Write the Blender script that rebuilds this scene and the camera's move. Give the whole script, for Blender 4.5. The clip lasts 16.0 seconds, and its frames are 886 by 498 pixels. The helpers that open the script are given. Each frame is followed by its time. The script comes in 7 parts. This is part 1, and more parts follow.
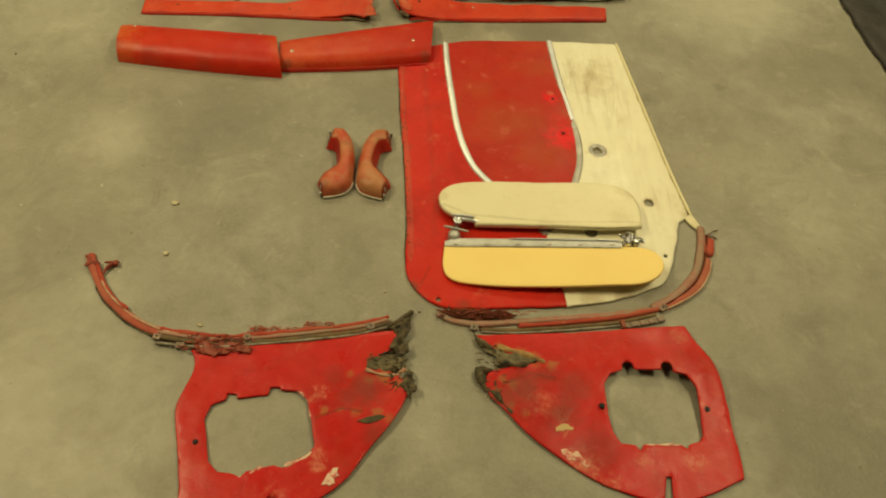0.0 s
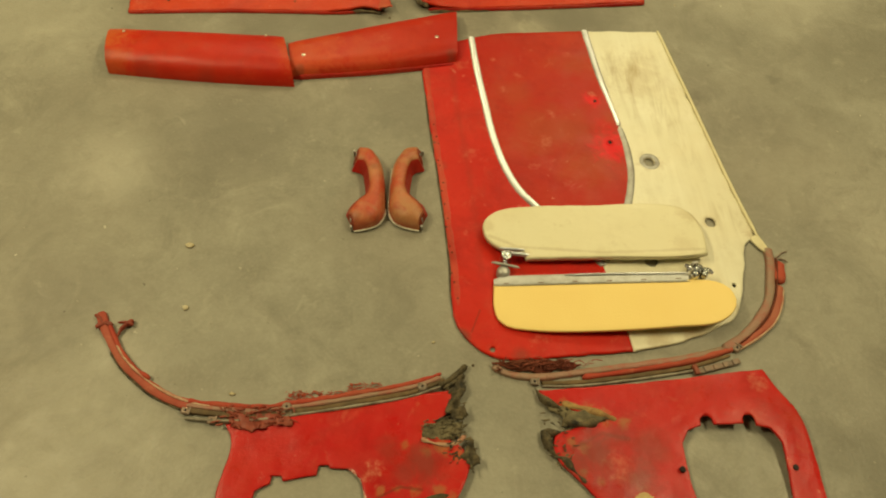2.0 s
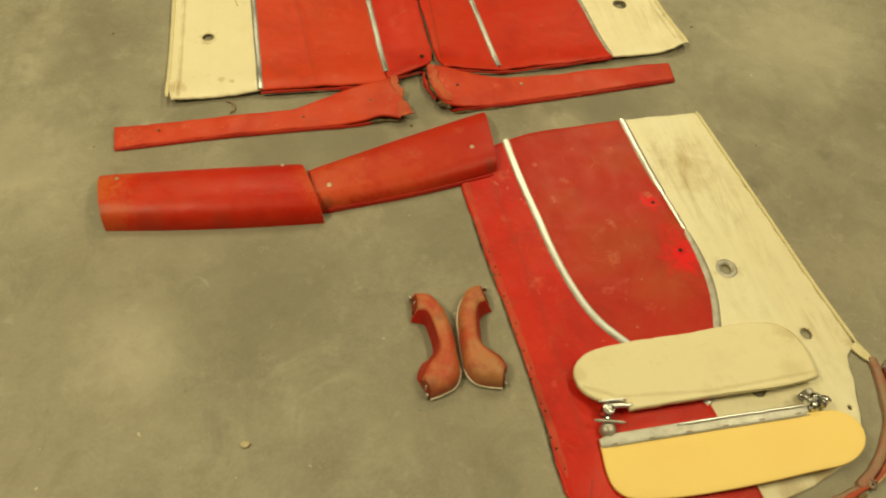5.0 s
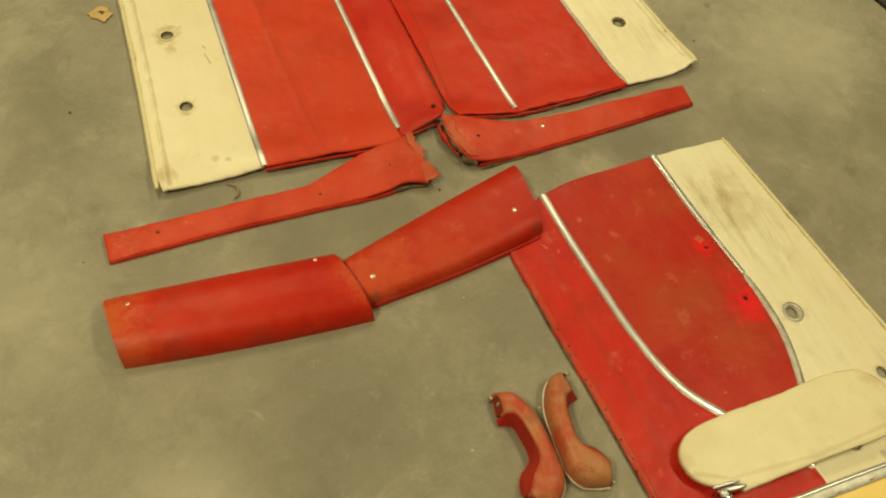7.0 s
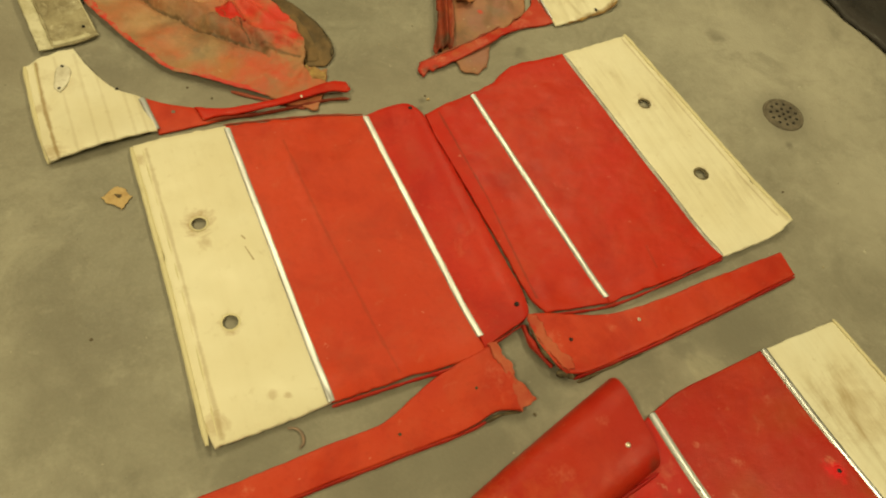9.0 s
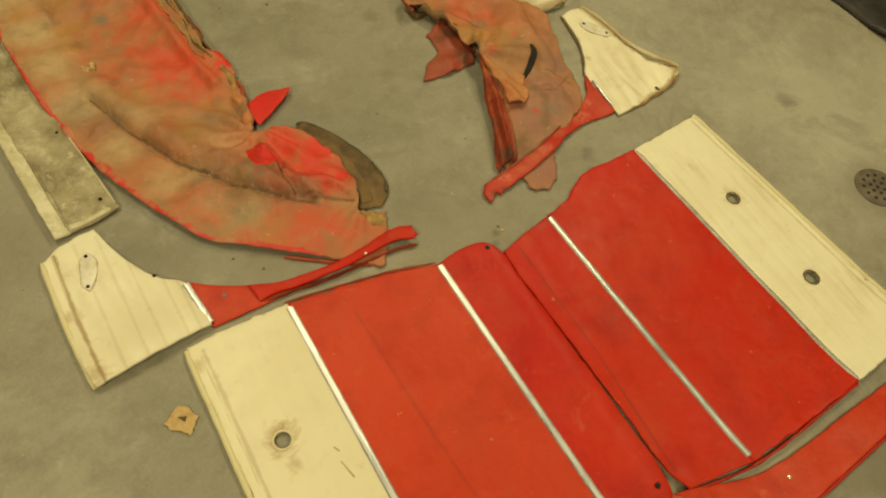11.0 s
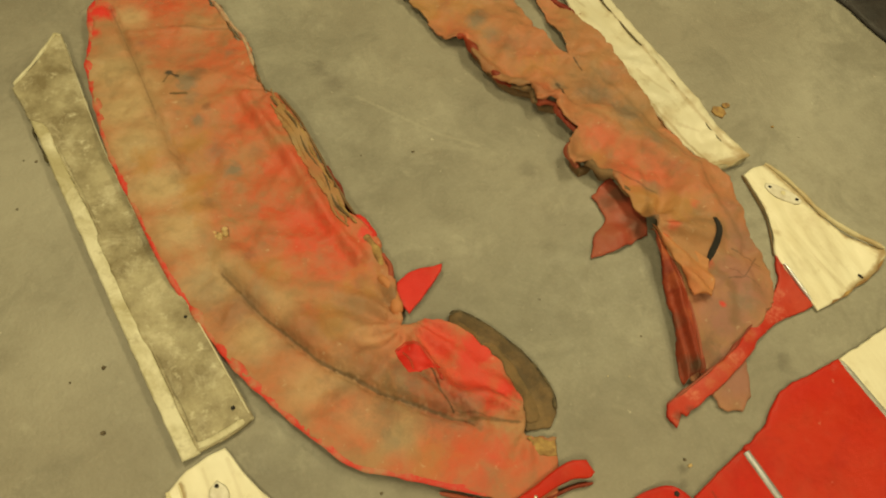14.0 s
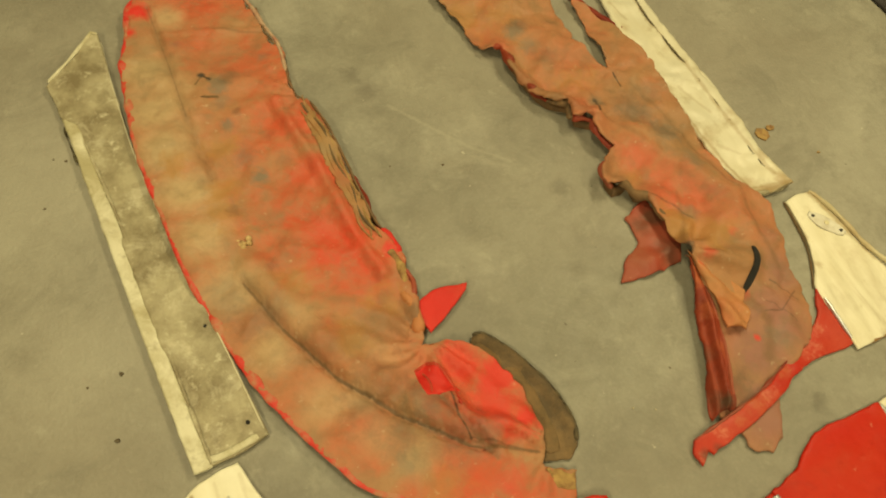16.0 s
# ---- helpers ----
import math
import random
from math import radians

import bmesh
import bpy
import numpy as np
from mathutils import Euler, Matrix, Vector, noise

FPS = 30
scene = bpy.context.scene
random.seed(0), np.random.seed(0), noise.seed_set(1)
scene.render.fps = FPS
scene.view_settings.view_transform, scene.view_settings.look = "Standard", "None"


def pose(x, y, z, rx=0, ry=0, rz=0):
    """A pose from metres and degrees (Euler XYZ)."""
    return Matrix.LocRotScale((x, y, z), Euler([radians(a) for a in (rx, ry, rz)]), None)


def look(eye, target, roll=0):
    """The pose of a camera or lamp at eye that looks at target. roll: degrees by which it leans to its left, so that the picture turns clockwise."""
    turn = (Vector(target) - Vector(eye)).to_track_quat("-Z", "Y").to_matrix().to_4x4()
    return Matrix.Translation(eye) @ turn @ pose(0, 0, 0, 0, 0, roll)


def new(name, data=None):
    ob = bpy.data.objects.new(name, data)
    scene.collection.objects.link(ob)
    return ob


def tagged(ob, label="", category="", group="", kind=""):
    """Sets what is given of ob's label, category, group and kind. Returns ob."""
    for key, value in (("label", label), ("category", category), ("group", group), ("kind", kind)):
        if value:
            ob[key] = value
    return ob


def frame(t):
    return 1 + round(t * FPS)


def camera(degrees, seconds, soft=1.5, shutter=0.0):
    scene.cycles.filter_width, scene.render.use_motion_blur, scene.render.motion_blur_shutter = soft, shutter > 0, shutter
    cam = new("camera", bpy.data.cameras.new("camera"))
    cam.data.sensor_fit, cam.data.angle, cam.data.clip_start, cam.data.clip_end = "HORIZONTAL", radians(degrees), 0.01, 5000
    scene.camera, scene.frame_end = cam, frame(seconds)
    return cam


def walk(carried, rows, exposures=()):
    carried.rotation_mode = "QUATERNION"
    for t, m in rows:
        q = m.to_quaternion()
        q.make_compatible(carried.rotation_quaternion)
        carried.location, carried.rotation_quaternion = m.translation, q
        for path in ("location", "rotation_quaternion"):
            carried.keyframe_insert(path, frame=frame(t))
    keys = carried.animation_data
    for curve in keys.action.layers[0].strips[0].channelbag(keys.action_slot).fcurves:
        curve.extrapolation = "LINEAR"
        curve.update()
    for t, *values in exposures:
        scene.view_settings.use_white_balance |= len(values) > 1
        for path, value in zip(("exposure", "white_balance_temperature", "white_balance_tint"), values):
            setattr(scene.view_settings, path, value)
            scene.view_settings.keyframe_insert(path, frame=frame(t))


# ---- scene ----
cam = camera(63.6, 16.0, 2.0)
PATH = [
    (0, (-0.058, -0.103, 1.354), (0.01, 1.132, -0.218), 4.6),
    (0.5, (-0.059, -0.045, 1.348), (-0.033, 1.122, -0.276), 3.8),
    (1, (-0.123, 0.036, 1.347), (-0.092, 1.173, -0.298), 3.3),
    (1.5, (-0.187, 0.112, 1.348), (-0.091, 1.23, -0.308), 4.9),
    (2, (-0.2, 0.177, 1.343), (-0.079, 1.276, -0.324), 5.1),
    (2.5, (-0.168, 0.29, 1.33), (-0.052, 1.368, -0.35), 5.5),
    (3, (-0.153, 0.337, 1.328), (-0.122, 1.414, -0.357), 3.0),
    (3.5, (-0.197, 0.366, 1.338), (-0.169, 1.465, -0.333), 2.8),
    (4, (-0.316, 0.425, 1.35), (-0.176, 1.542, -0.304), 5.0),
    (4.2, (-0.358, 0.444, 1.354), (-0.166, 1.568, -0.289), 5.5),
    (6.3, (-0.591, 0.861, 1.32), (-0.157, 1.813, -0.385), 10.6),
    (6.5, (-0.63, 0.896, 1.331), (-0.153, 1.818, -0.378), 12.1),
    (7, (-0.709, 0.962, 1.336), (-0.162, 1.887, -0.351), 12.2),
    (7.5, (-0.708, 1.076, 1.33), (-0.137, 1.999, -0.35), 12.2),
    (8, (-0.678, 1.262, 1.329), (-0.111, 2.193, -0.348), 11.1),
    (8.5, (-0.683, 1.396, 1.337), (-0.102, 2.308, -0.346), 13.5),
    (9, (-0.765, 1.558, 1.348), (-0.125, 2.441, -0.329), 15.2),
    (9.2, (-0.801, 1.616, 1.354), (-0.143, 2.506, -0.311), 14.4),
    (11.3, (-0.809, 2.162, 1.35), (-0.117, 2.947, -0.355), 12.9),
    (11.5, (-0.821, 2.212, 1.356), (-0.143, 3.0, -0.352), 12.5),
    (12, (-0.877, 2.333, 1.363), (-0.182, 3.135, -0.332), 12.8),
    (12.5, (-0.929, 2.426, 1.356), (-0.162, 3.2, -0.321), 14.1),
    (13, (-0.919, 2.511, 1.352), (-0.145, 3.261, -0.333), 15.1),
    (13.5, (-0.87, 2.59, 1.353), (-0.171, 3.393, -0.34), 12.9),
    (14, (-0.813, 2.645, 1.345), (-0.221, 3.5, -0.363), 11.0),
    (14.5, (-0.788, 2.678, 1.335), (-0.269, 3.574, -0.377), 9.4),
    (15, (-0.786, 2.705, 1.34), (-0.262, 3.586, -0.378), 9.6),
    (15.5, (-0.788, 2.708, 1.34), (-0.265, 3.582, -0.381), 9.7),
    (16, (-0.78, 2.693, 1.338), (-0.269, 3.574, -0.383), 9.6),
]
EXPOSURES = [(0.0, -0.06), (1.0, -0.07), (2.0, -0.02), (4.0, 0.0), (7.0, -0.10), (9.0, -0.20), (12.5, -0.25), (13.5, -0.16), (14.5, -0.07), (15.0, -0.09), (15.5, -0.03), (16.0, 0.02)]
walk(cam, [(t, look(eye, target, roll)) for t, eye, target, roll in PATH], EXPOSURES)

# world, lamps
LAMP_TINT = (1.0, 0.865, 0.465)
world = bpy.data.worlds.new("workshop_air")
scene.world = world
world.use_nodes = True
world.node_tree.nodes["Background"].inputs[0].default_value = (1.0, 0.865, 0.465, 1)
world.node_tree.nodes["Background"].inputs[1].default_value = 0.02
CEILING = 3.3
FIXTURES = [(-0.9, 4.3, 52), (1.7, 4.2, 66.5), (1.7, 1.0, 64.5), (-2.4, 1.2, 102)]


def lamp(x, y, watts):
    data = bpy.data.lights.new("tube_light", "AREA")
    data.shape, data.size, data.size_y = "RECTANGLE", 0.46, 1.35
    data.energy, data.color = watts, LAMP_TINT
    ob = new("tube_light", data)
    ob.location = (x, y, CEILING - 0.10)
    return ob


for fx, fy, fw in FIXTURES:
    lamp(fx, fy, fw)


# ---------- materials ----------
def nd(nt, kind, ins=None, **props):
    n = nt.nodes.new(kind)
    for k, v in props.items():
        if k == "operation":
            n.operation = v
        elif k == "data_type":
            n.data_type = v
        elif k == "blend_type":
            n.blend_type = v
        elif k == "feature":
            n.feature = v
        elif k == "clamp":
            n.use_clamp = v
    for k, v in (ins or {}).items():
        if isinstance(v, bpy.types.NodeSocket):
            nt.links.new(v, n.inputs[k])
        else:
            n.inputs[k].default_value = v
    return n


def rgba(c):
    return (c[0], c[1], c[2], 1.0)


def place(nt):
    return nd(nt, "ShaderNodeNewGeometry").outputs["Position"]


def fuzz(nt, vec, scale, detail=4.0, rough=0.6, lo=0.35, hi=0.65, distort=0.0):
    n = nd(nt, "ShaderNodeTexNoise", {"Vector": vec, "Scale": scale, "Detail": detail, "Roughness": rough, "Distortion": distort})
    return nd(nt, "ShaderNodeMapRange", {0: n.outputs[0], 1: lo, 2: hi}).outputs[0]


def times(nt, a, b):
    return nd(nt, "ShaderNodeMath", {0: a, 1: b}, operation="MULTIPLY", clamp=True).outputs[0]


def most(nt, a, b):
    return nd(nt, "ShaderNodeMath", {0: a, 1: b}, operation="MAXIMUM").outputs[0]


def blend(nt, fac, a, b):
    n = nt.nodes.new("ShaderNodeMix")
    n.data_type = "RGBA"
    for i, v in ((0, fac), (6, a), (7, b)):
        if isinstance(v, bpy.types.NodeSocket):
            nt.links.new(v, n.inputs[i])
        else:
            n.inputs[i].default_value = rgba(v) if i else v
    return n.outputs[2]


def spots(nt, vec, rows, ragged=0.6, grain=18.0):
    """A mask of stains and other patches: rows of x, y, radius, strength, with ragged edges."""
    flat = nd(nt, "ShaderNodeVectorMath", {0: vec, 1: (1, 1, 0)}, operation="MULTIPLY").outputs[0]
    n = nd(nt, "ShaderNodeTexNoise", {"Vector": vec, "Scale": grain, "Detail": 7.0, "Roughness": 0.72, "Distortion": 0.6}).outputs[0]
    wob = nd(nt, "ShaderNodeMath", {0: n, 1: 0.5}, operation="SUBTRACT").outputs[0]
    got = None
    for x, y, r, s in rows:
        d = nd(nt, "ShaderNodeVectorMath", {0: flat, 1: (x, y, 0)}, operation="DISTANCE").outputs["Value"]
        d = nd(nt, "ShaderNodeMath", {0: wob, 1: 5.0 * ragged * r, 2: d}, operation="MULTIPLY_ADD").outputs[0]
        m = nd(nt, "ShaderNodeMapRange", {0: d, 1: r * 1.1, 2: r * 0.3, 3: 0.0, 4: s}).outputs[0]
        got = m if got is None else most(nt, got, m)
    return got


def lines(nt, vec, rows, grain=26.0):
    """A mask along lines, for grime and painted crease shade: rows of a list of points, width, strength."""
    flat = nd(nt, "ShaderNodeVectorMath", {0: vec, 1: (1, 1, 0)}, operation="MULTIPLY").outputs[0]
    n = nd(nt, "ShaderNodeTexNoise", {"Vector": vec, "Scale": grain, "Detail": 6.0, "Roughness": 0.7}).outputs[0]
    wob = nd(nt, "ShaderNodeMath", {0: n, 1: 0.5}, operation="SUBTRACT").outputs[0]
    got = None
    for pts, wide, strength in rows:
        for a, b in zip(pts, pts[1:]):
            ba = Vector((b[0] - a[0], b[1] - a[1], 0))
            pa = nd(nt, "ShaderNodeVectorMath", {0: flat, 1: (a[0], a[1], 0)}, operation="SUBTRACT").outputs[0]
            h = nd(nt, "ShaderNodeVectorMath", {0: pa, 1: ba / ba.length_squared}, operation="DOT_PRODUCT").outputs["Value"]
            h = nd(nt, "ShaderNodeMath", {0: h, 1: 1.0}, operation="MULTIPLY", clamp=True).outputs[0]
            w = nd(nt, "ShaderNodeVectorMath", {0: ba, "Scale": h}, operation="SCALE").outputs[0]
            d = nd(nt, "ShaderNodeVectorMath", {0: pa, 1: w}, operation="DISTANCE").outputs["Value"]
            d = nd(nt, "ShaderNodeMath", {0: wob, 1: 2.5 * wide, 2: d}, operation="MULTIPLY_ADD").outputs[0]
            m = nd(nt, "ShaderNodeMapRange", {0: d, 1: wide, 2: wide * 0.2, 3: 0.0, 4: strength}).outputs[0]
            got = m if got is None else most(nt, got, m)
    return got


def paint(name, colour, rough=0.5, metal=0.0, bumps=(), gloss=0.5):
    """A surface: colour is a function of the node tree and the place; bumps are rows of scale, depth."""
    m = bpy.data.materials.new(name)
    m.use_nodes = True
    nt = m.node_tree
    b = nt.nodes["Principled BSDF"]
    vec = place(nt)
    col = colour(nt, vec) if callable(colour) else colour
    if isinstance(col, bpy.types.NodeSocket):
        nt.links.new(col, b.inputs["Base Color"])
    else:
        b.inputs["Base Color"].default_value = rgba(col)
    r = fuzz(nt, vec, 22, 4, 0.6, 0.3, 0.7)
    r = nd(nt, "ShaderNodeMapRange", {0: r, 3: rough - 0.09, 4: min(rough + 0.09, 1.0)}).outputs[0]
    nt.links.new(r, b.inputs["Roughness"])
    b.inputs["Metallic"].default_value = metal
    b.inputs["Specular IOR Level"].default_value = gloss
    last = None
    for scale, depth in bumps:
        h = nd(nt, "ShaderNodeTexNoise", {"Vector": vec, "Scale": scale, "Detail": 2.0, "Roughness": 0.45}).outputs[0]
        bp = nd(nt, "ShaderNodeBump", {"Height": h, "Strength": 1.0, "Distance": depth})
        if last is not None:
            nt.links.new(last, bp.inputs["Normal"])
        last = bp.outputs[0]
    if last is not None:
        nt.links.new(last, b.inputs["Normal"])
    return m


def vinyl(name, base, faded, deep, fade=0.6, scuff=0.35, marks=(), mark=(0.5, 0.02, 0.015), dirt=(), rough=0.42, creases=(), pale=(), cloud=()):
    """Aged leathercloth: faded and deep patches, pale scuffs, extra marks and dirt at given spots."""
    base, faded, deep = [(c[0] * 0.985, c[1] * 0.74, c[2] * 0.66) for c in (base, faded, deep)]

    def colour(nt, v):
        c = blend(nt, times(nt, fuzz(nt, v, 3.2, 6, 0.6, 0.38, 0.62, 0.5), fade), base, faded)
        c = blend(nt, times(nt, fuzz(nt, v, 6.5, 7, 0.66, 0.48, 0.72, 0.4), 0.75), c, deep)
        c = blend(nt, times(nt, fuzz(nt, v, 11, 7, 0.66, 0.54, 0.76, 0.8), 0.6), c, faded)
        c = blend(nt, times(nt, fuzz(nt, v, 19, 7, 0.7, 0.60, 0.80, 0.6), scuff), c, (0.62, 0.26, 0.14))
        c = blend(nt, times(nt, fuzz(nt, v, 75, 5, 0.65, 0.52, 0.8), 0.35), c, deep)
        c = blend(nt, times(nt, fuzz(nt, v, 8.5, 8, 0.72, 0.50, 0.80, 0.3), 0.20), c, (0.34, 0.13, 0.06))
        if cloud:
            c = blend(nt, times(nt, spots(nt, v, cloud, 0.5, 9), 0.55), c, (0.35, 0.072, 0.016))
        if marks:
            c = blend(nt, spots(nt, v, marks, 0.7, 40), c, mark)
        if pale:
            c = blend(nt, times(nt, spots(nt, v, pale, 1.1, 34), times(nt, fuzz(nt, v, 90, 4, 0.7, 0.35, 0.65), 0.75)), c, (0.64, 0.25, 0.15))
        c = blend(nt, times(nt, fuzz(nt, v, 48, 3, 0.6, 0.705, 0.76), 0.4), c, (0.64, 0.27, 0.17))
        if dirt:
            c = blend(nt, spots(nt, v, dirt, 0.5, 14), c, (0.07, 0.05, 0.03))
        if creases:
            c = blend(nt, lines(nt, v, creases), c, (0.10, 0.03, 0.015))
        return c
    return paint(name, colour, rough, 0.0, ((420, 0.0004), (34, 0.0014), (8, 0.005)), 0.2)


def cream(name, base=(0.76, 0.71, 0.55), grime=0.25, streak=None, dirt=(), rough=0.4, creases=(), grain=None):
    """Off-white leathercloth with yellowing and rubbed grime; rust, dirt or painted shade at given spots and lines."""
    def colour(nt, v):
        c = blend(nt, times(nt, fuzz(nt, v, 4, 5, 0.6), 0.5), base, (0.68, 0.60, 0.39))
        c = blend(nt, times(nt, fuzz(nt, v, 12, 6, 0.7, 0.55, 0.8), grime), c, (0.34, 0.25, 0.12))
        c = blend(nt, times(nt, fuzz(nt, v, 2.2, 5, 0.6, 0.48, 0.66, 0.3), 0.2), c, (0.58, 0.49, 0.29))
        c = blend(nt, times(nt, fuzz(nt, v, 34, 5, 0.7, 0.60, 0.74), 0.35), c, (0.48, 0.39, 0.22))
        if grain:
            gv = nd(nt, "ShaderNodeMapping", {"Vector": v, "Rotation": (0, 0, grain[0]), "Scale": (46.0, 2.6, 1.0)}).outputs[0]
            g = times(nt, fuzz(nt, gv, 1.0, 5, 0.65, 0.46, 0.72, 0.35), fuzz(nt, v, 5, 4, 0.6, 0.30, 0.62))
            c = blend(nt, times(nt, g, grain[1]), c, (0.44, 0.35, 0.19))
        if streak:
            sv = nd(nt, "ShaderNodeMapping", {"Vector": v, "Rotation": (0, 0, streak[0]), "Scale": (26.0, 3.5, 1.0)}).outputs[0]
            s = fuzz(nt, sv, 1.4, 4, 0.6, 0.44, 0.70, 0.6)
            s = times(nt, s, nd(nt, "ShaderNodeMath", {0: spots(nt, v, streak[2], 0.4, 9), 1: 0.12}, operation="ADD").outputs[0])
            c = blend(nt, times(nt, s, streak[1]), c, (0.38, 0.29, 0.15))
        if dirt:
            c = blend(nt, times(nt, spots(nt, v, dirt, 0.7, 22), 0.75), c, (0.34, 0.21, 0.08))
        if creases:
            c = blend(nt, lines(nt, v, creases), c, (0.30, 0.20, 0.08))
        return c
    return paint(name, colour, rough, 0.0, ((420, 0.00025), (26, 0.0012)), 0.35)


def hide(name, tan, pink, red, spread, fresh, dark=(), grey=(0.22, 0.155, 0.085), creases=(), bare=(), bare_tone=(0.25, 0.120, 0.086), ochre=(), slate=(), crisp=()):
    """Worn cover: red surface rubbed through to tan, fresh red where it kept its colour, grime in spots, shade painted
    dark along creases.
    """
    def colour(nt, v):
        c = blend(nt, times(nt, fuzz(nt, v, 3.6, 5, 0.55, 0.42, 0.62, 0.4), 0.7), tan, pink)
        m = times(nt, spots(nt, v, spread, 0.45, 6), nd(nt, "ShaderNodeMapRange", {0: fuzz(nt, v, 6.5, 5, 0.56, 0.32, 0.60, 0.6), 3: 0.62, 4: 1.0}).outputs[0])
        c = blend(nt, m, c, red)
        c = blend(nt, times(nt, fuzz(nt, v, 8, 5, 0.58, 0.50, 0.68, 0.6), 0.4), c, red)
        c = blend(nt, times(nt, fuzz(nt, v, 13, 5, 0.6, 0.50, 0.72, 0.5), 0.3), c, tan)
        if bare:
            c = blend(nt, spots(nt, v, bare, 0.22, 7), c, bare_tone)
        c = blend(nt, times(nt, fuzz(nt, v, 7.5, 5, 0.6, 0.52, 0.74, 0.5), 0.5), c, grey)
        c = blend(nt, times(nt, fuzz(nt, v, 26, 4, 0.6, 0.52, 0.76), 0.5), c, grey)
        c = blend(nt, times(nt, fuzz(nt, v, 19, 5, 0.62, 0.54, 0.70, 0.6), 0.45), c, tan)
        c = blend(nt, times(nt, fuzz(nt, v, 12, 4, 0.58, 0.53, 0.70, 0.2), 0.42), c, grey)
        c = blend(nt, times(nt, fuzz(nt, v, 85, 4, 0.6, 0.52, 0.78), 0.16), c, (0.16, 0.10, 0.045))
        c = blend(nt, times(nt, fuzz(nt, v, 55, 3, 0.6, 0.66, 0.76), 0.5), c, (0.56, 0.40, 0.25))
        c = blend(nt, times(nt, fuzz(nt, v, 5.5, 6, 0.66, 0.54, 0.66, 0.9), 0.25), c, (0.24, 0.165, 0.075))
        c = blend(nt, spots(nt, v, fresh, 0.5, 22), c, (0.62, 0.035, 0.022))
        if ochre:
            c = blend(nt, times(nt, spots(nt, v, ochre, 0.8, 16), 0.8), c, (0.40, 0.20, 0.050))
        if slate:
            c = blend(nt, times(nt, spots(nt, v, slate, 0.6, 24), 0.85), c, (0.17, 0.150, 0.105))
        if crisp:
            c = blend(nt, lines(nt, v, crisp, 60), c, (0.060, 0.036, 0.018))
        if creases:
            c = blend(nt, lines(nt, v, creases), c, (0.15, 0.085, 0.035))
        if dark:
            c = blend(nt, spots(nt, v, dark, 0.5, 40), c, (0.07, 0.05, 0.035))
        return c
    return paint(name, colour, 0.56, 0.0, ((260, 0.0007), (42, 0.0020), (16, 0.009), (9, 0.010)), 0.32)


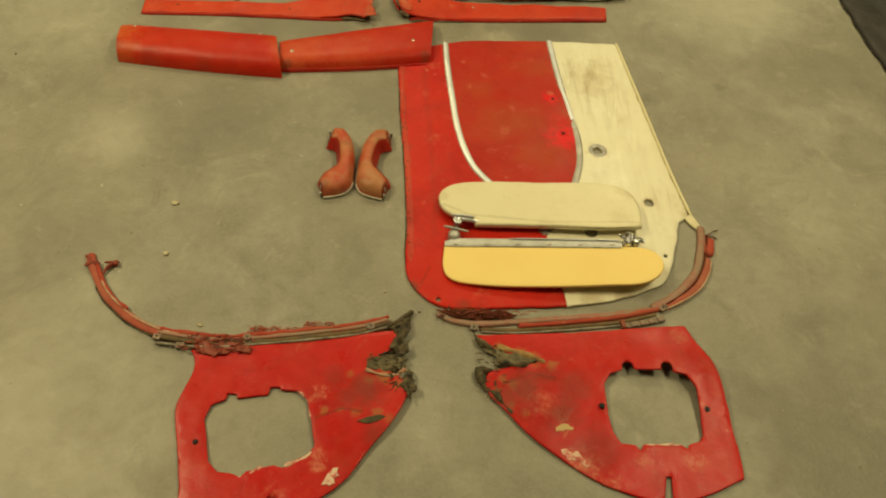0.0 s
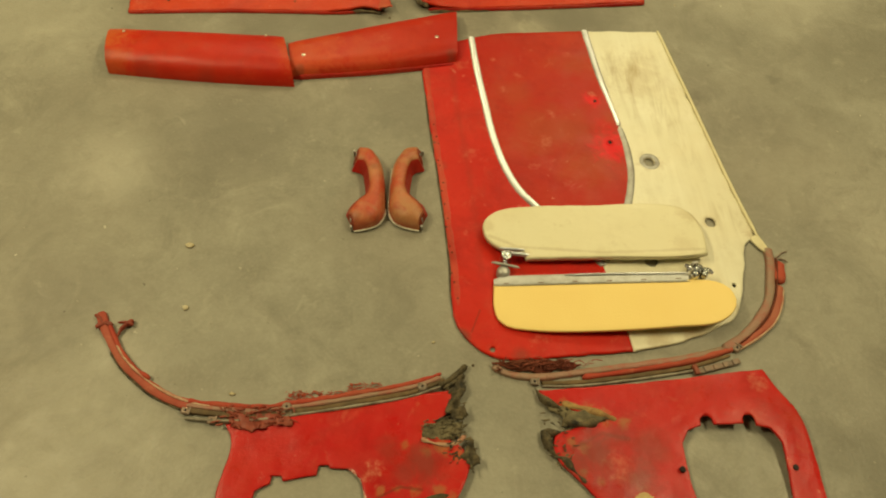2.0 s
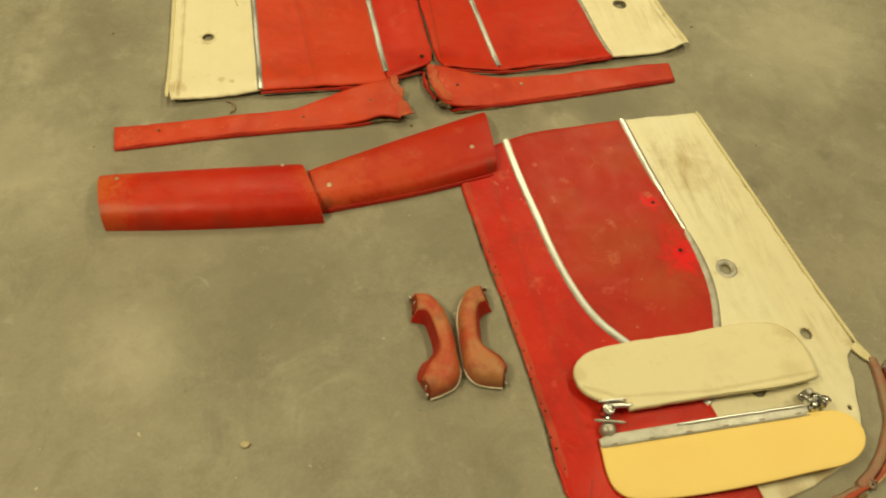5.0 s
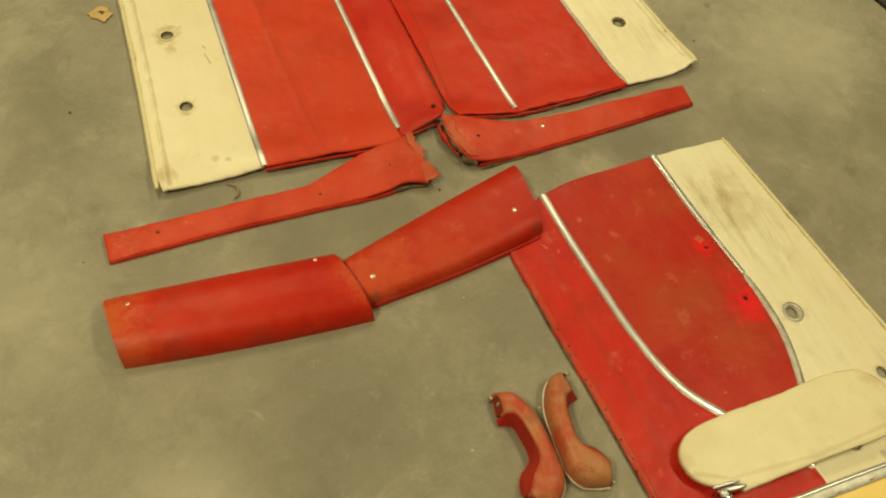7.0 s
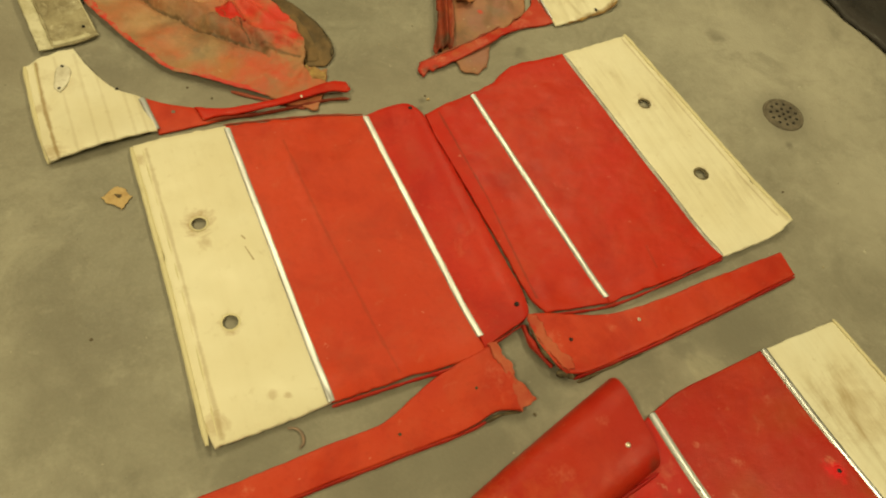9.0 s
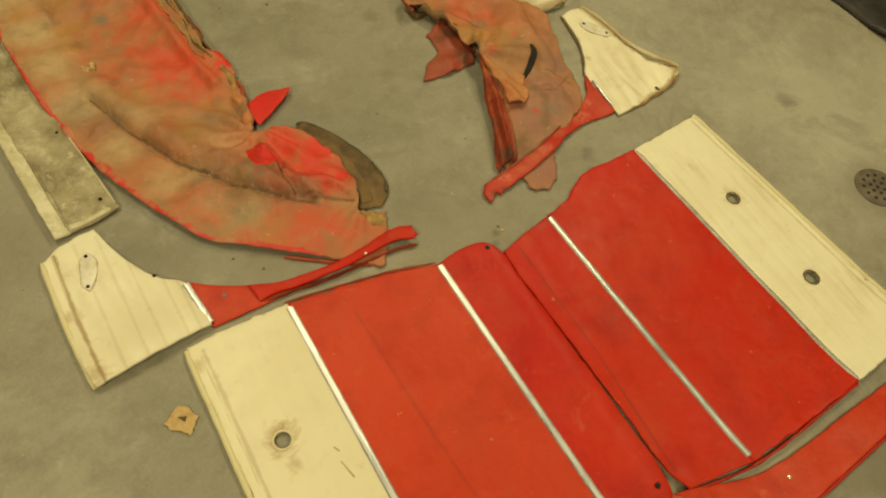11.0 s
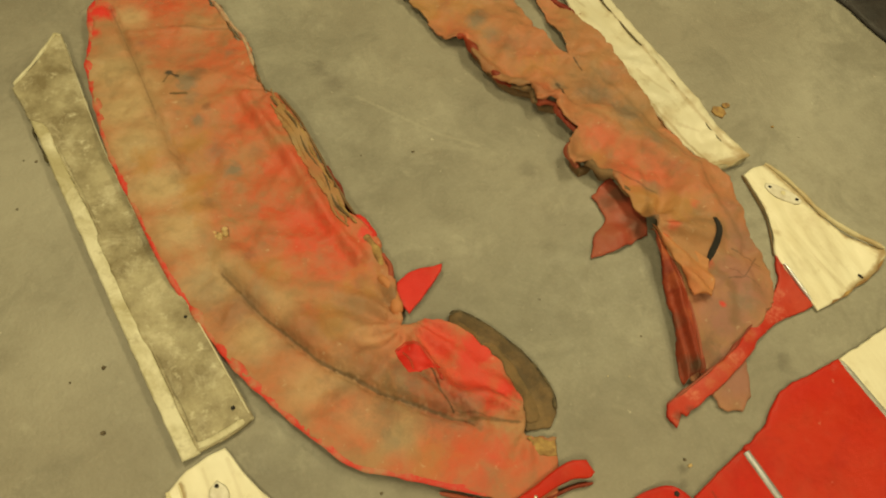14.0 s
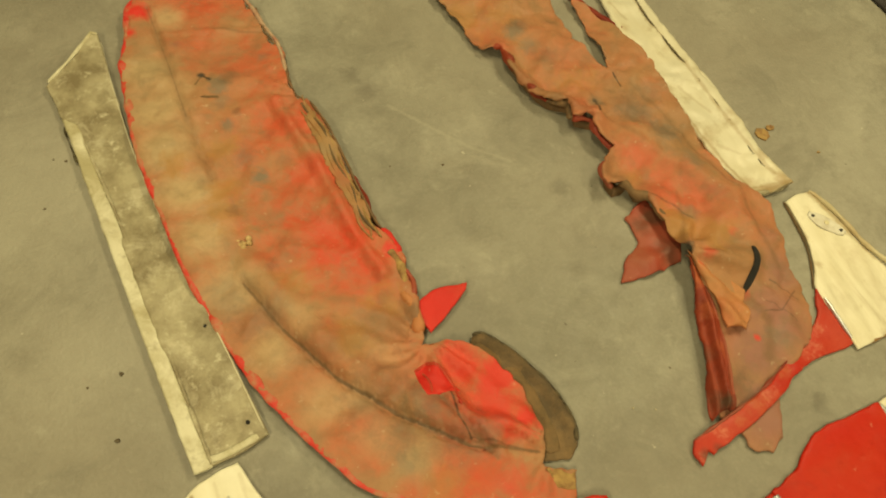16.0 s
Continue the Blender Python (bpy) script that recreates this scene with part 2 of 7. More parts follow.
def concrete_colour(nt, v):
    c = blend(nt, fuzz(nt, v, 0.9, 6, 0.6), (0.228, 0.215, 0.168), (0.318, 0.297, 0.232))
    c = blend(nt, times(nt, fuzz(nt, v, 2.6, 7, 0.62, 0.46, 0.68, 0.4), 0.6), c, (0.176, 0.163, 0.125))
    c = blend(nt, times(nt, fuzz(nt, v, 3.7, 6, 0.6, 0.53, 0.72), 0.5), c, (0.413, 0.391, 0.318))
    c = blend(nt, times(nt, fuzz(nt, v, 8.5, 6, 0.65, 0.52, 0.72, 0.5), 0.55), c, (0.163, 0.146, 0.107))
    c = blend(nt, times(nt, fuzz(nt, v, 26, 6, 0.75, 0.47, 0.74), 0.45), c, (0.172, 0.155, 0.120))
    c = blend(nt, times(nt, fuzz(nt, v, 120, 4, 0.7, 0.48, 0.78), 0.32), c, (0.387, 0.361, 0.292))
    c = blend(nt, spots(nt, v, [(-0.88, 1.30, 0.13, 0.55), (-0.72, 1.48, 0.09, 0.3), (0.17, 1.815, 0.055, 0.6), (1.0, 2.6, 0.45, 0.55), (0.75, 3.3, 0.3, 0.35), (1.0, 2.05, 0.3, 0.4), (-1.05, 0.55, 0.25, 0.35), (0.95, 1.2, 0.3, 0.15)], 0.3), c, (0.447, 0.421, 0.344))
    c = blend(nt, spots(nt, v, [(-0.90, 0.95, 0.16, 0.4), (-0.18, 1.50, 0.18, 0.45), (-0.32, 1.80, 0.10, 0.6), (-0.60, 1.82, 0.12, 0.5), (0.70, 1.45, 0.15, 0.4), (-0.20, 1.93, 0.05, 0.7), (-0.85, 1.80, 0.12, 0.3), (0.60, 1.56, 0.10, 0.5), (-0.55, 1.35, 0.22, 0.35), (-1.02, 2.30, 0.16, 0.4), (0.02, 1.87, 0.12, 0.8), (0.29, 1.865, 0.11, 0.65), (-0.62, 1.42, 0.28, 0.5), (-0.30, 1.55, 0.12, 0.4), (-0.25, 2.84, 0.10, 0.35), (-0.60, 2.85, 0.12, 0.4), (-0.86, 2.98, 0.14, 0.5), (-1.06, 3.12, 0.16, 0.3), (-0.40, 3.22, 0.10, 0.4), (-0.05, 3.3, 0.10, 0.25), (-0.39, 3.86, 0.035, 0.6), (0.86, 2.37, 0.12, 0.45)], 0.35), c, (0.146, 0.129, 0.099))
    chip = nd(nt, "ShaderNodeMapRange", {0: spots(nt, v, [(0.172, 1.815, 0.042, 1.0), (0.205, 1.80, 0.03, 1.0)], 0.35, 14), 1: 0.25, 2: 0.5}).outputs[0]
    c = blend(nt, times(nt, chip, 0.8), c, (0.43, 0.40, 0.30))
    c = blend(nt, times(nt, fuzz(nt, v, 1.7, 7, 0.66, 0.50, 0.66, 0.7), 0.45), c, (0.185, 0.168, 0.125))
    c = blend(nt, times(nt, fuzz(nt, v, 5.2, 7, 0.7, 0.56, 0.74, 0.8), 0.5), c, (0.42, 0.395, 0.31))
    c = blend(nt, times(nt, fuzz(nt, v, 52, 2, 0.5, 0.745, 0.79), 0.7), c, (0.58, 0.54, 0.42))
    c = blend(nt, times(nt, fuzz(nt, v, 0.75, 4, 0.5, 0.44, 0.60, 0.4), 0.45), c, (0.262, 0.226, 0.170))
    c = blend(nt, times(nt, fuzz(nt, v, 4.3, 8, 0.74, 0.52, 0.63, 1.1), 0.40), c, (0.172, 0.158, 0.120))
    c = blend(nt, times(nt, fuzz(nt, v, 14, 6, 0.7, 0.60, 0.70, 0.4), 0.35), c, (0.40, 0.375, 0.295))
    c = blend(nt, times(nt, lines(nt, v, [([(-0.36, 3.80), (-0.22, 3.62), (-0.14, 3.55)], 0.007, 0.3), ([(0.75, 2.95), (0.98, 3.30)], 0.006, 0.15)], 40), 0.8), c, (0.42, 0.39, 0.30))
    # Dark patches: stains, plus shadow painted in around the strips and pads.
    c = blend(nt, spots(nt, v, [(-0.42, 1.84, 0.22, 0.6), (-0.75, 1.99, 0.15, 0.6), (0.32, 1.86, 0.20, 0.65), (-0.16, 1.92, 0.14, 0.75), (-0.55, 1.78, 0.16, 0.5), (-0.22, 1.80, 0.12, 0.5), (0.846, 2.378, 0.085, 0.40), (0.89, 2.36, 0.05, 0.35), (0.80, 0.45, 0.28, 0.5), (0.95, 0.75, 0.2, 0.3)], 0.35, 10), c, (0.150, 0.138, 0.104))
    # Paler patches; those near the drain put lamp light into the floor colour.
    c = blend(nt, spots(nt, v, [(0.88, 2.02, 0.26, 0.40), (1.02, 2.35, 0.22, 0.35), (0.78, 2.85, 0.25, 0.30), (-0.85, 0.50, 0.28, 0.5), (-0.72, 0.33, 0.25, 0.5), (-1.15, 3.80, 0.30, 0.5), (-1.10, 3.40, 0.20, 0.35), (-1.20, 1.85, 0.28, 0.45), (-0.05, 0.52, 0.12, 0.4), (-0.75, 0.80, 0.10, 0.25)], 0.4, 9), c, (0.400, 0.375, 0.300))
    c = blend(nt, spots(nt, v, [(-0.415, 3.92, 0.03, 0.5), (0.10, 2.52, 0.02, 0.3), (0.84, 2.70, 0.035, 0.55), (0.79, 2.28, 0.014, 0.6), (0.02, 2.87, 0.03, 0.35), (0.21, 2.80, 0.022, 0.6), (0.19, 2.745, 0.014, 0.6), (0.83, 1.62, 0.025, 0.5), (0.60, 1.55, 0.03, 0.4), (-0.06, 3.44, 0.03, 0.4), (0.06, 1.90, 0.05, 0.35), (0.155, 1.875, 0.04, 0.4), (-0.10, 1.90, 0.04, 0.35), (-0.125, 2.70, 0.012, 0.7), (-0.14, 2.675, 0.010, 0.6)], 0.5, 30), c, (0.125, 0.110, 0.082))
    return blend(nt, times(nt, fuzz(nt, v, 60, 2, 0.5, 0.745, 0.80), 0.75), c, (0.086, 0.069, 0.043))


CONCRETE = paint("concrete", concrete_colour, 0.55, 0.0, ((7, 0.004), (120, 0.0012)), 0.4)
PLASTER = paint("plaster", lambda nt, v: blend(nt, fuzz(nt, v, 2, 5), (0.36, 0.35, 0.33), (0.41, 0.40, 0.38)), 0.8, 0.0, ((60, 0.002),))
DARK_SHEET = paint("dark_sheet", lambda nt, v: blend(nt, fuzz(nt, v, 6, 6), (0.010, 0.0085, 0.008), (0.026, 0.019, 0.016)), 0.6, 0.0, ((14, 0.01), (200, 0.001)))
CHROME = paint("worn_chrome", lambda nt, v: blend(nt, times(nt, fuzz(nt, v, 3.4, 4, 0.6, 0.48, 0.66), 0.45), (0.68, 0.69, 0.73), (0.42, 0.41, 0.39)), 0.40, 1.0, ((60, 0.0002),))
DULL = paint("dull_metal", lambda nt, v: blend(nt, fuzz(nt, v, 30, 5, 0.7), (0.46, 0.45, 0.42), (0.30, 0.28, 0.25)), 0.5, 0.6, ((90, 0.001),))
RUST = paint("rusty_steel", lambda nt, v: blend(nt, fuzz(nt, v, 35, 5, 0.7), (0.17, 0.14, 0.11), (0.30, 0.20, 0.14)), 0.6, 0.4, ((120, 0.001),))
RAILG = paint("grey_flange", lambda nt, v: blend(nt, fuzz(nt, v, 26, 5, 0.7, 0.4, 0.62), (0.30, 0.265, 0.20), (0.13, 0.105, 0.075)), 0.6, 0.2, ((90, 0.001),))
GROOVE = paint("grey_strip", lambda nt, v: blend(nt, fuzz(nt, v, 24, 5, 0.7), (0.42, 0.41, 0.38), (0.22, 0.20, 0.17)), 0.45, 0.7, ((90, 0.001),))
KNUCKLE = paint("pitted_chrome", lambda nt, v: blend(nt, fuzz(nt, v, 110, 4, 0.7, 0.42, 0.6), (0.85, 0.87, 0.9), (0.10, 0.085, 0.06)), 0.25, 1.0, ((120, 0.004),))
BLACK = paint("black_hole", (0.012, 0.010, 0.008), 0.9)
FIBRE = paint("black_fibre", lambda nt, v: blend(nt, fuzz(nt, v, 40, 6, 0.7), (0.020, 0.017, 0.012), (0.16, 0.12, 0.06)), 0.9, 0.0, ((60, 0.006), (250, 0.003)))
SCREW = paint("screw_head", (0.70, 0.62, 0.50), 0.35, 0.9)
CLOTH = paint("pale_cloth", lambda nt, v: blend(nt, fuzz(nt, v, 35, 5, 0.7), (0.45, 0.34, 0.22), (0.38, 0.15, 0.09)), 0.8, 0.0, ((150, 0.001),))
CARD = paint("tan_card", lambda nt, v: blend(nt, fuzz(nt, v, 40, 5, 0.7), (0.58, 0.42, 0.20), (0.42, 0.27, 0.11)), 0.8, 0.0, ((120, 0.001),))
GRIME = paint("olive_grime", lambda nt, v: blend(nt, fuzz(nt, v, 50, 5), (0.10, 0.08, 0.035), (0.04, 0.03, 0.015)), 0.9, 0.0, ((150, 0.002),))
PALEPINK = paint("bare_board", lambda nt, v: blend(nt, fuzz(nt, v, 70, 5, 0.7, 0.46, 0.60), (0.66, 0.47, 0.36), (0.48, 0.05, 0.035)), 0.6, 0.0, ((150, 0.001),))
DRAINM = paint("drain_steel", lambda nt, v: blend(nt, fuzz(nt, v, 25, 5), (0.085, 0.07, 0.05), (0.18, 0.15, 0.11)), 0.6, 0.3, ((150, 0.001),))
CARDGREY = paint("grey_backing", lambda nt, v: blend(nt, fuzz(nt, v, 45, 6, 0.7), (0.19, 0.155, 0.085), (0.07, 0.055, 0.03)), 0.9, 0.0, ((90, 0.004),))
TORNTAN = paint("torn_tan", lambda nt, v: blend(nt, fuzz(nt, v, 45, 6, 0.7), (0.42, 0.27, 0.09), (0.20, 0.10, 0.04)), 0.9, 0.0, ((90, 0.004),))
PALEMETAL = paint("pale_metal", lambda nt, v: blend(nt, fuzz(nt, v, 30, 5, 0.7), (0.58, 0.58, 0.56), (0.42, 0.41, 0.38)), 0.5, 0.3, ((120, 0.001),))
GRIT = paint("grit", lambda nt, v: blend(nt, fuzz(nt, v, 80, 4), (0.15, 0.115, 0.07), (0.08, 0.06, 0.035)), 0.9)
PALEBIT = paint("pale_chip", lambda nt, v: blend(nt, fuzz(nt, v, 80, 4), (0.50, 0.44, 0.30), (0.36, 0.29, 0.16)), 0.8)
WHITE = paint("white_piping", lambda nt, v: blend(nt, fuzz(nt, v, 30, 5, 0.7), (0.76, 0.73, 0.62), (0.52, 0.47, 0.36)), 0.4)
YELLOW = paint("yellow_board", lambda nt, v: blend(nt, times(nt, fuzz(nt, v, 6, 5), 0.5), (0.85, 0.64, 0.225), (0.82, 0.59, 0.20)), 0.55, 0.0, ((300, 0.0005),), 0.3)
VISOR = cream("visor_cream", (0.71, 0.66, 0.45), 0.18, None, [(0.0, 1.10, 0.02, 0.3), (0.47, 1.14, 0.03, 0.35), (0.25, 1.025, 0.02, 0.2), (0.44, 1.05, 0.03, 0.25)], creases=[([(0.0, 1.075), (0.06, 1.045), (0.25, 1.026), (0.48, 1.032)], 0.006, 0.25), ([(0.394, 1.163), (0.453, 1.151), (0.479, 1.12), (0.488, 1.075), (0.484, 1.035)], 0.005, 0.45)])
# Dirt spots near y 0.83 paint the yellow visor's shadow; others are grime.
CREAM_A = cream("cream_streaked", (0.74, 0.71, 0.55), 0.24, (0.10, 0.75, [(0.44, 1.62, 0.13, 1.0), (0.47, 1.48, 0.09, 0.7), (0.55, 1.35, 0.06, 0.4), (0.57, 1.15, 0.05, 0.5)]), [(0.42, 1.316, 0.03, 0.6), (0.53, 1.131, 0.02, 0.5), (0.45, 1.62, 0.09, 0.35), (0.42, 0.838, 0.03, 0.6), (0.34, 0.825, 0.03, 0.5), (0.52, 0.90, 0.02, 0.4), (0.62, 1.10, 0.02, 0.5)], grain=(0.13, 0.16))
CREAM_B = cream("cream_rust", (0.74, 0.69, 0.51), 0.18, None, [(-0.737, 2.490, 0.036, 0.95), (-0.733, 2.237, 0.028, 0.8), (-0.738, 2.435, 0.018, 0.6), (-0.815, 2.03, 0.03, 0.6), (-0.815, 2.70, 0.02, 0.6), (-0.70, 2.06, 0.01, 0.5), (-0.67, 2.05, 0.008, 0.6)], creases=[([(-0.66, 2.40), (-0.652, 2.365)], 0.002, 0.8), ([(-0.66, 2.43), (-0.655, 2.42)], 0.002, 0.8), ([(-0.80, 2.72), (-0.798, 2.36), (-0.805, 2.01)], 0.006, 0.4)], grain=(0.0, 0.08))
# Two long crease rows paint the raised hem's shadow; the rest are soil.
CREAM_C = cream("cream_lined", (0.79, 0.75, 0.58), 0.22, (0.06, 0.6, [(0.52, 2.50, 0.10, 0.6), (0.56, 2.2, 0.08, 0.8), (0.45, 2.95, 0.10, 0.7), (0.40, 2.65, 0.07, 0.4)]), [(0.456, 2.521, 0.03, 0.6), (0.473, 2.265, 0.025, 0.5), (0.545, 3.06, 0.02, 0.7), (0.57, 2.99, 0.025, 0.7), (0.60, 2.925, 0.025, 0.9), (0.56, 2.885, 0.02, 0.8), (0.50, 2.872, 0.018, 0.8), (0.44, 2.866, 0.012, 0.5), (0.53, 3.15, 0.015, 0.6), (0.40, 3.06, 0.012, 0.6), (0.42, 3.13, 0.010, 0.5), (0.50, 3.06, 0.04, 0.25)],
                creases=[([(0.505, 3.23), (0.53, 3.10), (0.56, 2.99), (0.60, 2.92)], 0.014, 0.7), ([(0.60, 2.92), (0.55, 2.885), (0.46, 2.868)], 0.013, 0.9), ([(0.43, 3.22), (0.42, 3.13), (0.38, 3.05)], 0.006, 0.6), ([(0.56, 2.76), (0.60, 2.40), (0.60, 2.07)], 0.010, 0.35), ([(0.525, 2.76), (0.56, 2.40), (0.585, 2.09)], 0.004, 0.4)], grain=(0.085, 0.26))
# Five faint lines paint groove shade between pleats; the hem line is rust.
CREAM_Q = cream("cream_pleated", (0.77, 0.73, 0.57), 0.15, None, [(-0.995, 2.9, 0.02, 0.5), (-0.99, 2.76, 0.03, 0.6), (-0.94, 2.99, 0.05, 0.25)], creases=[([(-0.990, 3.05), (-0.989, 2.9), (-0.978, 2.74)], 0.006, 0.8)] + [([(x, 3.06), (x + 0.012, 2.74)], 0.005, 0.17) for x in (-0.948, -0.903, -0.868, -0.822, -0.797)], grain=(-0.06, 0.14))
# Crease rows paint the shade of folds; the bottom end is soiled too.
CREAM_L = cream("cream_wrinkled", (0.60, 0.565, 0.43), 0.9, None, [(0.45, 3.275, 0.025, 0.8), (0.40, 3.268, 0.02, 0.7), (0.45, 3.36, 0.02, 0.5), (0.45, 3.5, 0.015, 0.4), (0.335, 3.85, 0.015, 0.5), (0.35, 3.45, 0.03, 0.35), (0.36, 3.30, 0.03, 0.5), (0.42, 3.27, 0.02, 0.4), (0.335, 3.62, 0.02, 0.5)], creases=[([(0.37, 3.274), (0.42, 3.268), (0.47, 3.268)], 0.012, 0.8), ([(0.42, 4.1), (0.412, 3.85), (0.425, 3.65), (0.428, 3.45), (0.44, 3.30)], 0.008, 0.45), ([(0.34, 3.95), (0.36, 3.88)], 0.006, 0.3), ([(0.37, 3.62), (0.40, 3.52)], 0.006, 0.25), ([(0.36, 3.42), (0.40, 3.38)], 0.006, 0.25), ([(0.335, 3.72), (0.335, 3.47), (0.36, 3.285), (0.46, 3.27)], 0.007, 0.6)], grain=(0.0, 0.25))
CREAM_S = paint("cream_flange", lambda nt, v: blend(nt, times(nt, fuzz(nt, v, 24, 6, 0.75, 0.54, 0.72), 0.7), blend(nt, fuzz(nt, v, 7, 6, 0.7, 0.40, 0.60, 0.5), (0.66, 0.62, 0.45), (0.42, 0.37, 0.215)), (0.24, 0.19, 0.10)), 0.5, 0.0, ((60, 0.002), (300, 0.0008)))
GRIMHEM = cream("cream_soiled_hem", (0.52, 0.45, 0.27), 0.95, None, [(0.54, 3.10, 0.06, 0.7), (0.59, 2.95, 0.05, 0.8), (0.51, 3.22, 0.03, 0.7)])
EDGE = cream("cream_edge", (0.64, 0.58, 0.36), 0.5)
SLAB = paint("mildewed_cream", lambda nt, v: blend(nt, times(nt, most(nt, fuzz(nt, v, 38, 6, 0.75, 0.57, 0.72), times(nt, fuzz(nt, v, 13, 7, 0.75, 0.52, 0.68, 0.5), 0.7)), 0.75), blend(nt, fuzz(nt, v, 9, 7, 0.7, 0.38, 0.62), (0.40, 0.35, 0.22), (0.19, 0.150, 0.078)), (0.66, 0.61, 0.44)), 0.55, 0.0, ((50, 0.002), (300, 0.0008)))
RED_A = vinyl("red_door", (0.486, 0.0160, 0.0080), (0.573, 0.0363, 0.0173), (0.314, 0.0083, 0.0056), 0.6, 0.28, (), (0.573, 0.0174, 0.0130), [(-0.10, 1.30, 0.02, 0.3), (-0.075, 0.84, 0.02, 0.6), (0.05, 0.795, 0.02, 0.4)],
              creases=[([(-0.062, 1.70), (-0.052, 1.50), (-0.03, 1.25), (-0.02, 1.0)], 0.012, 0.16), ([(-0.05, 0.85), (-0.03, 0.90)], 0.003, 0.5)],
              pale=[(-0.026, 1.613, 0.009, 1.0), (0.004, 1.563, 0.006, 0.7), (0.0, 1.18, 0.006, 0.9), (-0.06, 1.52, 0.02, 0.35), (-0.03, 1.34, 0.02, 0.35), (0.02, 1.42, 0.012, 0.4), (-0.05, 1.10, 0.008, 0.5), (0.09, 0.83, 0.02, 0.3)])
RED_AI = vinyl("red_insert", (0.409, 0.0192, 0.0080), (0.439, 0.0430, 0.0153), (0.286, 0.0098, 0.0056), 0.8, 0.42, [(0.308, 1.527, 0.026, 0.9), (0.333, 1.362, 0.055, 1.0), (0.322, 1.44, 0.03, 0.35)], (0.666, 0.0052, 0.0087),
               pale=[(0.121, 1.615, 0.013, 0.8), (0.054, 1.675, 0.007, 0.6), (0.192, 1.477, 0.014, 0.55), (0.165, 1.375, 0.018, 0.5), (0.075, 1.56, 0.012, 0.5), (0.205, 1.24, 0.012, 0.4), (0.31, 1.548, 0.010, 0.7), (0.26, 1.70, 0.012, 0.3), (0.13, 1.30, 0.014, 0.35)],
               cloud=[(0.19, 1.42, 0.10, 0.75), (0.25, 1.30, 0.09, 0.7), (0.28, 1.66, 0.07, 0.6), (0.10, 1.55, 0.06, 0.5), (0.345, 1.46, 0.03, 0.8)])
# The dark line paints the shade of a long crease.
RED_B = vinyl("red_faded", (0.520, 0.0559, 0.0200), (0.598, 0.0813, 0.0311), (0.390, 0.0347, 0.0139), 0.6, 0.25, creases=[([(-0.50, 2.66), (-0.487, 2.40), (-0.455, 2.02)], 0.005, 0.22)])
RED_B2 = vinyl("red_middle", (0.475, 0.0207, 0.0104), (0.573, 0.0525, 0.0249), (0.324, 0.0104, 0.0070), 0.6, 0.28)
# Dark lines here likewise put crease shade into the colour.
RED_C = vinyl("red_bright", (0.50, 0.020, 0.0065), (0.500, 0.048, 0.0135), (0.343, 0.012, 0.0052), 0.6, 0.15, creases=[([(-0.105, 2.64), (-0.098, 2.36), (-0.108, 2.08)], 0.004, 0.45), ([(0.20, 2.06), (0.21, 2.12)], 0.004, 0.25)])
RED_K = vinyl("red_board", (0.48, 0.015, 0.015), (0.51, 0.045, 0.032), (0.29, 0.011, 0.010), 0.5, 0.35,
              [(-0.235, 0.528, 0.010, 0.7), (-0.205, 0.531, 0.011, 0.6), (-0.175, 0.528, 0.012, 0.8), (-0.13, 0.525, 0.014, 0.7), (-0.105, 0.512, 0.012, 0.6), (-0.19, 0.612, 0.010, 0.6), (-0.12, 0.607, 0.016, 0.9), (-0.15, 0.60, 0.012, 0.6), (-0.09, 0.59, 0.012, 0.6), (0.175, 0.535, 0.012, 0.6), (0.15, 0.60, 0.014, 0.7), (0.20, 0.664, 0.020, 0.9), (0.165, 0.672, 0.016, 0.8), (0.235, 0.648, 0.014, 0.8), (0.12, 0.69, 0.014, 0.6), (0.13, 0.612, 0.012, 0.8), (0.115, 0.585, 0.012, 0.6), (0.145, 0.552, 0.010, 0.6)], (0.36, 0.125, 0.045),
              [(-0.15, 0.575, 0.05, 0.45), (-0.19, 0.56, 0.03, 0.35), (0.17, 0.585, 0.06, 0.5), (0.25, 0.54, 0.05, 0.45), (0.28, 0.60, 0.04, 0.3), (0.22, 0.62, 0.03, 0.3), (-0.22, 0.60, 0.03, 0.3), (0.31, 0.46, 0.06, 0.25), (-0.13, 0.48, 0.03, 0.3)], 0.33,
              creases=[([(-0.250, 0.512), (-0.20, 0.535), (-0.16, 0.528)], 0.004, 0.5), ([(0.13, 0.60), (0.19, 0.628), (0.24, 0.615)], 0.006, 0.35), ([(-0.533, 0.60), (-0.52, 0.64)], 0.004, 0.4)],
              pale=[(-0.25, 0.56, 0.02, 0.8), (-0.24, 0.43, 0.025, 0.8), (-0.10, 0.45, 0.015, 0.6), (0.28, 0.43, 0.03, 0.9), (0.33, 0.40, 0.02, 0.7), (0.40, 0.44, 0.02, 0.6), (0.50, 0.45, 0.025, 0.6), (0.52, 0.72, 0.02, 0.5), (0.25, 0.51, 0.02, 0.6), (0.21, 0.56, 0.03, 0.5), (-0.30, 0.36, 0.02, 0.4)])
RED_S = vinyl("red_strip", (0.486, 0.040, 0.0145), (0.560, 0.085, 0.034), (0.324, 0.018, 0.0085), 0.7, 0.3, pale=[(-0.25, 1.95, 0.04, 0.35), (-0.14, 1.97, 0.03, 0.5), (-0.79, 1.905, 0.010, 0.5), (-0.92, 1.89, 0.03, 0.3), (0.02, 1.965, 0.012, 0.4)])
